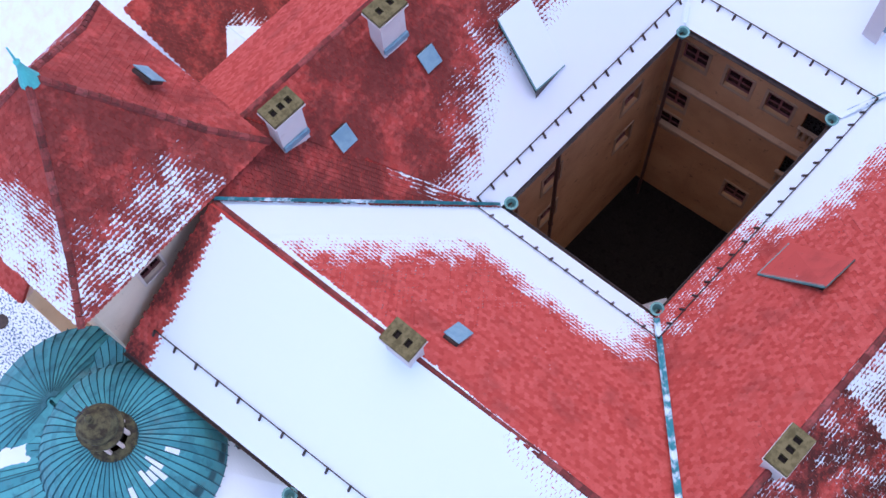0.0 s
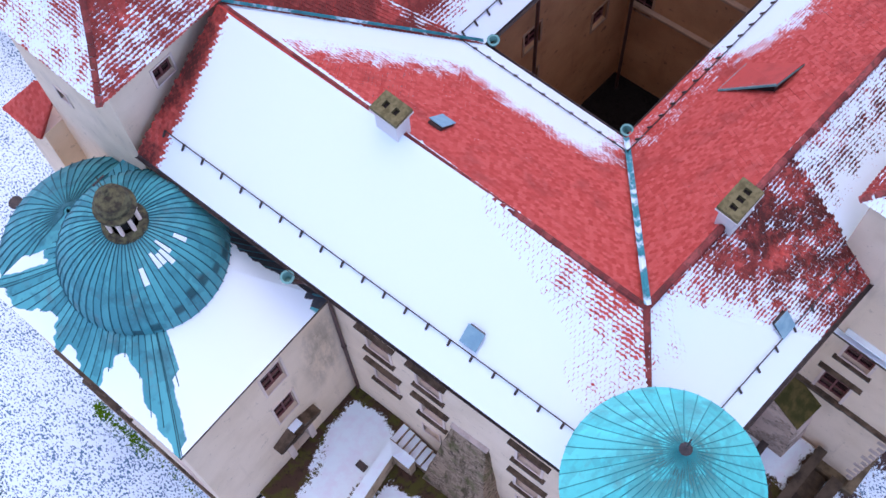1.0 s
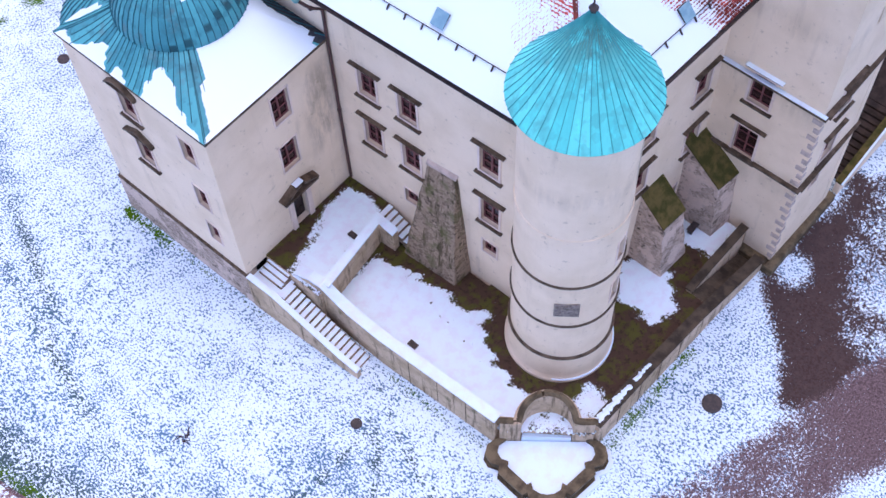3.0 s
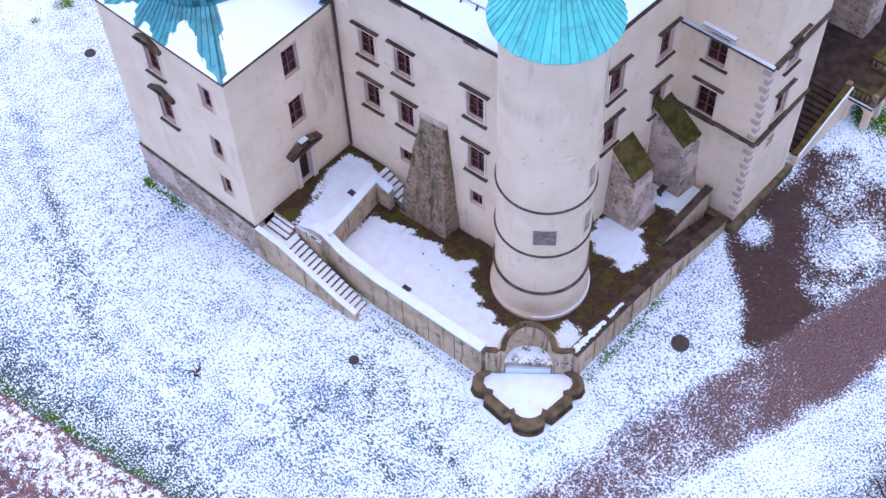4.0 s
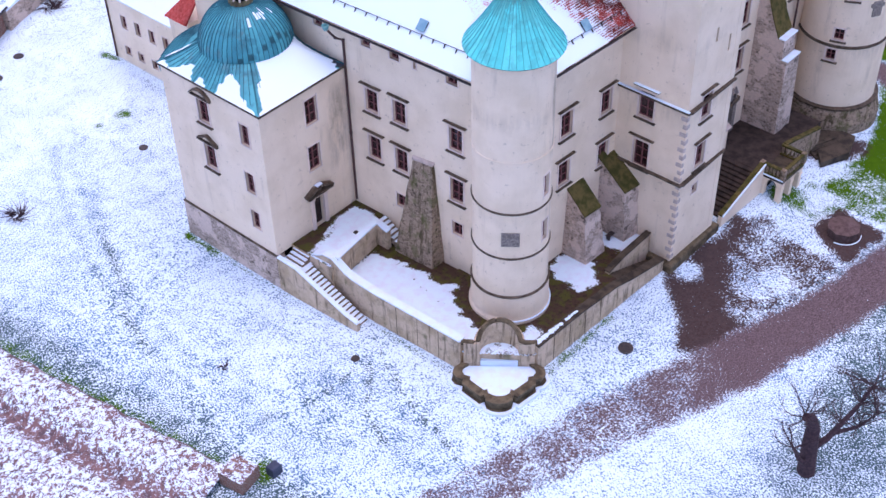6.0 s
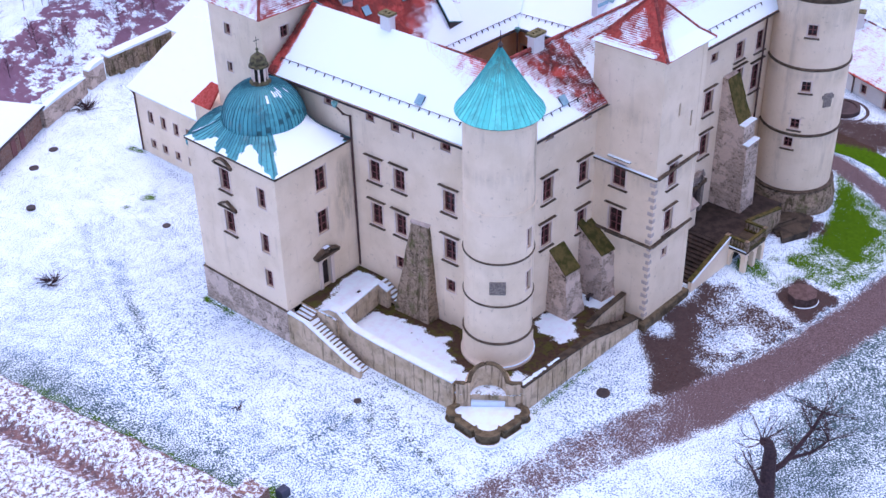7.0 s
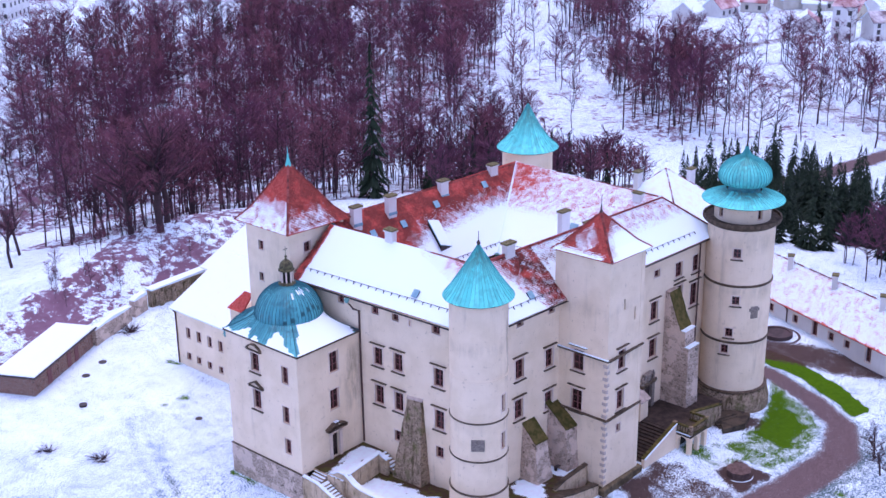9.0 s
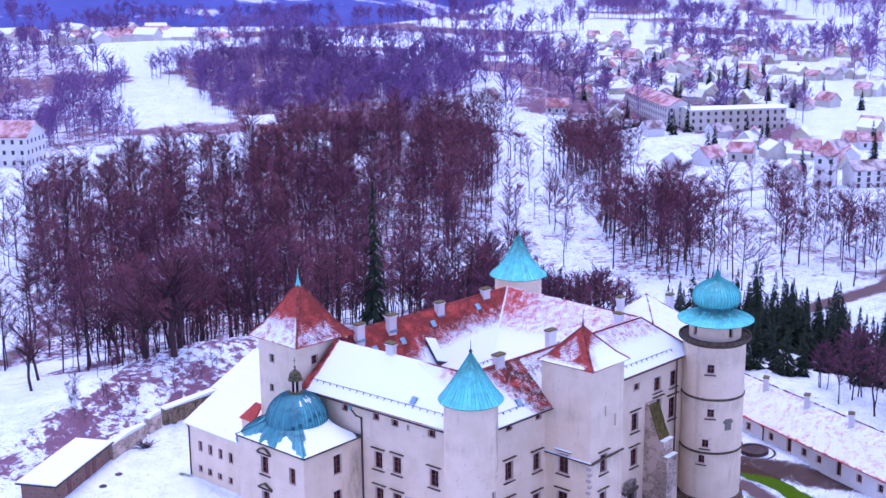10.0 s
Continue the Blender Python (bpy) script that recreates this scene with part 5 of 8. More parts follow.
def sheet_roof(parent, c, profile, mat, panels, name="roof", snow=None, seam=0.05, wet=None):
    """A roof of copper sheets, one object a strip, with standing seams between them."""
    rng = random.Random(int(c[0] * 10 + 7))
    g = Geo()
    g.lathe([(max(r - 0.06, 0.0), z - 0.03) for r, z in profile], panels, c)
    roof = part(name, g, mat, parent)
    for i in range(panels):
        g = Geo()
        a0, a1 = 2 * math.pi * i / panels, 2 * math.pi * (i + 1) / panels
        lift = rng.uniform(0, 0.012)
        for r, z in profile:
            for a in (a0, (a0 + a1) / 2, a1):
                g.v.append((c[0] + (r + lift) * math.cos(a), c[1] + (r + lift) * math.sin(a), z + lift))
        for j in range(len(profile) - 1):
            for q in range(2):
                g.f.append((j * 3 + q, j * 3 + q + 1, j * 3 + 4 + q, j * 3 + 3 + q))
        if snow:
            g.s["snow"] = [snow(*g.v[k // 3 * 3 + 1]) for k in range(len(g.v))]
        if wet:
            g.s["wet"] = [wet(*g.v[k // 3 * 3 + 1]) for k in range(len(g.v))]
        if not snow:
            zl, zh = profile[0][1], profile[-1][1]
            g.snow(lambda x, y, z: 0.15 + 0.85 * smoothstep(0.35, 0.95, (z - zl) / (zh - zl)), "soot")
        part("copper_sheet", g, mat, roof)
    g = Geo()
    for i in range(panels):
        a = 2 * math.pi * i / panels
        ca, sa = math.cos(a), math.sin(a)
        t = (-sa, ca)
        for (r, z), (r2, z2) in zip(profile, profile[1:]):
            w = seam * 0.4
            p = [(c[0] + r * ca, c[1] + r * sa, z), (c[0] + r2 * ca, c[1] + r2 * sa, z2)]
            dr, dz = r2 - r, z2 - z
            l = math.hypot(dr, dz) or 1
            nx, nz = (-dz / l, dr / l)
            if nx < 0 and nz < 0:
                nx, nz = -nx, -nz
            if dz > 0:
                nx, nz = dz / l, -dr / l
            up = (nx * ca * seam, nx * sa * seam, nz * seam)
            q = []
            for b in p:
                q += [(b[0] - t[0] * w, b[1] - t[1] * w, b[2]), (b[0] + up[0], b[1] + up[1], b[2] + up[2]), (b[0] + t[0] * w, b[1] + t[1] * w, b[2])]
            g.quad(q[0], q[3], q[4], q[1])
            g.quad(q[1], q[4], q[5], q[2])
    part("seams", g, SEAM if mat is COPPER_B else SEAM_B, roof, "", "stuff")
    return roof


NT = (2.68, -5.72)
nt = thing("corner_tower", "slim round plastered tower with a bright turquoise copper cone", "tower", (*NT, 1.0))
round_wall(nt, NT, 2.67, 1.8, 23.5, [(-83, 13.4, 0.6, 1.7, "plain"), (-83, 9.6, 0.6, 1.7, "plain")])
for z in (11.8, 7.92):
    ring(nt, NT, 2.67, z, 0.09, 0.16)
ring(nt, NT, 2.67, 4.4, 0.14, 0.2)
g = Geo()
g.lathe([(2.94, 1.8), (2.94, 2.16), (2.86, 2.3), (2.80, 2.5), (2.77, 4.3), (2.6, 4.35)], 64, NT)
part("base", g, PLASTER, nt, "plastered round base")
g = Geo()
g.lathe([(2.88, 2.17), (2.95, 2.21), (2.9, 2.27), (2.83, 2.29)], 64, NT, radians(-150), radians(60))
part("snow_cap", g, SNOWMAT, nt)
g = Geo()
for i in range(44):
    a = 2 * math.pi * i / 44
    m = Matrix.Translation((NT[0] + 2.68 * math.cos(a), NT[1] + 2.69 * math.sin(a), 15.75)) @ Matrix.Rotation(a, 4, 'Z')
    h = 0.10 + 0.09 * math.sin(i * 2.7) + 0.06 * math.sin(i * 5.1)
    g.box(-0.06, 0.025, -0.20, 0.20, 0.3 - max(0.05, h), 0.3, m, 0.012)
part("scalloped_band", g, PLASTER, nt, "chipped scalloped plaster band")
g = Geo()
a = radians(-142)
m = frame_at(NT[0] + 2.69 * math.cos(a), NT[1] + 2.69 * math.sin(a), 9.65, math.cos(a), math.sin(a))
g.box(-0.62, 0.62, -0.05, 0.04, -0.58, 0.58, m, 0.02)
arms = part("coat_of_arms", g, RELIEF, nt, "weathered carved stone panel")
for x0, x1, z0, z1, d in ((-0.34, 0.34, -0.42, 0.28, 0.11), (-0.56, -0.38, -0.35, 0.42, 0.09), (0.38, 0.56, -0.35, 0.42, 0.09), (-0.2, 0.2, 0.3, 0.52, 0.10)):
    g = Geo()
    g.box(x0, x1, 0.036, d, z0, z1, m, 0.03)
    part("carving", g, RELIEF, arms)
cone = [(3.22, 23.35), (3.14, 23.47), (2.58, 24.15), (1.98, 25.02), (1.37, 25.95), (0.8, 26.85), (0.35, 27.6), (0.08, 28.05)]
sheet_roof(nt, NT, cone, COPPER_A, 44)
g = Geo()
g.lathe([(2.6, 23.3), (3.19, 23.3), (3.22, 23.36)], 64, NT)
part("eave", g, DARKTRIM, nt)
g = Geo()
g.lathe([(0.16, 27.85), (0.12, 28.1), (0.2, 28.25), (0.1, 28.4), (0.04, 28.5), (0.025, 29.3), (0, 29.32)], 10, NT)
part("finial", g, IRON, nt)

FT = (45.3, 22.0)
ft = thing("far_tower", "round plastered tower behind the roofs with a turquoise bell-shaped cone", "tower", (*FT, -2))
round_wall(ft, FT, 3.15, -2.0, 23.1, [])
sheet_roof(ft, FT, [(3.87, 22.75), (3.7, 22.95), (2.9, 23.65), (2.1, 24.6), (1.4, 25.7), (0.8, 26.8), (0.35, 27.7), (0.05, 28.3)], COPPER_A, 44)
g = Geo()
g.lathe([(3.1, 22.7), (3.84, 22.7), (3.87, 22.76)], 64, FT)
part("eave", g, DARKTRIM, ft)
g = Geo()
g.lathe([(0.08, 28.2), (0.15, 28.4), (0.03, 28.6), (0.02, 29.5), (0, 29.5)], 8, FT)
part("finial", g, IRON, ft)

OT = (41.6, -10.3)
ot = thing("onion_tower", "tall round plastered tower with a turquoise onion dome", "tower", (*OT, -1))
round_wall(ot, OT, 3.62, 1.8, 21.4, [(-156, 18.4, 0.8, 1.05, "sill"), (-153, 13.0, 0.8, 1.0, "sill"), (-161, 9.2, 0.8, 1.0, "sill"), (-167, 7.2, 0.8, 1.0, "sill")])
for z in (14.65, 8.05):
    ring(ot, OT, 3.62, z, 0.14, 0.26)
g = Geo()
g.lathe([(4.35, -1.5), (4.3, 0.6), (4.05, 1.6), (4.0, 1.8), (3.6, 2.05)], 64, OT)
part("base", g, MOSSY, ot, "sloping mossy stone base")
ring(ot, OT, 3.62, 2.05, 0.36, 0.3)
g = Geo()
g.lathe([(3.6, 20.9), (3.75, 21.0), (4.1, 21.25), (4.2, 21.4), (4.2, 21.75), (4.05, 21.75), (4.0, 21.5), (2.9, 21.5)], 64, OT)
part("parapet", g, DARKTRIM, ot, "weathered stone parapet")
round_wall(ot, OT, 3.0, 21.3, 23.8, [(a, 22.6, 0.55, 1.3, "plain") for a in (-200, -114, -28, 58)], 64)
sheet_roof(ot, OT, [(4.42, 23.55), (4.3, 23.65), (3.2, 24.05), (2.3, 24.45), (1.95, 24.7)], COPPER_A, 60, "lower_roof")
g = Geo()
g.lathe([(2.9, 23.5), (4.4, 23.5), (4.42, 23.57)], 64, OT)
part("eave", g, DARKTRIM, ot)
g = Geo()
g.lathe([(1.75, 24.55), (1.6, 24.75), (1.6, 25.15), (1.78, 25.25)], 48, OT)
part("drum", g, COPPER_B, ot, "dark copper drum")
sheet_roof(ot, OT, [(1.75, 25.2), (2.4, 25.35), (2.7, 25.75), (2.76, 26.2), (2.62, 26.75), (2.22, 27.3), (1.65, 27.75), (0.95, 28.1), (0.45, 28.42), (0.2, 28.8), (0.08, 29.3)], COPPER_A, 44, "onion_dome", seam=0.1)
g = Geo()
g.lathe([(0.14, 29.3), (0.05, 29.7), (0.12, 29.85), (0.03, 30.0), (0.02, 30.8), (0, 30.8)], 8, OT)
part("finial", g, IRON, ot)
g = Geo()
a = radians(-119)
m = frame_at(OT[0] + 3.62 * math.cos(a), OT[1] + 3.62 * math.sin(a), 11.6, math.cos(a), math.sin(a))
g.box(-0.4, 0.4, -0.05, 0.08, -0.7, 0.7, m, 0.03)
g.box(-0.6, 0.6, -0.05, 0.06, 0.15, 0.5, m, 0.03)
part("carved_panel", g, RELIEF, ot)


# ---- chapel ----
ch = thing("chapel", "plastered chapel block with a ribbed green copper dome", "chapel", (-1.8, 14.4, 0))
k0 = [(-6.0, 19.5), (-6.0, 9.2), (2.3, 9.2), (2.3, 19.5)]
flat_wall(ch, k0[0], k0[1], 3.3, 15.85, [(19.5 - 15.25, 13.5, 0.95, 1.7, "arch"), (19.5 - 15.25, 9.5, 0.95, 1.8, "pediment"), (19.5 - 10.95, 13.4, 0.75, 1.6, "plain"), (19.5 - 11.1, 9.15, 0.75, 1.6, "plain"), (19.5 - 11.05, 5.75, 0.7, 1.45, "plain")])
flat_wall(ch, k0[1], k0[2], 3.3, 15.85, [(4.7, 13.7, 0.95, 1.9, "plain"), (4.6, 9.75, 0.95, 1.9, "plain"), (4.5, 4.75, 0.84, 2.3, "hole")])
flat_wall(ch, k0[3], k0[0], 0.0, 15.85, [])
# Near-black filler replaces the interior shade of the chapel.
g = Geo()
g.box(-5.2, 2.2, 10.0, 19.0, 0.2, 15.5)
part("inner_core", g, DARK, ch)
g = Geo()
g.box(-6.12, -5.3, 9.2, 19.62, -0.3, 3.3, bevel=0.05)
g.box(-5.3, 2.0, 18.8, 19.62, -0.3, 3.3)
part("plinth", g, RUBBLE, ch, "bare rubble stone plinth")
g = Geo()
g.box(-6.16, -5.9, 9.1, 19.66, 3.26, 3.36, bevel=0.02)
part("plinth_course", g, DARKTRIM, ch)
# portal
dm = frame_at(-1.5, 9.2, 3.4, 0, -1)
g = Geo()
g.box(-0.5, 0.5, -0.42, -0.34, 0.05, 2.65, dm, 0.01)
for i in range(2):
    for j in range(3):
        g.box(-0.42 + i * 0.45, -0.03 + i * 0.45, -0.34, -0.31, 0.2 + j * 0.8, 0.85 + j * 0.8, dm, 0.015)
door = part("door", g, DOORWOOD, ch, "panelled wooden door, coloured as a dark void")
g = Geo()
g.tube([dm @ Vector((0.38, -0.3, 1.1)), dm @ Vector((0.38, -0.2, 1.1)), dm @ Vector((0.26, -0.2, 1.1))], 0.02, 6)
part("handle", g, IRON, door)
g = Geo()
for s in (-1, 1):
    g.box(s * 0.66 - 0.16, s * 0.66 + 0.16, -0.03, 0.16, 0, 2.7, dm, 0.02)
    g.box(s * 0.66 - 0.22, s * 0.66 + 0.22, -0.03, 0.22, 2.7, 2.85, dm, 0.02)
g.box(-0.9, 0.9, -0.03, 0.14, 2.85, 3.2, dm, 0.02)
portal = part("portal", g, TRIM, ch, "carved stone door surround")
g = Geo()
g.box(-1.25, 1.25, -0.03, 0.5, 3.2, 3.34, dm, 0.02)
for s in (-1, 1):
    mm = dm @ Matrix.Translation((s * 0.8, 0, 3.62)) @ Matrix.Rotation(radians(s * 24), 4, 'Y')
    g.box(-0.55, 0.55, -0.03, 0.5, -0.08, 0.08, mm, 0.02)
g.box(-0.22, 0.22, -0.03, 0.3, 3.4, 3.95, dm, 0.05)
part("pediment", g, DARKTRIM, portal, "broken pediment above the door")
g = Geo()
g.box(-0.3, 0.3, 0.02, 0.4, 3.955, 4.02, dm, 0.03)
part("snow_cap", g, SNOWMAT, portal)

DC = (-1.27, 15.36)
LEAD = m_copper("wet_lead_sheet", (0.020, 0.024, 0.032), (0.050, 0.060, 0.078), (0.010, 0.012, 0.016))
CUPOLA = m_plain("weathered_cupola", (0.030, 0.022, 0.014), (0.13, 0.12, 0.055), 4.0, 0.7)
g = Geo()
X0, X1, Y0, Y1 = -6.14, 2.25, 9.0, 19.75


def skirt_point(a, t):
    ca, sa = math.cos(a), math.sin(a)
    rx = ((X1 if ca > 0 else X0) - DC[0]) / ca if abs(ca) > 1e-6 else 1e9
    ry = ((Y1 if sa > 0 else Y0) - DC[1]) / sa if abs(sa) > 1e-6 else 1e9
    ro = min(rx, ry)
    r = ro + (3.25 - ro) * t
    z = 15.9 + 1.35 * (t ** 1.25)
    return (DC[0] + r * ca, DC[1] + r * sa, z)


corners = [math.atan2(y - DC[1], x - DC[0]) for x, y in ((X1, Y0), (X1, Y1), (X0, Y1), (X0, Y0))]
angs = sorted(set([round(-math.pi + 2 * math.pi * i / 88, 5) for i in range(88)] + [round(a, 5) for a in corners]))


def skirt_snow(x, y, z):
    a = math.degrees(math.atan2(y - DC[1], x - DC[0]))
    t = ((z - 15.9) / 1.35) ** 0.8 if z > 15.9 else 0.0
    if a > -68 + 29 * t and a < 40:
        return 0.20
    jag = 0.22 * math.sin(7.1 * round(a / 4.1)) + 0.07 * math.sin(31.0 * a)
    if -127.4 + 8 * t < a < -20:
        return 0.98
    if -129 < a <= -118:
        return 0.0
    if -157 < a <= -129:
        top = 0.1 + 0.062 * (-129 - a) if a > -141 else 0.62 - 0.022 * (-141 - a)
    elif a <= -157 or a > 167:
        top = 0.12
    elif a > 138:
        top = 0.05 + 0.034 * (a - 140) if a < 154 else 0.5 - 0.026 * (a - 154)
    elif 122 < a < 134:
        top = 0.6
    else:
        return 0.05
    return 0.9 * smoothstep(0.07, -0.07, t - top - jag)


g = Geo()
g.prism([(X0 + 0.1, Y0 + 0.1), (X1 - 0.1, Y0 + 0.1), (X1 - 0.1, Y1 - 0.1), (X0 + 0.1, Y1 - 0.1)], 15.72, 15.85)
skirt = part("skirt_roof", g, COPPER_B, ch, "green copper hipped skirt with patches of snow")
for a, b in zip(angs, angs[1:] + [angs[0] + 2 * math.pi]):
    g = Geo()
    nz = 24
    for i in range(nz + 1):
        g.v.extend([skirt_point(a, i / nz), skirt_point(b, i / nz)])
    for i in range(nz):
        g.f.append((2 * i, 2 * i + 1, 2 * i + 3, 2 * i + 2))
    g.snow(skirt_snow)
    if radians(-66) < a < radians(40):
        part("lead_sheet", g, LEAD, skirt, "dark wet sheet in the valley, with scraps of snow")
    else:
        part("copper_sheet", g, COPPER_B, skirt)
g = Geo()
for a in angs:
    for i in range(6):
        p, q = Vector(skirt_point(a, i / 6)), Vector(skirt_point(a, (i + 1) / 6))
        if skirt_snow(*((p + q) / 2)) < 0.3:
            s = (q - p).cross(Vector((0, 0, 1))).normalized() * 0.02
            g.quad(p - s, q - s, q + Vector((0, 0, 0.05)), p + Vector((0, 0, 0.05)))
            g.quad(p + Vector((0, 0, 0.05)), q + Vector((0, 0, 0.05)), q + s, p + s)
part("seams", g, SEAM, skirt, "", "stuff")
g = Geo()
g.prism([(X0, Y0), (X1, Y0), (X1, Y1), (X0, Y1)], 15.7, 15.89)
part("eave", g, DARKTRIM, ch)
dome = [(3.28, 17.0), (3.34, 17.2), (3.3, 17.65), (3.14, 18.2), (2.84, 18.8), (2.4, 19.35), (1.85, 19.8), (1.25, 20.1), (0.8, 20.25)]
dome = [(a[0] + (b[0] - a[0]) * k / 4, a[1] + (b[1] - a[1]) * k / 4) for a, b in zip(dome, dome[1:]) for k in range(4)] + [dome[-1]]


def dome_snow(x, y, z):
    a = math.degrees(math.atan2(y - DC[1], x - DC[0]))
    low = 19.60 + 0.14 * math.sin(9.0 * math.floor(a / 360 * 56))
    return 1.0 if -119 < a < -56 and low < z < low + 0.36 and math.sin(5.3 * math.floor(a / 360 * 56)) > -0.6 else 0.0


def dome_wet(x, y, z):
    a = math.degrees(math.atan2(y - DC[1], x - DC[0]))
    k = math.floor(a / 360 * 56)
    low = 17.1 + 0.5 * (1 + math.sin(12.9 * k))
    return 0.9 if -150 < a < -20 and math.sin(78.2 * k) > -0.1 and low < z < low + 0.45 else 0.0


sheet_roof(ch, DC, dome, COPPER_B, 56, "dome", dome_snow, 0.065, dome_wet)
g = Geo()
g.lathe([(0.9, 20.0), (0.92, 20.2), (0.84, 20.35), (0.7, 20.45), (0.6, 20.5)], 16, DC)
part("lantern_base", g, CUPOLA, ch)
# Black cylinder added for the shade between the lantern posts.
g = Geo()
g.lathe([(0.42, 20.4), (0.42, 21.65)], 16, DC)
part("lantern_core", g, DARK, ch)
for i in range(8):
    a = 2 * math.pi * i / 8
    g = Geo()
    g.tube([(DC[0] + 0.6 * math.cos(a), DC[1] + 0.6 * math.sin(a), z) for z in (20.4, 21.0, 21.65)], 0.085, 6)
    part("lantern_post", g, TRIM, ch)
g = Geo()
g.lathe([(0.5, 21.6), (0.8, 21.65), (0.8, 21.75), (0.66, 21.85), (0.68, 22.1), (0.56, 22.4), (0.32, 22.62), (0.13, 22.75), (0.07, 22.9), (0.14, 23.02), (0.07, 23.15), (0.02, 23.2), (0.02, 24.1), (0, 24.1)], 24, DC)
part("lantern_cupola", g, CUPOLA, ch, "mossy copper cupola with a cross")
g = Geo()
g.box(DC[0] - 0.26, DC[0] + 0.26, DC[1] - 0.025, DC[1] + 0.025, 23.75, 23.81)
part("cross", g, IRON, ch)
# apse
g = Geo()
shell(g, lambda a: (-1.9 + 3.6 * math.cos(a), 19.3 + 3.0 * math.sin(a)), lambda a: (math.cos(a), math.sin(a)), [math.pi * i / 24 for i in range(25)], 0.0, 14.6, [], 0.4)
part("apse_wall", g, PLASTER, ch)
g = Geo()
g.lathe([(3.4, 14.5), (0.1, 16.8)], 24, (-1.9, 19.0), 0, math.pi)
apse = part("apse_roof", g, COPPER_B, ch, "green copper half-cone apse roof")
for i in range(24):
    a, b = math.pi * i / 24, math.pi * (i + 1) / 24
    g = Geo()
    for r, z in [(1.0, 14.6), (0.75, 15.6), (0.4, 16.5), (0.02, 17.0)]:
        for t in (a, b):
            g.v.append((-1.9 + 3.85 * r * math.cos(t), 19.2 + 3.25 * r * math.sin(t), z))
    for j in range(3):
        g.f.append((2 * j, 2 * j + 1, 2 * j + 3, 2 * j + 2))
    part("copper_sheet", g, COPPER_B, apse)
g = Geo()
for i in range(1, 24):
    t = math.pi * i / 24
    g.tube([(-1.9 + 3.87 * r * math.cos(t), 19.2 + 3.27 * r * math.sin(t), z + 0.02) for r, z in ((1.0, 14.6), (0.75, 15.6), (0.4, 16.5), (0.05, 16.98))], 0.03, 4)
part("seams", g, SEAM, apse, "", "stuff")
for s in (-1, 1):
    g = Geo()
    row = [(1.0, 14.6), (0.75, 15.6), (0.4, 16.5), (0.02, 17.0)]
    for (r0, z0), (r1, z1) in zip(row, row[1:]):
        for k in range(2):
            y0, y1 = 19.2 - k * 0.55, 18.65 - k * 0.55
            pts = [(-1.9 + s * 3.85 * r0, y0, z0), (-1.9 + s * 3.85 * r0, y1, z0), (-1.9 + s * 3.85 * r1, y1, z1), (-1.9 + s * 3.85 * r1, y0, z1)]
            g.quad(*(pts if s > 0 else pts[::-1]))
    part("saddle_sheet", g, COPPER_B, apse)

# ---- terrace between the chapel and the south front ----
def floor_patch(name, poly, z, bare, label, step=0.3, thick=0.4, mat=None):
    """A level of the terrace as a fine grid, so that snow and bare ground can lie where they do."""
    xs, ys = [p[0] for p in poly], [p[1] for p in poly]
    X, Y = np.meshgrid(np.arange(min(xs), max(xs) + step, step), np.arange(min(ys), max(ys) + step, step))
    ny, nx = X.shape
    idx = np.arange(ny * nx).reshape(ny, nx)
    ok = inside(poly, X[:-1, :-1] + step / 2, Y[:-1, :-1] + step / 2)
    q = np.stack([idx[:-1, :-1], idx[:-1, 1:], idx[1:, 1:], idx[1:, :-1]], -1)[ok]
    zz = z + 0.02 * np.sin(X * 1.7) * np.sin(Y * 1.3)
    val = np.array([bare(a, b) for a, b in zip(X.ravel(), Y.ravel())])
    me = grid_mesh(name, np.stack([X, Y, zz], -1).reshape(-1, 3), q, mat or SNOWMAT, {"bare": np.clip(val, 0, 1)})
    tagged(link(name, me), label, "terrace", "", "structure")


def beyond(poly, x, y):
    """Distance to a polygon's edge, negative within it."""
    d = min(float(seg_dist(x, y, *p, *q)[0]) for p, q in zip(poly, poly[1:] + poly[:1]))
    return -d if inside(poly, x, y) else d


LOW_SNOW = ([(-4.2, 5.4), (0.0, 5.2), (0.3, 3.3), (0.65, 1.1), (0.6, -0.2), (0.45, -1.1), (1.6, -2.0), (0.2, -2.4), (-0.5, -3.5), (-1.15, -5.0), (-1.35, -6.7), (-0.7, -8.0), (-0.9, -11), (-4.5, -9)],
            [(-0.9, -8.2), (1.3, -8.8), (1.3, -10.6), (-0.9, -10.9)],
            [(7.1, -5.9), (9.2, -5.9), (9.5, -8.2), (7.6, -9.9), (6.4, -9.2), (6.4, -7.0)],
            [(11.4, -6.0), (14.6, -5.8), (14.6, -9.4), (11.8, -9.4)])


def low_bare(x, y):
    s = 0.95 * smoothstep(-1.0, 0.9, min(beyond(p, x, y) for p in LOW_SNOW) + 0.15 * math.sin(5 * x + 3 * y))
    if y > 0 and x > -0.5:
        s = min(s, 0.80)
    if x < 1.5 and y < -6.8:
        s = max(s, 0.42 * smoothstep(-7.2, -8.0, y))
    for k in range(24):
        fx, fy = 0.15 - 0.085 * k + 0.16 * (k % 2) + 0.22 * math.sin(k * 4.7), 3.2 - k * 0.38 + 0.12 * math.sin(k * 2.9)
        s = max(s, (0.40 + 0.12 * math.sin(k * 7.7)) * smoothstep(0.24, 0.08, math.hypot(x - fx, y - fy)))
    return s


HIGH_SNOW = [(1.6, 8.5), (1.75, 7.2), (1.5, 6.3), (-4.6, 5.2), (-4.6, 7.4), (-2.75, 7.7), (-1.3, 8.25), (0.0, 8.65)]


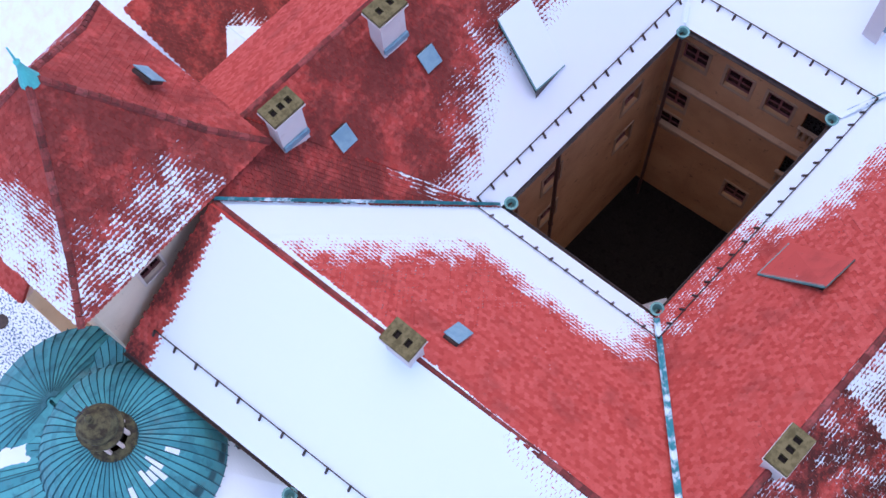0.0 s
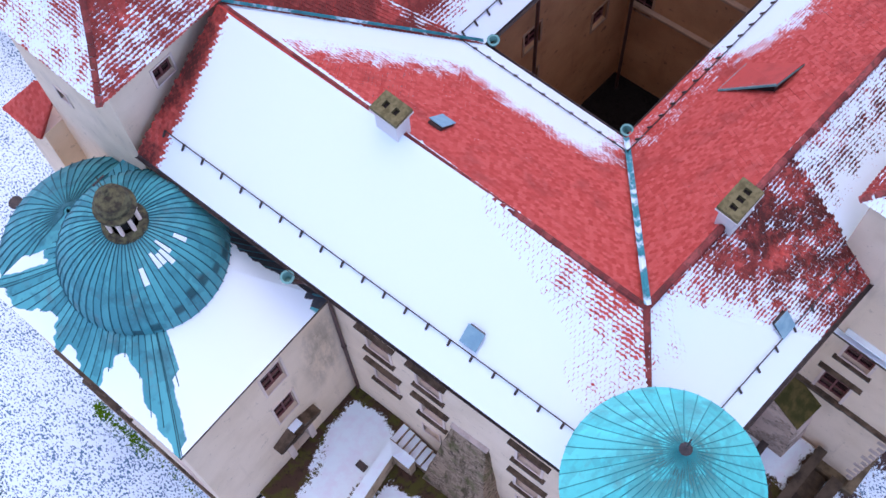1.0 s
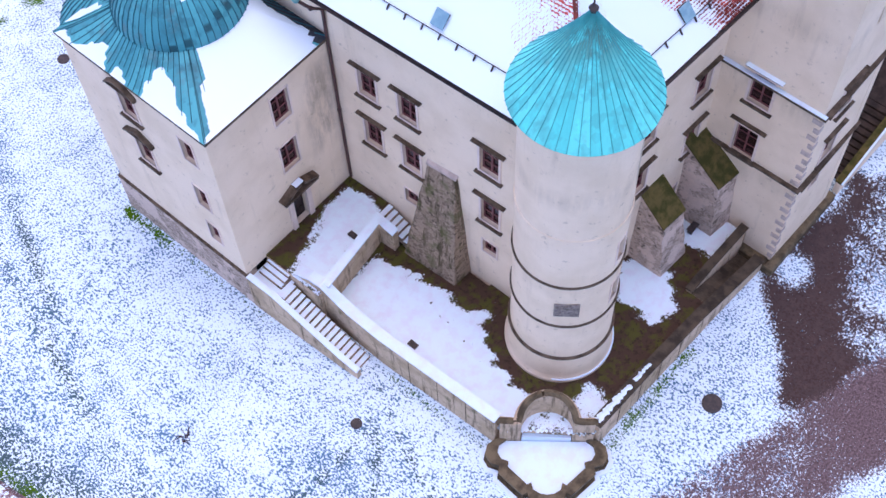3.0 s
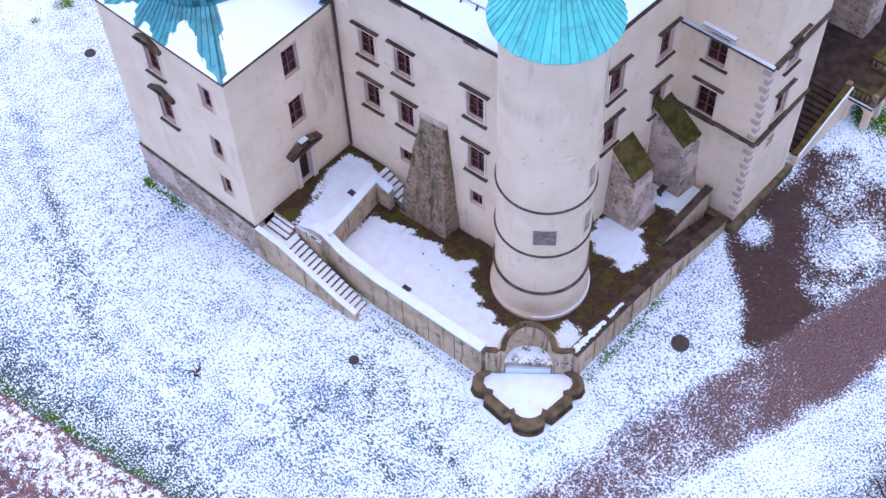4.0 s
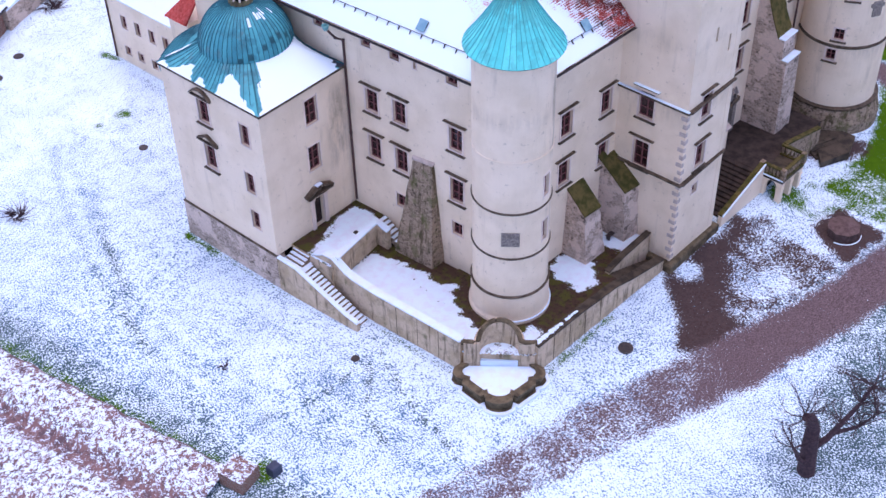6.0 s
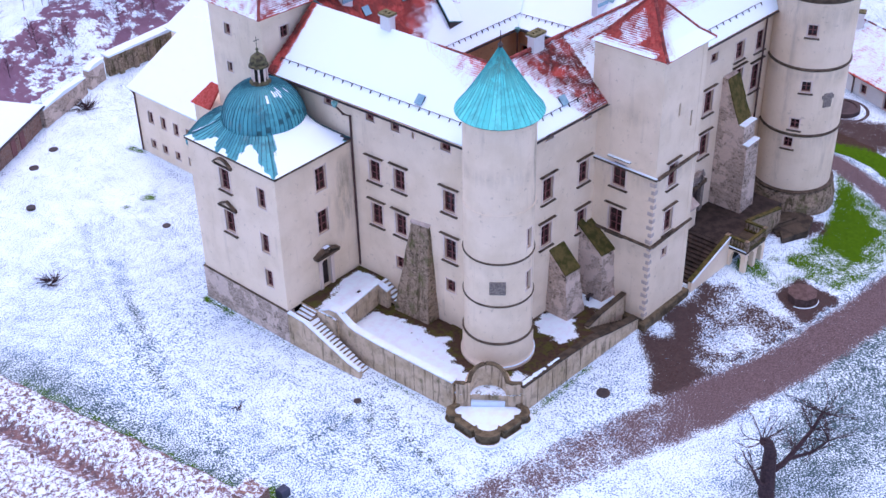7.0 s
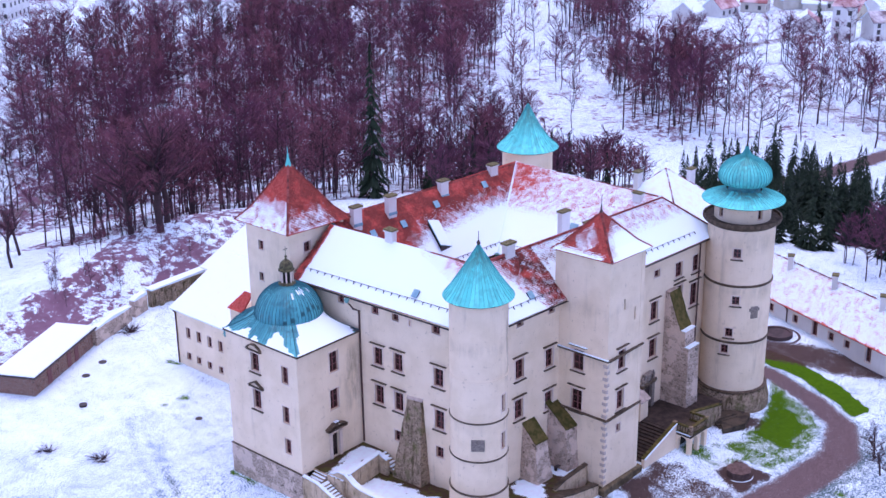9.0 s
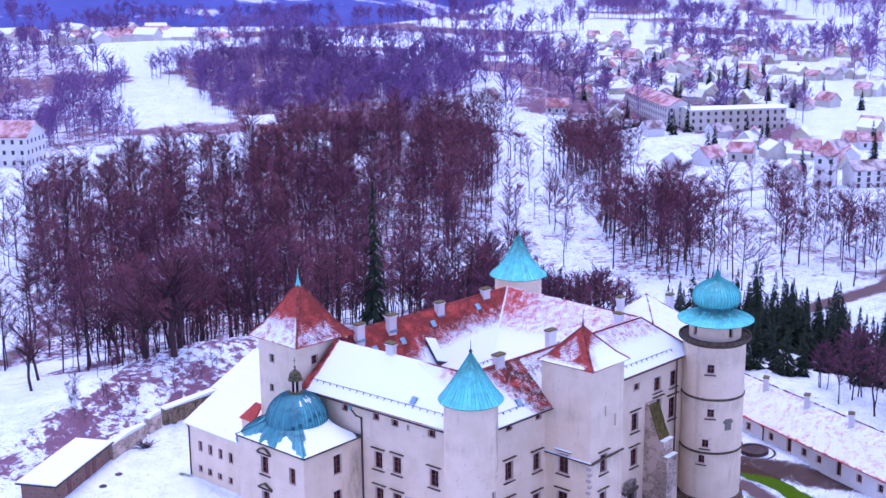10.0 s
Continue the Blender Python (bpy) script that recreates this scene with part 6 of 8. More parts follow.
floor_patch("lower_terrace", [(-3.9, 5.6), (-3.7, -6.9), (-0.8, -10.8), (9.3, -10.9), (9.3, -9.6), (14.4, -9.8), (14.4, -5.4), (2.7, -5.4), (2.4, 5.6)], 1.95, low_bare, "snowy terrace with trampled bare earth round the tower", 0.16)
floor_patch("upper_terrace", [(-4.5, 9.2), (-4.5, 5.2), (1.2, 6.1), (2.4, 6.1), (2.4, 9.2)], 3.45,
            lambda x, y: max(0.85 * smoothstep(-0.6, 0.8, beyond(HIGH_SNOW, x, y)), 0.46 * smoothstep(-0.9, -0.1, beyond(HIGH_SNOW, x, y)) * smoothstep(1.0, -1.5, x)), "snowy upper terrace before the chapel door", 0.16)
floor_patch("stair_landing", [(-5.9, 9.2), (-5.9, 7.1), (-4.45, 7.1), (-4.45, 9.2)], 2.75, lambda x, y: 0.25 * smoothstep(-5.0, -4.4, x), "snowy landing at the head of the stairs")

g = Geo()
g.prism([(-4.5, 9.2), (-4.5, 5.1), (1.2, 6.0), (2.4, 6.0), (2.4, 9.2)], -0.2, 3.41)
g.prism([(-5.9, 9.2), (-5.9, 7.12), (-4.5, 7.12), (-4.5, 9.2)], -0.2, 2.71)
tagged(part("terrace_fill", g, RETAIN), "rendered earth fill under the upper terrace", "terrace", "", "structure")
g = Geo()
g.prism([(-3.8, 5.3), (-3.55, -6.7), (-0.7, -10.6), (9.25, -10.85), (9.25, -9.75), (14.4, -9.9), (14.4, -5.5), (2.7, -5.5), (2.4, 5.5)], -0.6, 1.9)
tagged(part("terrace_fill", g, RETAIN), "rendered earth fill under the lower terrace", "terrace", "", "structure")


def coped(name, path, half, z0, label, coping=SNOWMAT, mat=None, cw=0.07, ct=0.12):
    w = thing(name, label, "wall", (path[0][0], path[0][1], z0), "", "structure")
    g = Geo()
    g.strip(path, half, z0, 0)
    part("masonry", g, mat or RETAIN, w)
    dense = []
    for a, b in zip(path, path[1:]):
        n = max(1, int(math.hypot(b[0] - a[0], b[1] - a[1]) / 0.6))
        for i in range(n):
            dense.append(tuple(a[j] + (b[j] - a[j]) * i / n for j in range(3)))
    dense.append(path[-1])
    top = Geo()
    top.strip([(x, y, z + ct) for x, y, z in dense], half + cw, 0, 0)
    n = len(dense)
    v = list(top.v)
    for i in range(n):
        for c in (0, 1):
            x, y, _ = v[i * 4 + c]
            v[i * 4 + c] = (x, y, dense[i][2] + 0.004)
    top.v = v
    part("coping", top, coping, w, "snow-covered stone coping" if coping is SNOWMAT else "stone coping")
    return w


coped("stair_wall", [(-6.0, 9.1, 3.25), (-5.95, 7.3, 3.15), (-5.75, 2.6, 1.25), (-5.68, 1.45, 0.95)], 0.16, -0.4, "low rendered wall beside the outer stairs, with a snowy coping", cw=0.01)
coped("parapet_wall", [(-4.12, 7.15, 3.5), (-4.08, 6.6, 3.72), (-4.05, 6.1, 4.02), (-4.0, 5.25, 4.06), (-3.95, 4.7, 3.66), (-3.92, 4.1, 3.25), (-3.95, 3.3, 3.1), (-4.0, 1.0, 3.1), (-3.65, -6.65, 2.98)], 0.24, -0.4, "rendered terrace parapet with a thick snowy coping")
coped("cross_wall", [(-4.0, 5.1, 4.02), (0.98, 5.75, 4.02), (1.05, 4.55, 3.62)], 0.2, 1.0, "rendered wall between two terrace levels, with a snowy coping")
coped("south_retaining_wall", [(-0.55, -10.6, 2.6), (4.0, -10.75, 2.5), (8.2, -10.95, 2.25), (10.0, -11.02, 1.75), (14.0, -11.25, 1.1)], 0.26, -0.9, "weathered rendered retaining wall along the south front", DARKSTONE)
g = Geo()
rw = random.Random(14)
rim = [[], []]
for i in range(41):
    x = -0.45 + 4.5 * i / 40
    w = (0.27 - 0.17 * i / 40) * rw.uniform(0.5, 1.1)
    c = -10.56 - 0.033 * (x + 0.4) + rw.uniform(-0.05, 0.05)
    for side, y in ((0, c - w), (1, c + w)):
        rim[side].append((x, y, 2.735 - 0.022 * (x + 0.55)))
n = 41
g.v = rim[0] + rim[1] + [(x, (y + y2) / 2, z + 0.07) for (x, y, z), (_, y2, _) in zip(*rim)]
for i in range(n - 1):
    if 24 < i < 28:
        continue
    g.f += [(i, i + 1, 2 * n + i + 1, 2 * n + i), (2 * n + i, 2 * n + i + 1, n + i + 1, n + i)]
solid("snow_on_wall", g, SNOWMAT, "ragged snow lying on the retaining wall", "snow", "stuff")
coped("inner_ramp_wall", [(9.2, -9.62, 2.1), (11.0, -9.68, 2.5), (14.25, -9.78, 2.7)], 0.18, -0.6, "low wall beside the ramp, mossy stone", DARKSTONE)


def steps(name, origin, run, rise, width_dir, width, n, tread, label, mat=None):
    """A flight of single stone steps, each with its own snow."""
    st = thing(name, label, "stairs", origin)
    r = Vector((*run, 0)).normalized()
    w = Vector((*width_dir, 0)).normalized()
    block = Geo()
    block.box(-0.02, tread + 0.02, 0, width, -0.5, -0.012, bevel=0.015)
    cover = Geo()
    cover.box(0.03, tread - 0.015, 0.03, width - 0.03, -0.01, 0.03, bevel=0.015)
    bm, cm = block.mesh("step", mat or MOSSY), cover.mesh("step_snow", SNOWMAT)
    for i in range(n):
        p = Vector(origin) + r * (tread * i) + Vector((0, 0, rise * (i + 1)))
        m = Matrix(((r.x, w.x, 0, p.x), (r.y, w.y, 0, p.y), (0, 0, 1, p.z), (0, 0, 0, 1)))
        s = link("step", bm, st, m)
        if mat is None:
            link("step_snow", cm, s, m)
    return st


steps("outer_stairs", (-5.45, 1.45, 0.0), (-0.04, 1), 0.162, (1, 0.04), 1.05, 17, 0.334, "snow-dusted stone steps between two low walls")
steps("terrace_steps", (-5.3, 7.35, 2.75), (1, 0), 0.165, (0, 1), 1.7, 4, 0.32, "short snowy steps up to the chapel terrace")
steps("side_steps", (1.35, 3.3, 1.95), (0, 1), 0.19, (1, 0), 1.0, 8, 0.36, "narrow snowy steps beside the castle wall")
steps("ramp_steps", (14.0, -9.9, 0.1), (-1, 0.02), 0.165, (0, -1), 1.0, 11, 0.43, "dark stone steps along the retaining wall", mat=DARKSTONE)

for x, y, z, w, l in ((-0.5, 6.35, 3.47, 0.35, 0.55), (-2.92, -0.13, 1.97, 0.35, 0.55)):
    g = Geo()
    g.box(x - w / 2, x + w / 2, y - l / 2, y + l / 2, z, z + 0.06, bevel=0.01)
    solid("drain_cover", g, IRON, "small dark drain cover in the snow", "drain cover", group="drain covers")
b = thing("bench", "dark wooden bench on the snowy terrace", "bench", (12.6, -7.5, 1.95))
g = Geo()
g.box(12.2, 13.5, -7.7, -7.3, 2.33, 2.39, bevel=0.01)
part("seat", g, IRON, b)
for x in (12.3, 13.3):
    g = Geo()
    g.box(x, x + 0.08, -7.65, -7.35, 1.95, 2.33)
    part("leg", g, IRON, b)


def wall_joints(a, b, n, z0, za, zb, out):
    """Thin dark raised strips, in place of recessed upright joints, on a rendered wall from a to b."""
    m0 = Vector(a)
    d = Vector(b) - m0
    nrm = Vector((d.y, -d.x)).normalized() * out
    for i in range(1, n):
        f = i / n
        p = m0 + d * f + nrm
        w = thing("wall_joint", "dark strip standing in for a recessed joint in the rendered terrace wall", "joint", (p.x, p.y, z0), "wall joints", "structure")
        g = Geo()
        ang = math.atan2(d.y, d.x)
        g.box(-0.016 - 0.012 * (i % 2), 0.016, -0.012, 0.012, z0, za + (zb - za) * f - 0.02, Matrix.Translation((p.x, p.y, 0)) @ Matrix.Rotation(ang, 4, 'Z'))
        part("stained_gap", g, WETSTONE, w)


wall_joints((-4.0, 1.0), (-3.65, -6.65), 4, -0.2, 3.08, 2.96, 0.245)
wall_joints((-0.55, -10.6), (8.2, -10.95), 5, -0.7, 2.58, 2.22, 0.265)

# buttresses
def buttress(base, top, zb, zt, mat, label, capmat=None, hipped=None):
    """A tapering pier; base and top are four corners each, counter-clockwise."""
    t = thing("buttress", label, "buttress", (base[0][0], base[0][1], zb), "buttresses")
    g = Geo()
    zt = zt if isinstance(zt, (list, tuple)) else [zt] * 4
    n = 7
    for i in range(n + 1):
        f = i / n
        wob = 0.03 * math.sin(i * 2.3)
        for (a, b, z) in zip(base, top, zt):
            g.v.append((a[0] + (b[0] - a[0]) * f + wob, a[1] + (b[1] - a[1]) * f - wob, zb + (z - zb) * f))
    for i in range(n):
        for j in range(4):
            k = (j + 1) % 4
            g.f.append((i * 4 + j, i * 4 + k, i * 4 + 4 + k, i * 4 + 4 + j))
    g.f.append(tuple(n * 4 + j for j in range(4)))
    part("masonry", g, mat, t)
    if capmat:
        g = Geo()
        c = Vector((sum(p[0] for p in top) / 4, sum(p[1] for p in top) / 4))
        out = [(c.x + (p[0] - c.x) * 1.12, c.y + (p[1] - c.y) * 1.08, z) for p, z in zip(top, zt)]
        g.v = [(x, y, z + 0.01) for x, y, z in out] + [(x, y, z + 0.16) for x, y, z in out]
        g.f = [(3, 2, 1, 0), (4, 5, 6, 7)] + [(i, (i + 1) % 4, 4 + (i + 1) % 4, 4 + i) for i in range(4)]
        part("cap", g, capmat, t, "mossy sloping cap" if capmat is MOSS else "pale stone slab on top")
    return t


buttress([(1.1, 4.1), (1.25, 0.5), (2.75, 0.4), (2.65, 4.2)], [(2.35, 3.0), (2.4, 1.2), (2.75, 1.15), (2.7, 3.05)], 1.8, [10.3, 10.5, 10.8, 10.6], MOSSY, "tapering stone buttress against the west wall", QUOIN)
buttress([(8.95, -7.9), (11.15, -8.05), (11.15, -5.5), (8.95, -5.4)], [(9.3, -7.3), (10.9, -7.45), (10.9, -5.7), (9.3, -5.6)], 1.8, [6.0, 6.0, 7.9, 7.9], RUBBLE, "stone buttress with a mossy sloping cap", MOSS)
buttress([(12.9, -8.5), (14.5, -8.7), (14.5, -5.7), (12.9, -5.6)], [(13.0, -8.15), (14.5, -8.35), (14.5, -5.75), (13.0, -5.7)], 1.8, [6.4, 6.4, 8.6, 8.6], RUBBLE, "stone buttress with a mossy cap in the corner", MOSS)
big = thing("buttress", "huge stone buttress with a mossy slope and snowy ledges", "buttress", (33, -9, -0.5), "buttresses")
PROF = [(-6.8, -0.6), (-10.35, -0.6), (-10.25, 4.0), (-10.15, 8.85), (-9.65, 8.95), (-9.6, 10.65), (-9.1, 10.75), (-8.35, 12.4), (-7.5, 14.7), (-6.8, 14.9)]
g = Geo()
for k in range(5):
    f = k / 4
    for i, (y, z) in enumerate(PROF):
        x0, x1 = 32.05 + 0.15 * max(0, z) / 16, 34.35 - 0.4 * max(0, z) / 16
        g.v.append((x0 + (x1 - x0) * f, y + 0.05 * math.sin(k * 2.1 + i), z + 0.05 * math.sin(k * 1.3 + 2 * i)))
m_ = len(PROF)
for k in range(4):
    for i in range(m_):
        j = (i + 1) % m_
        g.f.append((k * m_ + i, (k + 1) * m_ + i, (k + 1) * m_ + j, k * m_ + j))
g.f += [tuple(reversed(range(m_))), tuple(4 * m_ + i for i in range(m_))]
part("masonry", g, RUBBLE, big)
g = Geo()
for (y0, z0), (y1, z1) in zip(PROF[6:8], PROF[7:9]):
    g.quad(*[(x, y - 0.04, z + 0.09) for x, y, z in ((32.1, y0, z0), (34.2, y0, z0), (34.1, y1, z1), (32.1, y1, z1))])
    g.quad(*[(x, y - 0.04, z + 0.09 - d) for x, y, z, d in ((32.1, y1, z1, 0), (32.1, y1, z1, 0.2), (32.1, y0, z0, 0.2), (32.1, y0, z0, 0))])
part("cap", g, MOSS, big, "mossy sloping cap")
for (y, z) in ((-9.95, 8.95), (-9.4, 10.74)):
    g = Geo()
    g.box(32.1, 34.2, y - 0.33, y + 0.3, z, z + 0.1, bevel=0.04)
    part("ledge", g, SNOWMAT, big, "snowy ledge")

# ---- exedra with basin at the terrace corner ----
ex_m = Matrix(((0.63, 0.777, 0, -2.25), (-0.777, 0.63, 0, -8.8), (0, 0, 1, 0), (0, 0, 0, 1)))
ex = thing("exedra", "rendered niche wall with a curved coping at the terrace corner", "niche wall", (-2.25, -8.8, 0))
g = Geo()


def niche_top(x):
    return 2.85 + 1.35 * max(0.0, 1 - (abs(x) / 1.75) ** 2) ** 0.5 if abs(x) < 1.75 else 2.85 + 0.12 * smoothstep(1.9, 2.5, abs(x))


line = []
for i in range(29):
    a = math.pi * i / 28
    line.append((-1.35 * math.cos(a), 1.15 * math.sin(a)))
line = [(-2.45, 0.0), (-1.75, 0.0)] + [(x, y + 0.0) for x, y in line] + [(1.75, 0.0), (2.45, 0.0)]
thick = 0.42
m_ = len(line)
for i, (x, y) in enumerate(line):
    (xa, ya), (xb, yb) = line[max(i - 1, 0)], line[min(i + 1, m_ - 1)]
    d = Vector((xb - xa, yb - ya)).normalized()
    nx_, ny_ = -d.y * thick, d.x * thick
    z = 2.75 + 1.1 * (1 - (x / 1.4) ** 2) ** 0.5 if abs(x) <= 1.36 else niche_top(x)
    for p in ((x, y, -0.3), (x, y, z), (x + nx_, y + ny_, z), (x + nx_, y + ny_, -0.3)):
        g.v.append(tuple(ex_m @ Vector(p)))
for i in range(m_ - 1):
    for c in range(3):
        g.f.append((i * 4 + c, i * 4 + c + 1, i * 4 + c + 5, i * 4 + c + 4))
g.f += [(0, 3, 2, 1), (m_ * 4 - 4, m_ * 4 - 3, m_ * 4 - 2, m_ * 4 - 1)]
part("niche", g, RETAIN, ex)
g = Geo()
cp = [ex_m @ Vector((x * 1.06, y + 0.2, (2.79 + 1.1 * max(0, 1 - (x / 1.4) ** 2) ** 0.5) if abs(x) < 1.4 else 2.88)) for x, y in line]
g.tube(cp, 0.2, 6)
part("coping", g, WETSTONE, ex, "dark weathered curved coping")
g = Geo()
g.prism([(1.3 * math.cos(a), 1.1 * math.sin(a)) for a in [math.pi * i / 16 for i in range(17)]], -0.2, 1.25)
part("niche_floor", g, SNOWMAT, ex, "snow in the niche", m=ex_m)

ba = thing("basin", "mossy lobed stone fountain basin filled with snow", "fountain basin", (-3.6, -9.9, 0))
outline = [(-2.5, 0.0), (-2.95, -0.35), (-3.05, -0.85), (-2.8, -1.3), (-2.35, -1.45), (-2.4, -1.8), (-1.2, -2.95), (-0.95, -2.8), (-0.85, -3.25), (-0.45, -3.5), (0.0, -3.58), (0.45, -3.5), (0.85, -3.25), (0.95, -2.8), (1.2, -2.95), (2.4, -1.8), (2.35, -1.45), (2.8, -1.3), (3.05, -0.85), (2.95, -0.35), (2.5, 0.0)]
g = Geo()
for lvl, (sc, z0, z1) in enumerate(((1.1, -0.3, 0.3), (1.0, 0.3, 0.85), (1.05, 0.85, 1.05))):
    o = [(x * sc, y * sc) for x, y in outline]
    i_ = [(x * 0.84, y * 0.84 - 0.05) for x, y in outline]
    n = len(o)
    k = len(g.v)
    g.v.extend([tuple(ex_m @ Vector((x, y, z))) for z in (z0, z1) for x, y in o] + [tuple(ex_m @ Vector((x, y, z))) for z in (z0, z1) for x, y in i_])
    for i in range(n - 1):
        g.f.extend([(k + i, k + i + 1, k + n + i + 1, k + n + i), (k + n + i, k + n + i + 1, k + 3 * n + i + 1, k + 3 * n + i), (k + 2 * n + i + 1, k + 2 * n + i, k + 3 * n + i, k + 3 * n + i + 1)])
part("rim", g, WETSTONE, ba)
g = Geo()
g.prism([(x * 0.86, y * 0.86 - 0.04) for x, y in outline], 0.2, 0.8)
part("snow_fill", g, SNOWMAT, ba, "snow lying in the basin", m=ex_m)
g = Geo()
o = [(x * 1.12, y * 1.12) for x, y in outline]
g.strip([tuple((ex_m @ Vector((x, y, 0)))[:2]) + (0.34,) for x, y in o], 0.12, 0.0, 0)
part("snow_ledge", g, SNOWMAT, ba)

# ---- entrance stairs and balcony on the south front ----
en = thing("entrance_terrace", "stone entrance terrace with balustrade, arches and stairs", "terrace", (28, -12, -1))
TZ = 2.0
BX0, BX1, BY0, BY1 = 26.95, 30.2, -14.0, -12.0
g = Geo()
g.prism([(BX0, BY0), (BX1, BY0 - 0.1), (BX1, BY1), (BX0, BY1)], TZ - 0.32, TZ)
part("balcony_slab", g, DARKSTONE, en)
g = Geo()
g.prism([(BX0, BY1 + 0.004), (36.2, BY1 - 0.3), (36.2, -7.0), (BX0, -6.7)], -1.0, TZ - 0.004)
part("landing", g, WETPAVE, en, "dark wet stone landing before the portal")
for x, y in ((BX0 + 0.03, BY0 + 0.03), (28.4, BY0 - 0.02), (29.72, BY0 - 0.06), (BX0 + 0.03, -12.5)):
    g = Geo()
    g.box(x, x + 0.45, y, y + 0.45, -1.2, TZ - 0.32, bevel=0.03)
    g.box(x - 0.05, x + 0.5, y - 0.05, y + 0.5, 0.95, 1.08, bevel=0.02)
    part("pier", g, PLASTER, en)


def arch_panel(a, b, thick):
    """A wall panel with a round arch, from a to b."""
    a, b = Vector(a), Vector(b)
    d = b - a
    l = d.length
    d.normalize()
    o = Vector((-d.y, d.x)) * thick
    g = Geo()
    at = lambda u, z, k: (a.x + d.x * u + o.x * k, a.y + d.y * u + o.y * k, z)
    r = l / 2
    n = 10
    for i in range(n):
        t0, t1 = math.pi * i / n, math.pi * (i + 1) / n
        u0, z0, u1, z1 = r - r * math.cos(t0), 1.0 + 0.6 * math.sin(t0), r - r * math.cos(t1), 1.0 + 0.6 * math.sin(t1)
        for k in (0, 1):
            g.quad(at(u0, z0, k), at(u1, z1, k), at(u1, TZ - 0.32, k), at(u0, TZ - 0.32, k))
        g.quad(at(u0, z0, 0), at(u0, z0, 1), at(u1, z1, 1), at(u1, z1, 0))
    part("arch", g, PLASTER, en)


arch_panel((27.43, BY0 + 0.03), (28.4, BY0 + 0.0), 0.42)
arch_panel((28.85, BY0 - 0.01), (29.72, BY0 - 0.04), 0.42)
arch_panel((BX0 + 0.05, -12.5), (BX0 + 0.05, BY0 + 0.48), 0.40)
# Black panel behind the arches paints the shade under the balcony.
g = Geo()
g.box(27.5, 30.0, -12.25, -12.05, -1, TZ - 0.33)
part("back_wall", g, DARK, en)
rail = [(BX0 + 0.1, BY1), (BX0 + 0.1, BY0 + 0.1), (BX1 - 0.1, BY0 + 0.0), (BX1 - 0.1, BY1)]
g = Geo()
g.strip([(x, y, TZ + 1.0) for x, y in rail], 0.14, TZ + 0.84, 0)
part("handrail", g, MOSS, en, "mossy stone handrail")
g = Geo()
g.strip([(x, y, TZ + 0.15) for x, y in rail], 0.15, TZ + 0.0, 0)
part("rail_base", g, MOSS, en)
bal = Geo()
bal.lathe([(0.05, 0.15), (0.09, 0.18), (0.055, 0.28), (0.11, 0.48), (0.06, 0.72), (0.09, 0.8), (0.09, 0.84)], 8)
BALUSTER = bal.mesh("baluster", MOSSY, True)
for (ax, ay), (bx, by) in zip(rail, rail[1:]):
    n = int(math.hypot(bx - ax, by - ay) / 0.30)
    for i in range(n):
        f = (i + 0.5) / n
        link("baluster", BALUSTER, en, Matrix.Translation((ax + (bx - ax) * f, ay + (by - ay) * f, TZ)))
for x, y in rail[1:3] + [rail[0]]:
    g = Geo()
    g.box(x - 0.19, x + 0.19, y - 0.19, y + 0.19, TZ, TZ + 1.06, bevel=0.03)
    part("newel", g, MOSSY, en)
g = Geo()
g.strip([(BX0 - 0.06, BY1 - 0.1, TZ + 0.09), (BX0 - 0.06, BY0 - 0.04, TZ + 0.09)], 0.07, TZ - 0.02, 0)
part("snow_cap", g, SNOWMAT, en)


def sloped_wall(a, b, half, drop, z0, mat, name, label=""):
    """A wall whose top slopes from a to b; its foot lies at z0, or a drop below the top."""
    g = Geo()
    g.strip([a, b], half, 0.0, 0)
    low = {True: a[2], False: b[2]}
    g.v = [(x, y, z) if i % 4 > 1 else (x, y, z0 if drop is None else low[i < 4] - drop) for i, (x, y, z) in enumerate(g.v)]
    part(name, g, mat, en, label)


S_LO, S_HI = (21.2, -11.95, 1.0), (27.0, -12.1, 2.9)
sloped_wall(S_LO, S_HI, 0.17, None, -1.0, PLASTER, "stair_parapet")
up = lambda p, dy, dz: (p[0], p[1] + dy, p[2] + dz)
sloped_wall(up(S_LO, 0.03, 0.16), up(S_HI, 0.03, 0.16), 0.20, 0.155, 0, MOSS, "handrail", "mossy stone handrail")
sloped_wall(up(S_LO, -0.24, 0.10), up(S_HI, -0.24, 0.10), 0.06, 0.09, 0, SNOWMAT, "snow_cap")
E_HI, E_LO = (30.3, -12.15, 2.85), (35.4, -12.6, 1.9)
sloped_wall(E_HI, E_LO, 0.17, None, -1.0, MOSSY, "stair_parapet")
sloped_wall(up(E_HI, 0, 0.16), up(E_LO, 0, 0.16), 0.2, 0.155, 0, MOSS, "handrail", "mossy stone handrail")
g = Geo()
g.prism([(33.4, -14.2), (36.2, -15.3), (38.6, -14.6), (38.3, -9.0), (36.2, -9.0), (35.4, -12.6)], -1.0, 0.2)
part("forecourt", g, DARKSTONE, en, "raised stone forecourt")
steps("entrance_stairs", (21.3, -11.75, -0.35), (1, -0.01), 0.167, (0.01, 1), 4.6, 14, 0.40, "broad dark wet stone steps up to the entrance", mat=WETPAVE)
steps("forecourt_steps", (33.6, -14.5, -0.75), (0.36, 0.93), 0.17, (0.93, -0.36), 3.0, 7, 0.36, "dark wet stone steps beside the onion tower", mat=DARKSTONE)
pt = thing("entrance_portal", "ornate weathered stone portal of the castle entrance", "portal", (29.2, -6.9, 2.0))
g = Geo()
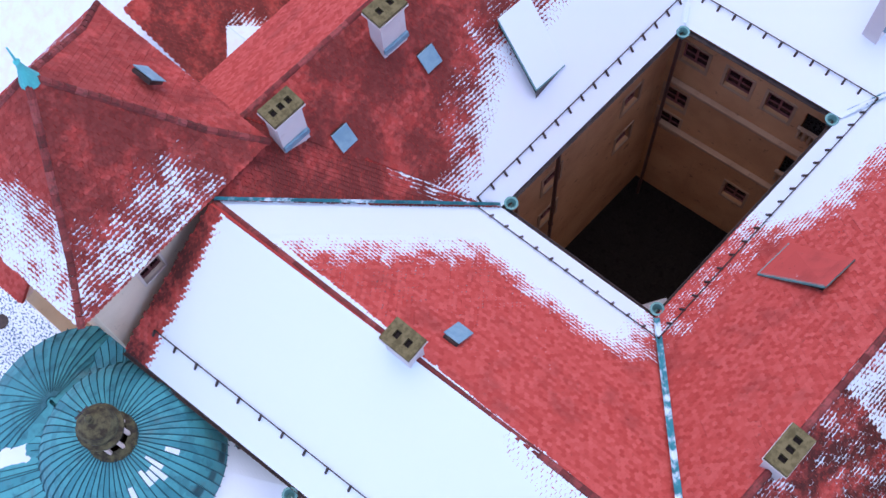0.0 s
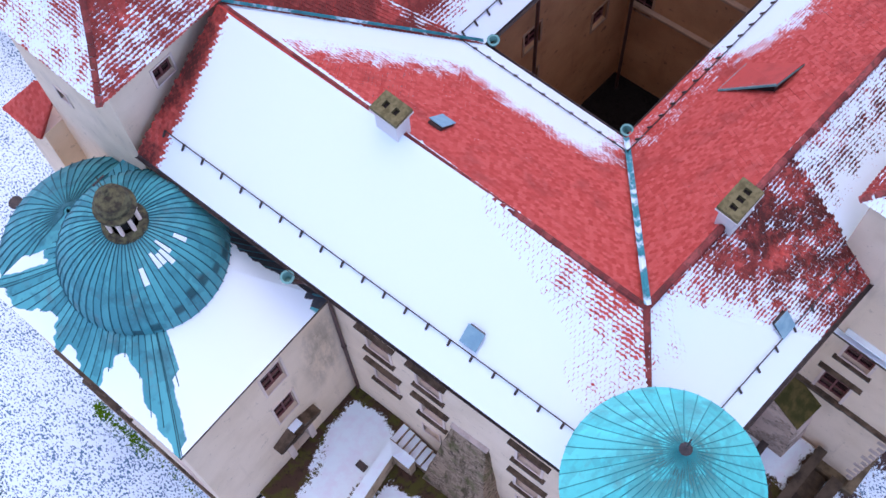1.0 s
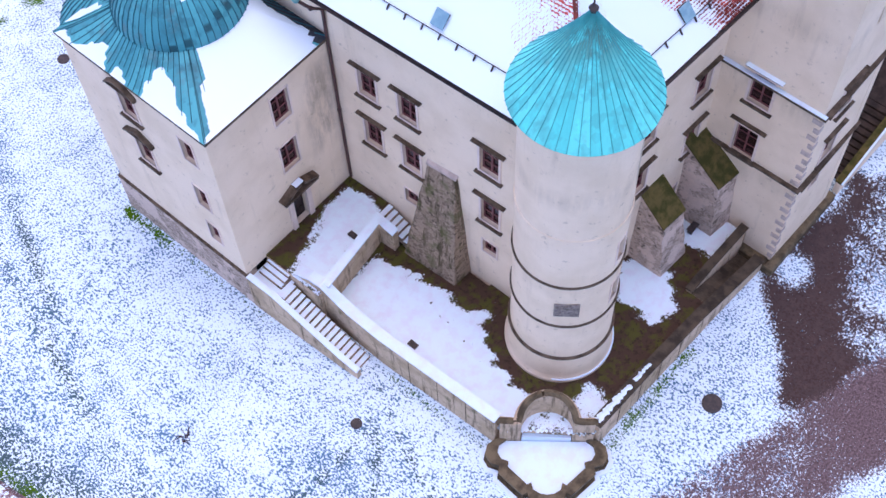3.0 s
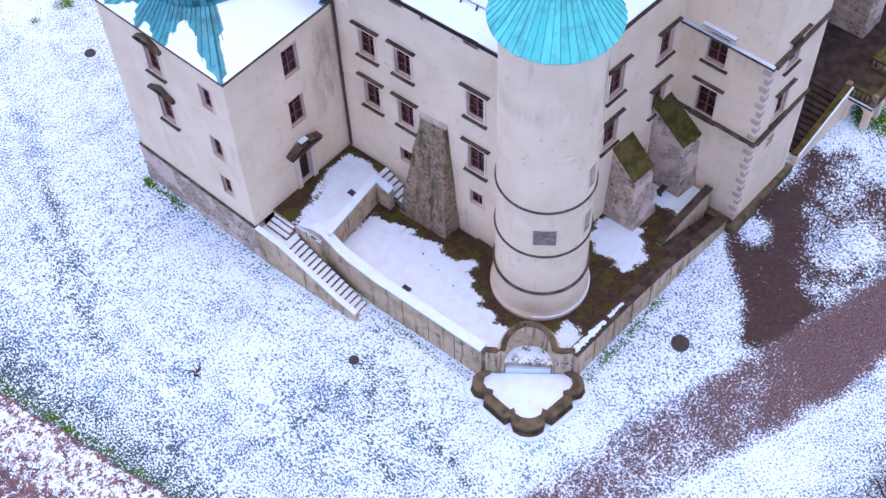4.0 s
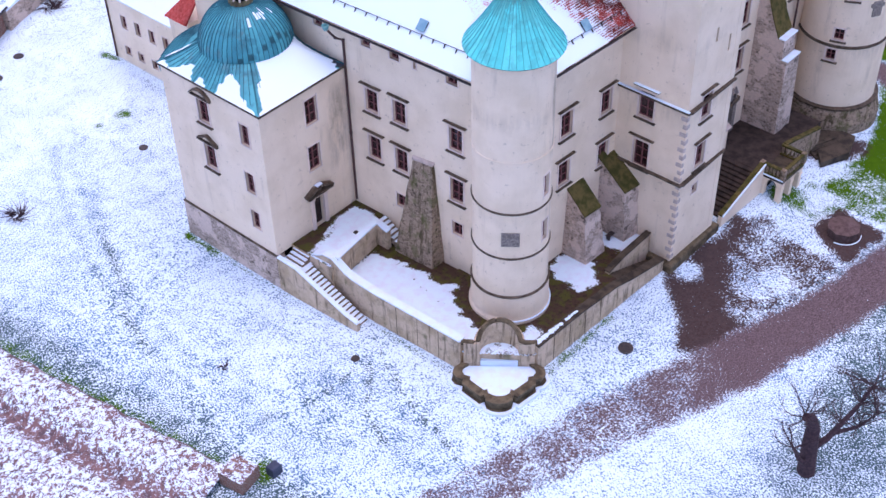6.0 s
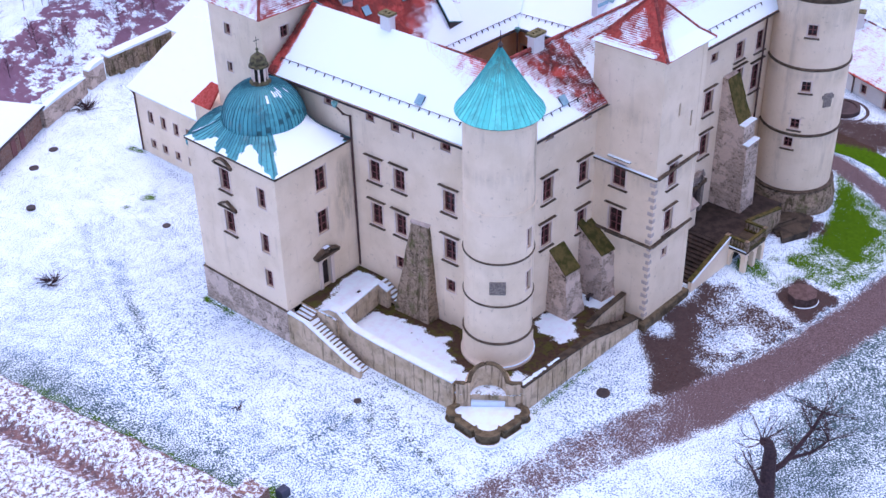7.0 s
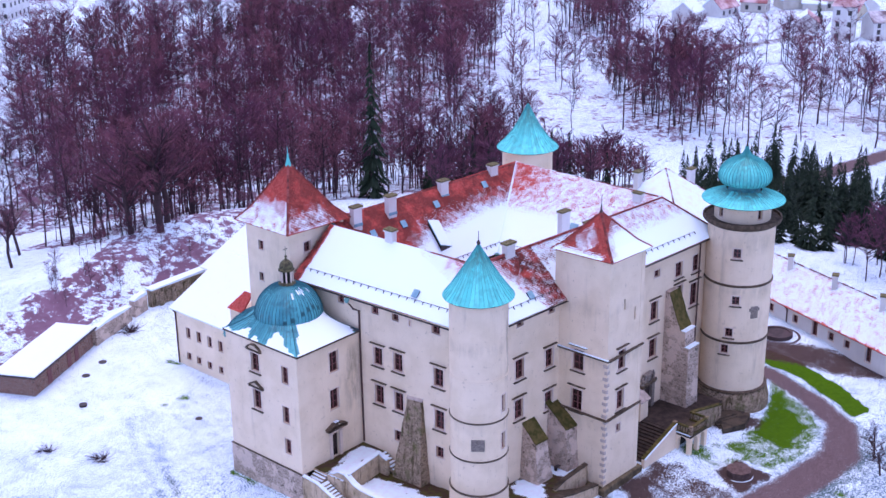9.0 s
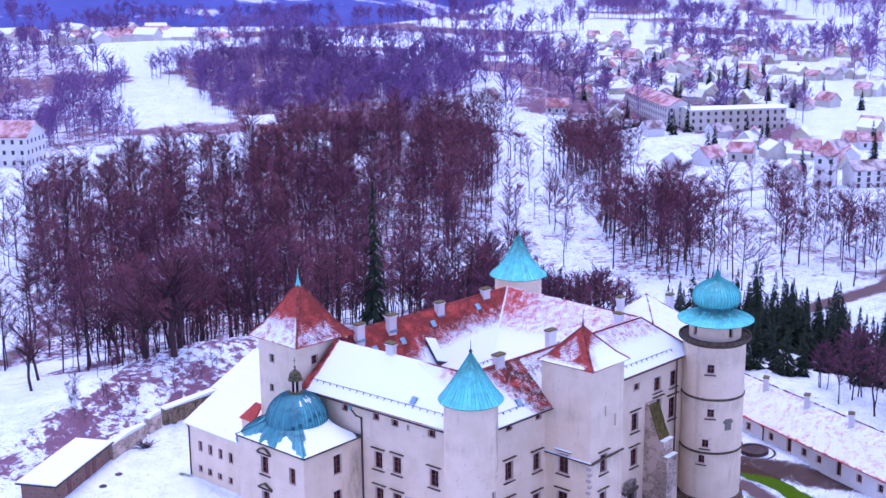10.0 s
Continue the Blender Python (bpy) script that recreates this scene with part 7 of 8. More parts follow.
pm = frame_at(29.2, -6.86, 2.0, 0.0566, -1)
g.box(-0.75, 0.75, 0.0, 0.06, 0, 2.6, pm)
part("door", g, DOORWOOD, pt, "dark wooden door")
for s_ in (-1, 1):
    g = Geo()
    g.box(s_ * 1.05 - 0.28, s_ * 1.05 + 0.28, 0, 0.4, 0, 2.9, pm, 0.03)
    g.box(s_ * 1.05 - 0.34, s_ * 1.05 + 0.34, 0, 0.46, 2.7, 2.9, pm, 0.03)
    part("pilaster", g, RELIEF, pt)
g = Geo()
g.box(-1.5, 1.5, 0, 0.55, 2.9, 3.3, pm, 0.03)
part("cornice", g, DARKTRIM, pt)
g = Geo()
g.box(-0.8, 0.8, 0, 0.4, 3.3, 4.3, pm, 0.06)
g.lathe([(0.5, -0.2), (0.62, 0.0), (0.5, 0.2)], 16)
g.v = [v if i < len(g.v) - 48 else tuple(pm @ Vector((v[0], v[2] + 0.4, 3.8 + v[1]))) for i, v in enumerate(g.v)]
part("crest", g, RELIEF, pt, "carved crest above the door")
for s_ in (-1, 1):
    g = Geo()
    g.lathe([(0.0, 0.0), (0.22, 0.0), (0.12, 0.2), (0.24, 0.45), (0.14, 0.7), (0.05, 0.95), (0.0, 1.0)], 10)
    part("finial", g, RELIEF, pt, m=pm @ Matrix.Translation((s_ * 1.15, 0.25, 3.3)))
pr = thing("wall_pier", "plastered pier with a sloping sheet cap beside the portal", "pier", (27.1, -7.6, 2.0))
g = Geo()
g.box(26.35, 27.85, -8.15, -6.75, 1.9, 4.1, bevel=0.04)
part("body", g, PLASTER, pr)
g = Geo()
g.prism([(26.2, -8.35), (28.0, -8.35), (28.0, -6.7), (26.2, -6.7)], 4.1, [4.2, 4.2, 5.3, 5.3])
part("cap", g, QUOIN, pr, "sloping grey sheet cap")

# ---- well in its bed, lids, marks ----
wl_ = thing("well", "low octagonal stone well in a bed of soil", "well", (27.4, -19.5, -0.7))
g = Geo()
g.lathe([(1.2, -0.9), (1.2, -0.1), (1.3, -0.06), (1.3, 0.06), (0.0, 0.3)], 8, (27.4, -19.5))
part("curb", g, m_plain("well_stone", (0.08, 0.045, 0.04), (0.14, 0.085, 0.075), 3.0), wl_)
g = Geo()
g.lathe([(1.45, -0.75), (1.46, -0.66), (1.40, -0.64)], 24, (27.4, -19.5), radians(180), radians(300))
part("snow_ring", g, SNOWMAT, wl_)
for x, y, r, h in ((-7.85, -0.3, 0.32, 0.05), (5.4, -14.15, 0.55, 0.12), (0.3, 52.1, 0.5, 0.06), (-3.2, 50.4, 0.5, 0.06), (-1.35, 31.4, 0.4, 0.06), (-7.9, 43.9, 0.45, 0.25)):
    g = Geo()
    z = float(height(x, y))
    g.lathe([(r, z - 0.1), (r, z + h), (r * 0.85, z + h + 0.03), (0.0, z + h + 0.02)], 20, (x, y))
    solid("manhole_cover", g, IRON, "round rusty manhole cover lying in the snow", "manhole cover", group="manhole covers")


def twig_heap(x, y, r, n, seed):
    rng = random.Random(seed)
    g = Geo()
    for i in range(n):
        a, b = rng.uniform(0, 6.28), rng.uniform(0.2, 1) * r
        z = float(height(x, y))
        p = Vector((x + b * 0.4 * math.cos(a), y + b * 0.4 * math.sin(a), z))
        g.tube([p, p + Vector((math.cos(a + 1) * b, math.sin(a + 1) * b, rng.uniform(0.1, 0.5) * r))], 0.035, 4, 0.4)
    solid("brushwood", g, BARK, "small heap of dark cut branches in the snow", "branches", group="heaps of branches")


twig_heap(-13.8, 32.0, 1.4, 60, 3)
twig_heap(-14.4, 6.3, 0.6, 18, 4)
twig_heap(-16.5, 38.0, 1.4, 40, 6)

# ---- rampart along the west edge ----
rp = thing("rampart", "low ruined brick rampart, snow-covered, with a bare earth lane", "rampart", (-23, 8, 0), "", "structure")
PTS = [(-25.2, 34), (-24.4, 24), (-22.9, 14), (-21.5, 5), (-20.35, -1.2)]


def strip_sheet(name, pts, prof, parent, bare, mat=None, step=0.5):
    """A sheet along a line, with a cross-section of (offset, height, bare); offsets to the line's right."""
    P = []
    for a, b in zip(pts, pts[1:]):
        n = max(1, int(math.hypot(b[0] - a[0], b[1] - a[1]) / step))
        P += [Vector(a).lerp(Vector(b), i / n) for i in range(n)]
    P.append(Vector(pts[-1]))
    g, val = Geo(), []
    k = len(prof)
    for i, p in enumerate(P):
        d = (P[min(i + 1, len(P) - 1)] - P[max(i - 1, 0)]).normalized()
        nrm = Vector((d.y, -d.x))
        for o, h, br in prof:
            q = p + nrm * o
            w = noise.noise(Vector((q.x * 0.7, q.y * 0.7, o)))
            g.v.append((q.x + 0.15 * w, q.y + 0.12 * w, h + 0.16 * w))
            val.append(br)
    for i in range(len(P) - 1):
        for j in range(k - 1):
            g.f.append((i * k + j, i * k + j + 1, (i + 1) * k + j + 1, (i + 1) * k + j))
    g.s[bare] = val
    return part(name, g, mat or SNOWMAT, parent, "", "", True)


strip_sheet("bank", PTS, [(-0.25, -0.4, 0.75), (-0.2, 0.45, 0.7), (0.1, 0.68, 0.50), (1.2, 0.68, 0.48), (2.2, 0.6, 0.48), (2.9, 0.35, 0.52), (3.3, 0.0, 0.60), (3.8, -0.15, 0.66), (4.3, -0.05, 0.6), (4.9, 0.1, 0.47), (6.5, 0.0, 0.47), (9.5, -0.4, 0.50), (13, -1.6, 0.52), (18, -4.0, 0.5)], rp, "bare", RAMPART)
g = Geo()
pm = Matrix.Translation((-20.35, -2.0, 0)) @ Matrix.Rotation(radians(10), 4, 'Z')
g.box(-0.9, 0.9, -1.0, 0.9, -0.6, 1.25, pm, 0.08)
part("end_pier", g, BRICK, rp, "broken brick end of the rampart")
g = Geo()
for i in range(7):
    for j in range(7):
        x0, y0 = -0.92 + i * 0.263, -1.02 + j * 0.277
        g.quad(*[tuple(pm @ Vector((x, y, 1.27 + 0.05 * math.sin(7 * x + 3 * y)))) for x, y in ((x0, y0), (x0 + 0.263, y0), (x0 + 0.263, y0 + 0.277), (x0, y0 + 0.277))])
g.snow(lambda x, y, z: 0.5, "bare")
part("snow_cap", g, RAMPART, rp)
g = Geo()
g.box(-18.9, -18.1, -3.7, -3.0, 0.0, 0.9, bevel=0.06)
solid("utility_box", g, m_plain("dark_blue_box", (0.03, 0.035, 0.06), (0.05, 0.06, 0.10), 2.0, 0.5), "small dark box on a patch of grass", "utility box")

# ---- west annex, rampart wall and shed ----
an = thing("annex", "long low plastered annex with a snow-covered gabled roof", "annex", (6.4, 35, 0))
awin = [(45.0 - y, 4.5, 0.75, 1.35, "plain") for y in (42.6, 40.6, 38.6, 36.6, 34.6, 32.6)] + [(45.0 - y, 1.4, 0.75, 0.9, "plain") for y in (42.8, 40.9, 38.9, 36.8, 34.6, 32.6)]
KEEP.add(an)
flat_wall(an, (6.4, 45.0), (6.4, 25.0), 0, 7.3, awin, mat=PLASTER)
flat_wall(an, (24.0, 45.0), (6.4, 45.0), -1, 7.3, [], mat=PLASTER)
g = Geo()
g.quad((6.4, 45.0, 7.3), (24.0, 45.0, 7.3), (15.2, 45.0, 11.4))
g.box(7.2, 23, 26, 44.2, 0.1, 7.0)
part("gable", g, PLASTER, an)
for poly, s in (([(5.9, 45.4, 7.2), (5.9, 24.8, 7.2), (15.2, 24.8, 11.7), (15.2, 45.4, 11.7)], 0.99), ([(24.5, 24.8, 7.2), (24.5, 45.4, 7.2), (15.2, 45.4, 11.7), (15.2, 24.8, 11.7)], 0.97)):
    tiled(an, poly, None, white=True)
downpipe(an, [(6.0, 44.8, 7.1), (6.3, 44.75, 6.6), (6.3, 44.75, 0.1)])
an2 = thing("north_annex", "plastered rear building with a snow-covered roof", "annex", (24, 50, 0))
g = Geo()
g.box(20.9, 36, 47.5, 57.5, -3, 5.2)
part("wall", g, PLASTER, an2)
for poly in ([(20.3, 57.9, 5.1), (20.3, 47.1, 5.1), (28.5, 47.1, 8.8), (28.5, 57.9, 8.8)], [(36.6, 47.1, 5.1), (36.6, 57.9, 5.1), (28.5, 57.9, 8.8), (28.5, 47.1, 8.8)]):
    tiled(an2, poly, None, white=True)
n3 = thing("north_block", "plastered block behind the north wing, its red roof coloured as shaded", "annex", (20, 27, 0))
g = Geo()
g.box(18.6, 36, 23.2, 34, -3, 11.8)
part("wall", g, PLASTER, n3)
# This low roof's shadow is painted in through the high moss value.
tiled(n3, [(12.4, 23.0, 9.0), (18.5, 23.0, 9.0), (18.5, 31.0, 13.5), (12.4, 31.0, 13.5)], lambda x, y, z: 0.05 + 0.42 * smoothstep(1.6, 0.3, hyp(x, y, 15.9, 26.9)), moss=lambda x, y, z: 0.8)
g = Geo()
g.box(12.6, 18.4, 23.4, 31, -1, 8.8)
part("link_wall", g, PLASTER, n3)
# rear wing with the pyramid roof
pv = thing("rear_pavilion", "pavilion behind the east wing with a snowy pyramid roof", "pavilion", (55, 7, 0))
PC = (53.0, 6.5)
g = Geo()
g.box(PC[0] - 6.5, PC[0] + 6.5, PC[1] - 6.5, PC[1] + 6.5, -3, 15.2)
part("wall", g, PLASTER, pv)
pa = Vector((*PC, 21.0))
pe = [Vector((PC[0] + sx * 7, PC[1] + sy * 7, 15.1)) for sx, sy in ((-1, -1), (1, -1), (1, 1), (-1, 1))]
for i in range(4):
    tiled(pv, [pe[i], pe[(i + 1) % 4], pa], None, white=True)
    ridge_line(pv, pe[i], pa, 0.14, 0.4)
chimney(50.4, 8.8, 20.9, 18.2, 0, 2)
chimney(56.5, 5.0, 20.6, 18.0, 0, 2)

rw = thing("rampart_wall", "crumbling stone rampart wall capped with snow", "wall", (0, 57, 0), "", "structure")
g = Geo()
WL = [(2.4, 56.8, 2.2), (4.0, 57.5, 2.3), (6.0, 58.2, 2.5), (8.0, 58.9, 2.4), (9.9, 59.8, 2.1)]
g.strip(WL, 0.35, -1.5, 0)
g.strip([(10.6, 60.1, 2.6), (11.8, 60.5, 2.9), (13.2, 60.9, 2.9)], 0.4, -1.5, 0)
part("masonry", g, RUBBLE, rw)
g = Geo()
g.strip([(x, y, z + 0.16) for x, y, z in WL], 0.4, 2.2, 0)
g.strip([(10.6, 60.1, 2.75), (11.8, 60.5, 3.05), (13.2, 60.9, 3.05)], 0.45, 2.6, 0)
part("snow_cap", g, SNOWMAT, rw)
g = Geo()
g.strip([(14.0, 61.0, 2.9), (24.5, 61.3, 3.1), (30.0, 61.6, 3.2)], 0.4, -1.5, 0)
part("masonry", g, MOSSY, rw)
for i in range(6):
    g = Geo()
    x = 15.5 + i * 2.1
    y = 61.0 + (x - 14) * 0.03 - 0.42
    g.box(x - 0.3, x + 0.3, y - 0.35, y + 0.1, -1, 2.3, bevel=0.04)
    part("pilaster", g, MOSSY, rw)
g = Geo()
g.strip([(13.9, 61.0, 3.1), (24.5, 61.3, 3.3), (30.0, 61.6, 3.4)], 0.7, 2.9, 0)
part("snow_cap", g, SNOWMAT, rw)
twig_heap(7.8, 57.2, 1.9, 90, 9)

sh = thing("shed", "long brick shed with a flat snow-covered roof", "shed", (-4, 54, 0))
SD = Matrix(((0.88, -0.475, 0, -10.1), (0.475, 0.88, 0, 50.2), (0, 0, 1, 0), (0, 0, 0, 1)))
g = Geo()
g.box(0, 14.0, 0, 4.6, -1.0, 2.35, SD)
part("wall", g, BRICK, sh)
g = Geo()
g.box(-0.5, 14.5, -0.5, 5.1, 2.35, 2.55, SD, 0.03)
part("roof", g, IRON, sh)
g = Geo()
g.box(-0.45, 14.45, -0.45, 5.05, 2.55, 2.72, SD, 0.08)
part("roof_snow", g, SNOWMAT, sh)
for x in (3.0, 7.6, 9.4):
    g = Geo()
    g.box(x, x + 0.9, -0.06, 0.0, -0.1, 1.9, SD, 0.01)
    part("door", g, WOOD, sh)

# ---- long outbuilding beside the drive ----
ob_ = thing("outbuilding", "long white outbuilding with a red roof under thin snow", "outbuilding", (58, -16, -1))
OD = Matrix(((-0.35, 0.937, 0, 67.7), (-0.937, -0.35, 0, 2.9), (0, 0, 1, -1.0), (0, 0, 0, 1)))
OL, OW, OH = 48.0, 9.0, 3.6
Q = lambda x, y, z: OD @ Vector((x, y, z))
wq = lambda x, y: tuple(Q(x, y, 0))[:2]
KEEP.add(ob_)
flat_wall(ob_, wq(0, 0), wq(OL, 0), -1.6, 2.5, [(u, 1.0, 0.9, 1.05 if i % 3 else 1.9, "plain") for i, u in enumerate((2.5, 6.0, 10.5, 14.0, 16.8, 19.5, 23, 26.5, 30))], mat=PLASTER_W)
g = Geo()
g.box(0.02, OL, 0.7, OW, -0.6, OH - 0.1, OD)
part("body", g, PLASTER_W, ob_)
osnow = lambda x, y, z: 0.71 - 0.4 * smoothstep(2.5, 2.35, z)
r0, r1 = Q(-0.4, OW / 2, OH + 3.4), Q(OL + 0.4, OW / 2, OH + 3.4)
tiled(ob_, [Q(-0.4, -0.6, OH - 0.25), Q(OL + 0.4, -0.6, OH - 0.25), r1, r0], osnow, 0.26, 0.26)
tiled(ob_, [Q(OL + 0.4, OW + 0.6, OH - 0.25), Q(-0.4, OW + 0.6, OH - 0.25), r0, r1], osnow, 0.4, 0.4)
ridge_line(ob_, r0, r1, 0.15, 0.7)
g = Geo()
g.quad(Q(0, 0, OH - 0.2), Q(0, OW, OH - 0.2), Q(0, OW / 2, OH + 3.2))
part("gable", g, PLASTER_W, ob_)
for u in (5, 13, 21, 29):
    p = Q(u, OW / 2 - 0.8, 0)
    chimney(p.x, p.y, 7.3, 5.4, 20, 1, 0.9)
downpipe(ob_, [Q(9, -0.55, OH - 0.3), Q(9, -0.08, OH - 0.8), Q(9, -0.08, 0)])
pdm = thing("round_planter", "round terraced planter with snowy stone rims", "planter", (60, -6.6, -1))
for r, z in ((3.9, -0.5), (2.9, 0.0), (1.9, 0.5)):
    g = Geo()
    g.lathe([(r, z - 1), (r, z), (r - 0.35, z + 0.02), (r - 0.4, z - 0.15), (0, z - 0.15)], 40, (60.0, -6.6))
    part("tier", g, m_plain("planter_soil", (0.05, 0.035, 0.035), (0.09, 0.06, 0.06), 1.0), pdm)

# ---- trees ----
def branch_lines(rng, height_, spread, levels, kids, trunk=0.35, lean=0.0, start=0.35):
    """The limbs of one bare tree as (from, to, r0, r1)."""
    out = []

    def grow(p, d, length, r, level):
        n = 3 if level < 2 else 2
        q = p
        for i in range(n):
            d = (d + Vector((rng.gauss(0, 0.12), rng.gauss(0, 0.12), rng.gauss(0.04, 0.06)))).normalized()
            e = q + d * (length / n)
            r2 = r * (1 - 0.28 * (i + 1) / n) if level == 0 else r * (1 - 0.5 * (i + 1) / n)
            out.append((q, e, r * (1 - 0.28 * i / n), r2, level))
            if level < levels and (level > 0 or i > 0):
                for k in range(kids[level]):
                    a = rng.uniform(0, 6.283)
                    side = Vector((math.cos(a), math.sin(a), 0))
                    nd = (d * rng.uniform(0.5, 0.9) + side * spread * rng.uniform(0.6, 1.2) + Vector((0, 0, 0.15))).normalized()
                    grow(q.lerp(e, rng.uniform(0.3, 1.0)), nd, length * rng.uniform(0.42, 0.62), r2 * 0.55, level + 1)
            q = e

    grow(Vector((0, 0, 0)), Vector((lean, 0, 1)).normalized(), height_ * 0.62, trunk, 0)
    return out


def limb_arrays(lines, sides_for):
    V, F = [], []
    for a, b, r0, r1, lv in lines:
        n = sides_for(lv)
        d = (b - a).normalized()
        u = d.orthogonal().normalized()
        w = d.cross(u)
        k = len(V)
        if n == 0:
            V += [tuple(a - u * r0), tuple(a + u * r0), tuple(b + u * r1), tuple(b - u * r1)]
            F.append((k, k + 1, k + 2, k + 3))
            continue
        for e, r in ((a, r0), (b, r1)):
            V += [tuple(e + (u * math.cos(6.2832 * j / n) + w * math.sin(6.2832 * j / n)) * r) for j in range(n)]
        for j in range(n):
            F.append((k + j, k + (j + 1) % n, k + n + (j + 1) % n, k + n + j))
    return np.array(V, np.float32), np.array(F, np.int32)


def limb_levels(lines, sides_for):
    """Which order of branch each vertex of limb_arrays belongs to."""
    return np.concatenate([np.full(4 if sides_for(l[4]) == 0 else 2 * sides_for(l[4]), l[4], np.float32) for l in lines])


def tree_kind(lines, sides_for):
    return (*limb_arrays(lines, sides_for), limb_levels(lines, sides_for))


def thicken(lines, floors):
    return [(a, b, max(r0, floors[lv]), max(r1, floors[lv] * 0.6), lv) for a, b, r0, r1, lv in lines]


def forest_lines(rng, H):
    """A tall forest tree: a slim clean trunk, steep limbs above and a haze of fine twigs."""
    out, p, r = [], Vector((0, 0, 0)), rng.uniform(0.15, 0.23)
    axis_ = [p]
    for i in range(5):
        q = p + Vector((rng.gauss(0, 0.25), rng.gauss(0, 0.25), H / 5))
        out.append((p, q, r * (1 - i / 6.2), r * (1 - (i + 1) / 6.2), 0))
        p = q
        axis_.append(p)
    for i in range(30):
        f = rng.uniform(0.34, 0.97) * 5
        b = axis_[int(f)].lerp(axis_[int(f) + 1], f % 1)
        a, e = rng.uniform(0, 6.283), rng.uniform(0.25, 1.0)
        l = (0.36 * H * (1 - f / 5) ** 0.7 + 1.8) * rng.uniform(0.7, 1.15)
        d = Vector((math.cos(a) * math.cos(e), math.sin(a) * math.cos(e), math.sin(e)))
        m = b + d * l * 0.5
        d2 = (d + Vector((rng.gauss(0, 0.15), rng.gauss(0, 0.15), 0.3))).normalized()
        t = m + d2 * l * 0.5
        out += [(b, m, 0.06, 0.045, 1), (m, t, 0.045, 0.025, 2)]
        for k in range(11):
            s = b.lerp(m, rng.uniform(0.5, 1)) if k < 3 else m.lerp(t, rng.random())
            w = (d2 + Vector((rng.gauss(0, 0.55), rng.gauss(0, 0.55), rng.gauss(0.1, 0.35)))).normalized()
            out.append((s, s + w * rng.uniform(0.8, 1.9), 0.036, 0.018, 4))
    return out


rng = random.Random(11)
BARE = []
for i in range(7):
    lines = forest_lines(rng, rng.uniform(14, 19))
    BARE.append(tree_kind(lines, lambda lv: 4 if lv == 0 else (3 if lv < 2 else 0)))
FAR = []
for i in range(5):
    H = rng.uniform(11, 15)
    lines = [l for k, l in enumerate(forest_lines(rng, H)) if l[4] < 3 or k % 2 == 0]
    lines = thicken(lines, (0.16, 0.09, 0.07, 0.06, 0.055))
    FAR.append(tree_kind(lines, lambda lv: 3 if lv == 0 else 0))
FARTHEST = []
for i in range(5):
    lines = [l for k, l in enumerate(forest_lines(rng, rng.uniform(11, 15))) if l[4] < 3 or k % 3 == 0]
    lines = thicken(lines, (0.22, 0.12, 0.12, 0.1, 0.09))
    FARTHEST.append(tree_kind(lines, lambda lv: 0))


def conifer_arrays(rng, H, R):
    V, F = [], []
    for t in range(420):
        f = rng.random() ** 1.35
        z = H * (0.04 + 0.94 * f)
        r = R * (1 - f) ** 0.8 + 0.12
        a = rng.uniform(0, 6.2832)
        l = r * rng.uniform(0.45, 1.12)
        w = rng.uniform(0.12, 0.26) * (0.5 + 0.5 * l)
        ca, sa = math.cos(a), math.sin(a)
        k = len(V)
        dz = -0.30 * l + rng.uniform(-0.25, 0.25)
        q = rng.uniform(0.0, 0.45) * l
        V += [(ca * q, sa * q, z + 0.25), (ca * l * 0.7 - sa * w, sa * l * 0.7 + ca * w, z + dz * 0.6 + rng.uniform(-0.1, 0.1)), (ca * l, sa * l, z + dz), (ca * l * 0.7 + sa * w, sa * l * 0.7 - ca * w, z + dz * 0.6)]
        F.append((k, k + 1, k + 2, k + 3))
    return np.array(V, np.float32), np.array(F, np.int32)


CONS = [conifer_arrays(rng, rng.uniform(11, 15), rng.uniform(2.4, 3.4)) for i in range(4)]


def scatter(poly, n, seed, keep=None):
    r = np.random.default_rng(seed)
    xs, ys = [p[0] for p in poly], [p[1] for p in poly]
    out = []
    while len(out) < n:
        x, y = r.uniform(min(xs), max(xs), 400), r.uniform(min(ys), max(ys), 400)
        ok = inside(poly, x, y)
        for a, b in zip(x[ok], y[ok]):
            if keep is None or keep(a, b):
                out.append((a, b))
    return out[:n]


def joined(name, kinds, places, seed, mat, label, category, lo=0.8, hi=1.2, sink=0.1):
    r = np.random.default_rng(seed)
    VV, FF, LL, k = [], [], [], 0
    for x, y in places:
        v, f, *lv = kinds[r.integers(len(kinds))]
        LL.append(lv[0] if lv else np.zeros(len(v), np.float32))
        a, s = r.uniform(0, 6.283), r.uniform(lo, hi)
        c, sn = math.cos(a) * s, math.sin(a) * s
        q = np.stack([v[:, 0] * c - v[:, 1] * sn + x, v[:, 0] * sn + v[:, 1] * c + y, v[:, 2] * s + float(height(x, y)) - sink], -1)
        VV.append(q)
        FF.append(f + k)
        k += len(v)
    me = grid_mesh(name, np.concatenate(VV), np.concatenate(FF), mat, {"fine": np.concatenate(LL)}, smooth=False)
    return tagged(link(name, me), label, category, "", "stuff")


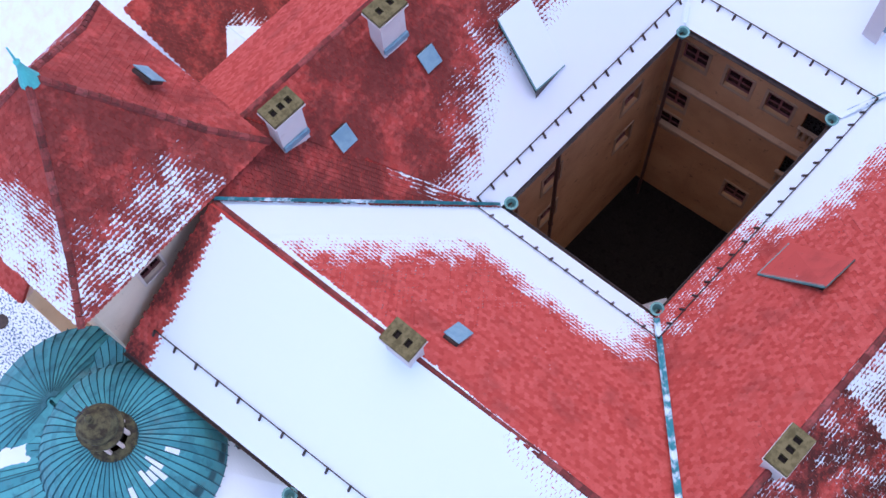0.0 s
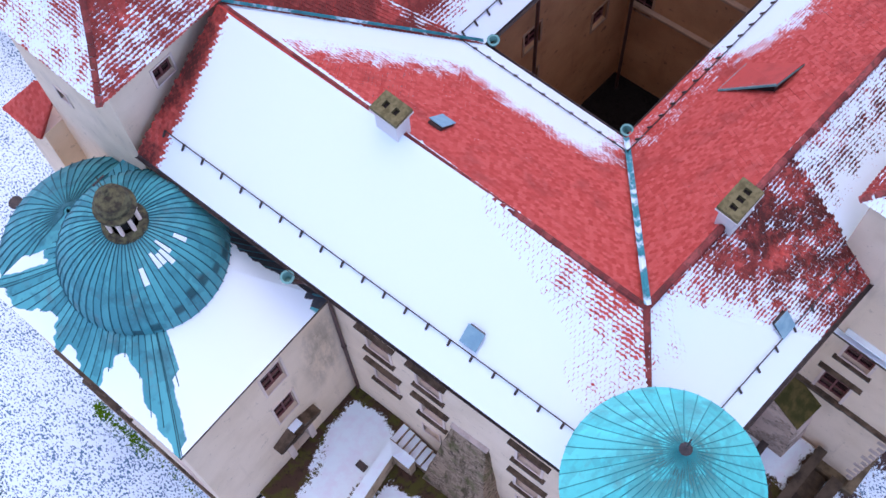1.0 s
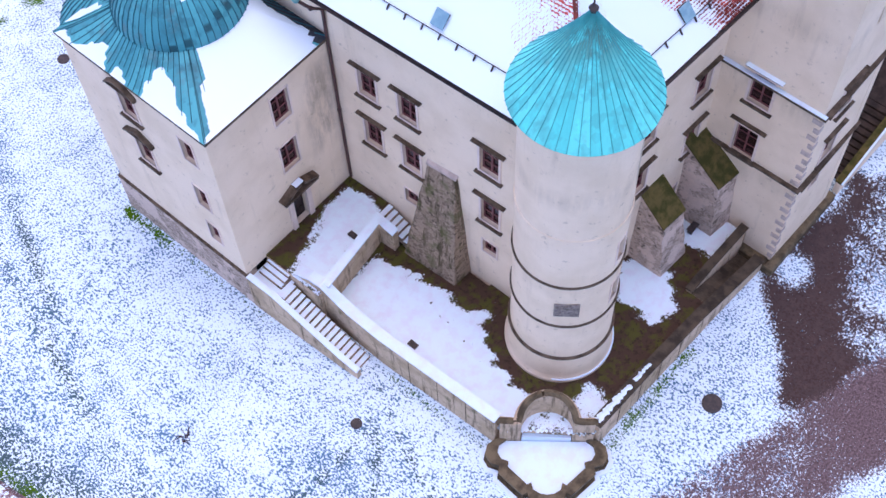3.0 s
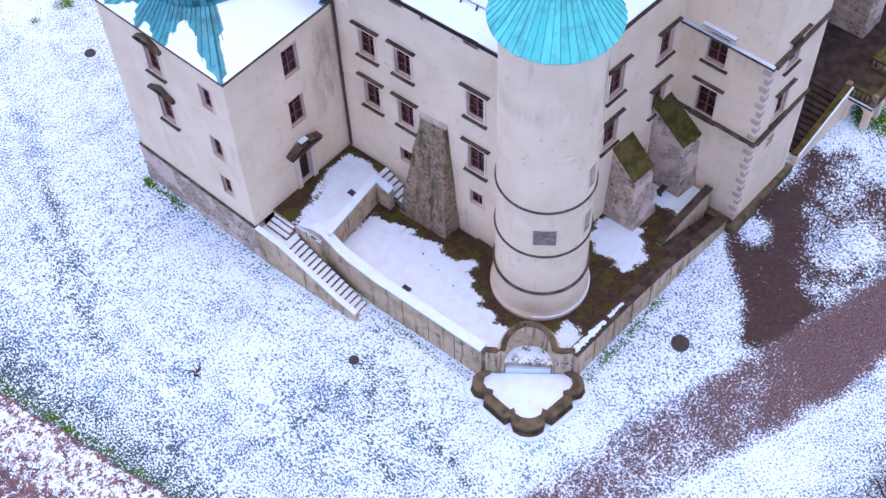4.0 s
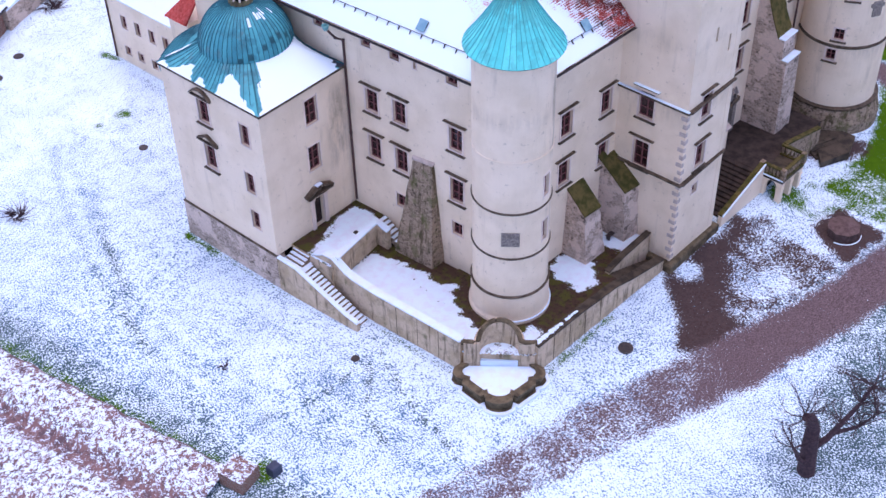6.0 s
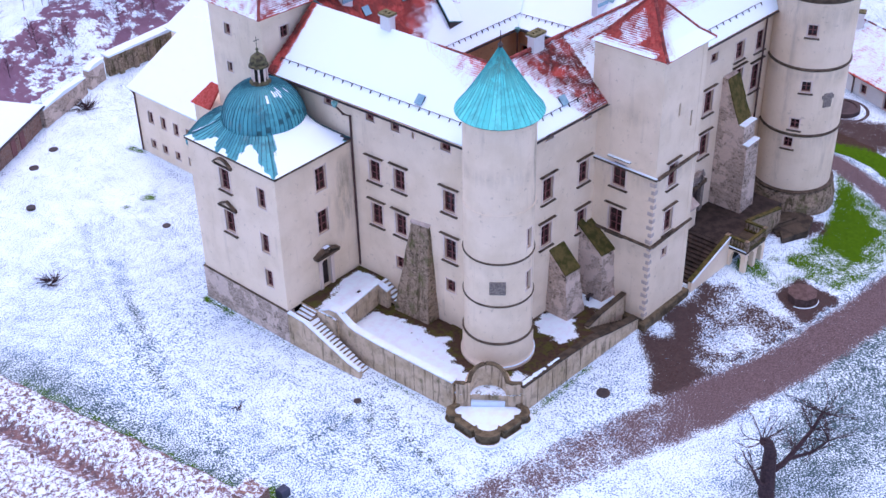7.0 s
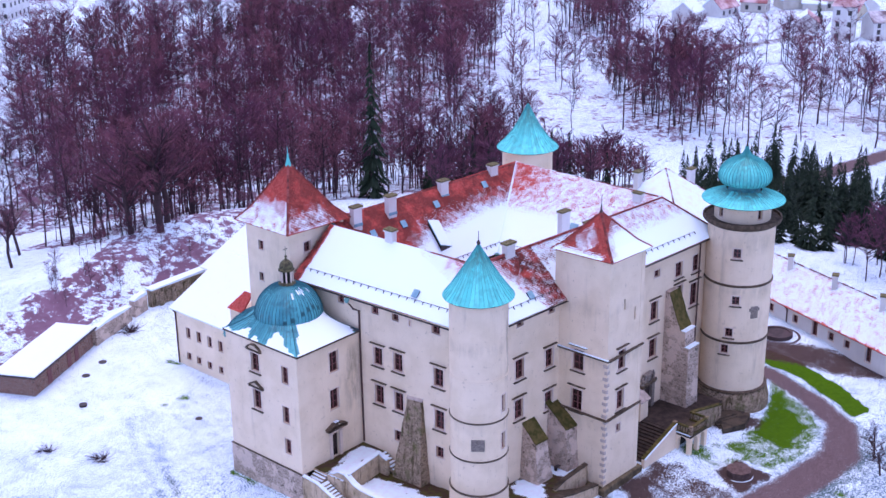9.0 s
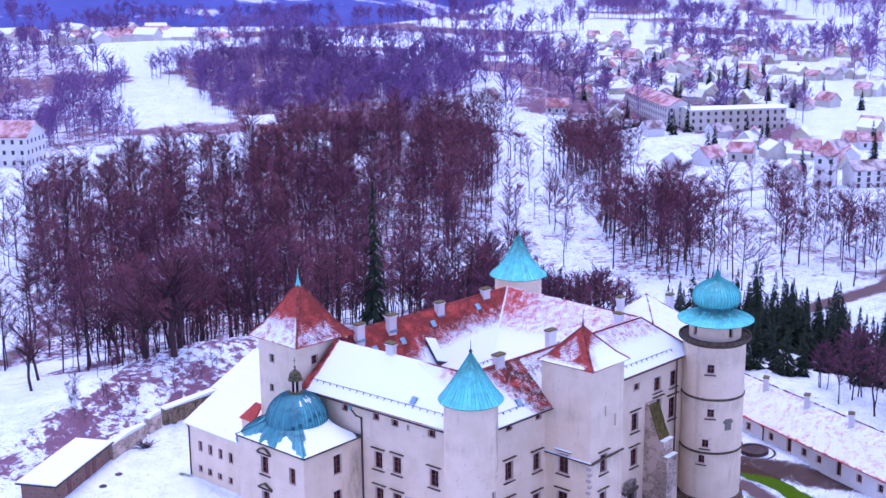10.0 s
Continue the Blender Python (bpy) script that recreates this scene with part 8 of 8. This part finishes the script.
clear = lambda x, y: math.hypot(x - 208, y - 222) > 12
stray = random.Random(9)
near_places = [(x + stray.gauss(0, 7), y + stray.gauss(0, 7)) for x, y in scatter(FORESTS["dense"], 780, 21, clear)]
near_places = [p for p in near_places if clear(*p) and math.hypot(p[0] - 22, p[1] - 12) > 84]
joined("bare_woodland", BARE, near_places, 22, TWIG, "dense bare deciduous woodland on the snowy slope behind the castle", "woodland", 0.75, 1.1)
joined("wood_edge", BARE, scatter(FORESTS["edge"], 130, 44), 45, TWIG, "bare trees along the edge of the wood behind the castle", "woodland", 0.7, 1.0)
joined("undergrowth", FAR, scatter(FORESTS["dense"], 260, 42, clear) + scatter(FORESTS["edge"], 90, 46), 43, TWIG, "young bare trees and undergrowth below the woodland", "woodland", 0.4, 0.7)
hill = scatter([(309, 470), (299, 421), (262, 343), (270, 330), (323, 322), (353, 348), (400, 420), (420, 480)], 400, 60) + scatter(FORESTS["hill"], 130, 23)
hill += scatter([(284, 458), (265, 475), (205, 402), (150, 348), (187, 337), (201, 335), (236, 395)], 100, 61)
joined("hill_woodland", FAR, [(x + stray.gauss(0, 4), y + stray.gauss(0, 4)) for x, y in hill], 24, TWIG_HAZE, "bare woodland on the hill", "woodland", 0.65, 0.95)
copse = scatter(FORESTS["upper_copse"], 85, 25) + scatter(FORESTS["lower_copse"], 80, 53)
joined("valley_copse", BARE, [(x + stray.gauss(0, 4), y + stray.gauss(0, 4)) for x, y in copse], 26, TWIG, "bare copse in the valley", "woodland", 0.75, 1.1)
joined("thicket", FAR, scatter([(226, 142), (226, 130), (201, 105), (189, 104), (199, 119)], 90, 54), 55, TWIG, "low brown thicket on a bank in the valley", "shrubs", 0.22, 0.4)
sparse = scatter([(20, 113), (70, 189), (100, 218), (112, 245), (60, 270), (5, 150)], 45, 27) + scatter([(211, 89), (261, 98), (263, 76), (209, 51), (163, 42), (154, 52)], 46, 28) + scatter([(229, 59), (240, 50), (215, 38), (176, 26), (179, 42)], 24, 56) + scatter([(130, 94), (150, 90), (225, 140), (212, 150)], 14, 29)
joined("scattered_trees", BARE, sparse, 30, TWIG, "scattered bare trees on the snowy slopes", "trees", 0.6, 0.95)
# Far slopes and groves share the haze-tinted twig colour.
joined("slope_woods", FARTHEST, scatter(FORESTS["far_slope"], 150, 47) + scatter(FORESTS["far_clump"], 220, 48), 49, TWIG_HAZE, "bare woods on the far slopes", "woodland", 0.8, 1.2)
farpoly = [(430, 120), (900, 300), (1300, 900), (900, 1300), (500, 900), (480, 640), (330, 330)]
joined("distant_trees", FARTHEST, scatter(farpoly, 1200, 31, lambda x, y: noise.noise(Vector((x / 90, y / 90, 0))) > 0.05), 32, TWIG_HAZE, "distant groves and hedges", "woodland", 0.9, 1.4)
joined("far_woods", FARTHEST, scatter([(700, 200), (1700, 500), (1900, 1500), (1300, 2000), (400, 1500), (500, 900), (900, 1300), (1300, 900), (900, 300)], 1300, 33, lambda x, y: noise.noise(Vector((x / 160, y / 160, 3))) > 0.0), 34, TWIG_HAZE, "distant wooded hills", "woodland", 1.2, 1.9)
joined("spruce_belt", CONS, scatter([(84, 20), (112, 40), (150, 42), (150, 22), (132, 2), (112, -14), (92, -2)], 135, 35) + scatter([(76, 70), (100, 86), (128, 66), (112, 46), (88, 44)], 34, 36), 58, NEEDLE, "belt of dark green young spruces behind the castle", "conifers", 0.45, 0.88)
joined("conifers", CONS, scatter([(185, 200), (240, 240), (215, 280), (170, 240)], 14, 37) + scatter([(300, 105), (345, 90), (560, 210), (620, 360), (440, 300), (340, 190)], 45, 52), 38, NEEDLE, "dark green conifers in the woods and between the houses", "conifers", 0.6, 1.0)
joined("conifer_hedge", CONS, [(260 + 36 * i / 34 + stray.gauss(0, 0.6), 313 - 26 * i / 34 + stray.gauss(0, 0.6)) for i in range(35)] + [(352 + 30 * i / 24, 222 - 6 * i / 24) for i in range(25)], 59, NEEDLE, "dark trimmed conifer hedge beside a snowy yard", "hedge", 0.24, 0.36)
joined("shrubs", FAR, scatter([(70, 64), (96, 80), (126, 60), (110, 44), (84, 46)], 110, 39) + scatter([(80, -8), (92, 0), (112, -16), (100, -30), (84, -30)], 40, 40), 41, TWIG, "brown bare shrubs on the slope", "shrubs", 0.45, 0.8)

joined("mound_bushes", FAR, scatter([(2, 64), (20, 66), (44, 72), (46, 80), (26, 84), (6, 74)], 75, 50), 51, TWIG, "reddish bare bushes on the snowy mound", "shrubs", 0.12, 0.28)

# single trees near the castle
for x, y, s in ((72, 76, 1.75),):
    v, f = CONS[0]
    t = thing("spruce", "tall dark spruce behind the castle", "tree", (x, y, float(height(x, y))))
    me = grid_mesh("crown", v * s * np.array([0.72, 0.72, 1.15]), f, NEEDLE, smooth=False)
    link("crown", me, t, WORLD[t])
    g = Geo()
    g.tube([(0, 0, -0.3), (0, 0, 4), (0, 0, 14)], 0.28, 7, 0.3)
    part("trunk", g, BARK, t, m=WORLD[t])


def bare_tree(x, y, seed, H, spread, trunk, kids=(4, 4, 3), label="bare old deciduous tree with a spreading crown", lean=0.0, turn=0.0):
    r = random.Random(seed)
    z = float(height(x, y))
    t = thing("bare_tree", label, "tree", (x, y, z), "bare trees")
    lines = branch_lines(r, H, spread, 3, kids, trunk, lean)
    m = Matrix.Translation((x, y, z)) @ Matrix.Rotation(radians(turn), 4, 'Z')
    v, f = limb_arrays([l for l in lines if l[4] == 0], lambda lv: 9)
    v[:, 2] -= 0.1
    link("trunk", grid_mesh("trunk", v, f, BARK), t, m)
    v, f, lv = tree_kind([l for l in lines if l[4] > 0], lambda lv: 5 if lv == 1 else (3 if lv == 2 else 0))
    link("crown", grid_mesh("crown", v, f, BARK if H < 10 else TWIG, {"fine": lv}), t, m)


bare_tree(26.0, 74.0, 51, 17, 0.9, 0.55, (5, 4, 4))
bare_tree(29.0, 76.5, 52, 18, 0.8, 0.5, (5, 4, 4))
bare_tree(23.0, 77.0, 53, 15, 0.9, 0.4, (5, 4, 4))
for i, (x, y) in enumerate(((14, 96), (20, 104), (8, 101), (32, 98), (44, 100), (55, 96), (66, 92), (76, 90), (50, 108), (38, 110))):
    bare_tree(x, y, 60 + i, 12 + 3 * ((i * 7) % 3) / 2, 0.65, 0.25)
for i, (x, y, h) in enumerate(((36.5, -30.5, 5), (39.5, -28.5, 4.5), (33.0, -33.0, 5))):
    bare_tree(x, y, 80 + i, h, 0.9, 0.10, label="small bare tree beside the drive")

# old pollard beside the drive
po = thing("pollard_tree", "old pollarded tree with a thick leaning trunk and thin shoots", "tree", (3.6, -29.5, -1))
g = Geo()
POL = [(4.6, -29.2, -1.2), (4.9, -28.9, 1.0), (5.1, -28.7, 2.8), (5.2, -28.6, 4.2), (4.9, -28.5, 5.2), (4.3, -28.3, 5.7)]
for (a, b, r0, r1) in zip(POL, POL[1:], (0.72, 0.58, 0.52, 0.45, 0.33), (0.58, 0.52, 0.45, 0.33, 0.28)):
    g.tube([a, b], r0, 10, r1 / r0)
g.tube([(5.1, -28.8, 2.4), (5.9, -29.4, 3.1), (6.6, -29.8, 4.2), (7.6, -30.3, 5.6), (8.2, -30.6, 7.0)], 0.26, 7, 0.35)
g.tube([(6.2, -29.6, 3.5), (7.4, -30.6, 3.8), (8.6, -31.2, 4.4)], 0.16, 6, 0.4)
g.tube([(4.8, -29.0, 1.2), (4.0, -28.6, 2.2), (3.6, -28.3, 3.4)], 0.22, 6, 0.5)
part("trunk", g, BARK, po, m=Matrix.Translation((-1.0, -0.35, -0.55)))
r = random.Random(5)
lines = []
for base, n, l in (((4.3, -28.3, 5.7), 9, 2.2), ((8.2, -30.6, 7.0), 12, 2.4), ((7.6, -30.3, 5.6), 10, 2.0), ((6.6, -29.8, 4.2), 7, 1.6), ((8.6, -31.2, 4.4), 10, 2.0), ((3.6, -28.3, 3.4), 8, 1.6), ((7.4, -30.6, 3.8), 6, 1.5)):
    for i in range(n):
        d = Vector((r.gauss(0, 1), r.gauss(0, 1), r.uniform(0.0, 1.4))).normalized()
        p = Vector(base)
        for k in range(4):
            q = p + d * (l / 4) * r.uniform(0.7, 1.2)
            lines.append((p, q, 0.045 * (1 - k / 5), 0.045 * (1 - (k + 1) / 5), 1))
            for j in range(3):
                e = (d + Vector((r.gauss(0, 0.7), r.gauss(0, 0.7), r.gauss(0, 0.5)))).normalized()
                lines.append((p.lerp(q, r.random()), q + e * l * 0.25, 0.018, 0.01, 2))
            d = (d + Vector((r.gauss(0, 0.25), r.gauss(0, 0.25), 0.12))).normalized()
            p = q
v, f = limb_arrays(lines, lambda lv: 4 if lv == 1 else 3)
link("crown", grid_mesh("crown", v, f, BARK), po, Matrix.Translation((-1.0, -0.35, -0.55)), "thin dark shoots")


# ---- village and far buildings ----
def house(x, y, w, l, h, roof_h, turn, wallmat, roofmat, snow_side, label, win=True, category="house", floors=1):
    z = float(height(x, y)) - 0.3
    m = Matrix.Translation((x, y, z)) @ Matrix.Rotation(radians(turn), 4, 'Z')
    t = thing("house", label, category, (x, y, z), "village houses")
    g = Geo()
    g.box(-w / 2, w / 2, -l / 2, l / 2, 0, h, m)
    k = len(g.v)
    for s in (-1, 1):
        g.quad(*[m @ Vector(p) for p in ((-w / 2, s * l / 2, h), (w / 2, s * l / 2, h), (0, s * l / 2, h + roof_h))])
    part("wall", g, wallmat, t)
    for s, mt in ((-1, roofmat[0]), (1, roofmat[1])):
        g = Geo()
        e = 0.5
        p = [(s * (w / 2 + e), -l / 2 - e, h - e * roof_h / (w / 2)), (s * (w / 2 + e), l / 2 + e, h - e * roof_h / (w / 2)), (0, l / 2 + e, h + roof_h), (0, -l / 2 - e, h + roof_h)]
        g.v = [tuple(m @ Vector(q)) for q in p] + [tuple(m @ (Vector(q) + Vector((0, 0, 0.25)))) for q in p]
        g.f = [(3, 2, 1, 0), (4, 5, 6, 7)] + [(i, (i + 1) % 4, 4 + (i + 1) % 4, 4 + i) for i in range(4)]
        part("roof", g, mt, t)
    if win:
        me = HOUSE_WIN
        for fl in range(floors):
            zz = h * (fl + 0.5) / floors
            n = max(2, int(l / 3.2))
            for i in range(n):
                yy = -l / 2 + l * (i + 0.5) / n
                link("window", me, t, m @ Matrix.Translation((-w / 2 - 0.02, yy, zz)) @ Matrix.Rotation(radians(90), 4, 'Z'))
            n = max(2, int(w / 3.2))
            for i in range(n):
                link("window", me, t, m @ Matrix.Translation((-w / 2 + w * (i + 0.5) / n, -l / 2 - 0.02, zz)))
    return t


g = Geo()
g.box(-0.55, 0.55, -0.03, 0.02, -0.75, 0.75)
HOUSE_WIN = g.mesh("window", m_plain("far_window", (0.05, 0.045, 0.05), (0.08, 0.07, 0.07), 0.5, 0.3))
MATS = ((SNOWMAT, SNOWMAT), (ROOF_RED, ROOF_RED), (SNOWMAT, ROOF_RED), (ROOF_DARK, SNOWMAT), (ROOF_RED, SNOWMAT), (ROOF_DARK, ROOF_DARK))
words = ("snow-covered roof", "red roof", "half-snowy red roof", "dark half-snowy roof", "half-snowy red roof", "dark roof")
r = random.Random(77)
spots = scatter([(290, 70), (360, 60), (560, 150), (820, 330), (760, 520), (560, 430), (420, 260), (330, 170)], 105, 78, lambda x, y: math.hypot(x - 403, y - 205) > 52 and math.hypot(x - 305, y - 87) > 24 and x > 318)
for x, y in spots:
    k = r.randrange(6)
    wm = r.choice((HOUSE_W, HOUSE_W, HOUSE_Y, PLASTER_W))
    house(x, y, r.uniform(6, 7.8), r.uniform(7, 9.8), r.uniform(2.8, 4.2), r.uniform(2.4, 3.4), r.uniform(0, 180), wm, MATS[k], 0, "small village house with a " + words[k], math.hypot(x - 300, y - 90) < 220)
for x, y in scatter([(305, 110), (345, 95), (520, 190), (700, 330), (600, 400), (440, 300), (340, 190)], 90, 79, lambda x, y: math.hypot(x - 415, y - 195) > 40):
    k = r.randrange(6)
    house(x, y, r.uniform(5.5, 7.5), r.uniform(7, 10), r.uniform(2.8, 4.2), r.uniform(2.2, 3.4), r.uniform(0, 180), r.choice((HOUSE_W, HOUSE_Y, PLASTER_W)), MATS[k], 0, "small village house with a " + words[k], False)
for x, y, k in ((208, 222, 0), (243, 302, 4), (256, 322, 0), (384, 266, 1), (384, 306, 5), (340, 217, 3), (300, 152, 0), (315, 148, 4)):
    house(x, y, 7.5, 10, 3.6, 3.2, r.uniform(0, 180), PLASTER_W, MATS[k], 0, "house among the bare trees with a " + words[k])
for i in range(26):
    x, y = r.uniform(420, 560), r.uniform(620, 900)
    k = r.choice((0, 1, 2, 4))
    house(x, y, r.uniform(9, 14), r.uniform(12, 26), r.uniform(5, 8), 4, r.uniform(0, 180), r.choice((PLASTER_W, HOUSE_W)), MATS[k], 0, "town building on the hill with a " + words[k], False)
house(144.5, 331.8, 16, 26, 11, 4.5, 35, PLASTER_W, (ROOF_RED, ROOF_RED), 0, "three-storey white building with a red roof", True, "building", 3)
house(405, 226, 12, 62, 8.5, 3.0, -39.8, PLASTER_W, (ROOF_RED, ROOF_RED), 0, "long school building with a pinkish roof", True, "school", 3)
house(397, 184, 12, 42, 9.0, 0.6, 50, HOUSE_W, (SNOWMAT, SNOWMAT), 0, "long flat-roofed school wing under snow", True, "school", 3)
house(313, 80, 8, 30, 6, 2.5, 51.3, PLASTER_W, (ROOF_DARK, SNOWMAT), 0, "white monastery wing with small windows", True, "church", 3)
house(298, 95.5, 6.8, 6.8, 10.5, 0.4, 20, PLASTER_W, (ROOF_DARK, ROOF_DARK), 0, "white bell tower of the valley church", True, "church", 3)
g = Geo()
z = float(height(298, 95.5)) + 10.4
tower_roof = [tuple((Matrix.Translation((298, 95.5, z)) @ Matrix.Rotation(radians(20), 4, 'Z')) @ Vector(p)) for p in ((-3.9, -3.9, 0), (3.9, -3.9, 0), (3.9, 3.9, 0), (-3.9, 3.9, 0), (0, 0, 4.4))]
g.v, g.f = tower_roof, [(0, 1, 4), (1, 2, 4), (2, 3, 4), (3, 0, 4), (3, 2, 1, 0)]
solid("bell_tower_roof", g, ROOF_RED, "small dark red pyramid roof on the bell tower", "roof")


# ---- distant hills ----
# Blue aerial haze is painted into the woods and fields of these hills.
HILL = Nodes("hazy_distant_hills")
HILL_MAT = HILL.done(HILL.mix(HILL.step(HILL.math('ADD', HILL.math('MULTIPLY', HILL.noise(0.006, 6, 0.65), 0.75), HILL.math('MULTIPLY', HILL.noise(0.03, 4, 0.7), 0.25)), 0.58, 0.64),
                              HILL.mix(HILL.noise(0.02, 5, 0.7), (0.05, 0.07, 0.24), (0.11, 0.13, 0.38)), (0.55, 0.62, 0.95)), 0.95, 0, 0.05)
V, q = [], []
NA, ND = 90, 16
for i in range(NA + 1):
    az = radians(-5 + 100 * i / NA)
    near = 1050 + 560 * smoothstep(48, 30, math.degrees(az)) + 120 * noise.noise(Vector((i * 0.15, 0, 0)))
    for j in range(ND + 1):
        f = j / ND
        d = near + 1500 * f
        x, y = d * math.cos(az), d * math.sin(az)
        V.append((x, y, float(height(x, y)) - 4 + (150 + 70 * noise.noise(Vector((i * 0.09, 5, 0)))) * f + 18 * f * noise.noise(Vector((x / 130, y / 130, 1))) + 10 * min(1.0, f * 6)))
for i in range(NA):
    for j in range(ND):
        k = i * (ND + 1) + j
        q.append((k, k + ND + 1, k + ND + 2, k + 1))
tagged(link("backdrop", grid_mesh("backdrop", np.array(V), np.array(q), HILL_MAT)), "distant wooded hills with snowy fields, blue haze in their colour", "hills", "", "structure")

# ---- single roof tiles nearest to the walk, on the courtyard slope of the west wing ----
g = Geo()
hw = 0.18 * 0.47
g.v = [(-hw, 0.0, 0.0), (hw, 0.0, 0.0), (hw, 0.0, 0.035), (0, -0.03, 0.038), (-hw, 0.0, 0.035), (hw, 0.172, 0.012), (-hw, 0.172, 0.012)]
g.f = [(4, 3, 2, 5, 6), (0, 1, 2, 3, 4)]
single = g.mesh("tile", TILE)
tn = NMI
tu = Vector((0, 1, 0))
tu = (tu - tn * tu.dot(tn)).normalized()
tv = tn.cross(tu)
tv = tv if tv.z > 0 else -tv
base = Vector(on_plane(CS, NMI, 9.6, 1.6)) + tn * 0.036
rt_ = random.Random(3)
for row in range(15):
    for col in range(20):
        p = base + tv * (0.165 * row) + tu * (0.18 * (col + 0.5 * (row % 2))) + tn * rt_.uniform(0, 0.006)
        x = tv.cross(tn)
        link("tile", single, castle, Matrix(((x.x, tv.x, tn.x, p.x), (x.y, tv.y, tn.y, p.y), (x.z, tv.z, tn.z, p.z), (0, 0, 0, 1))))
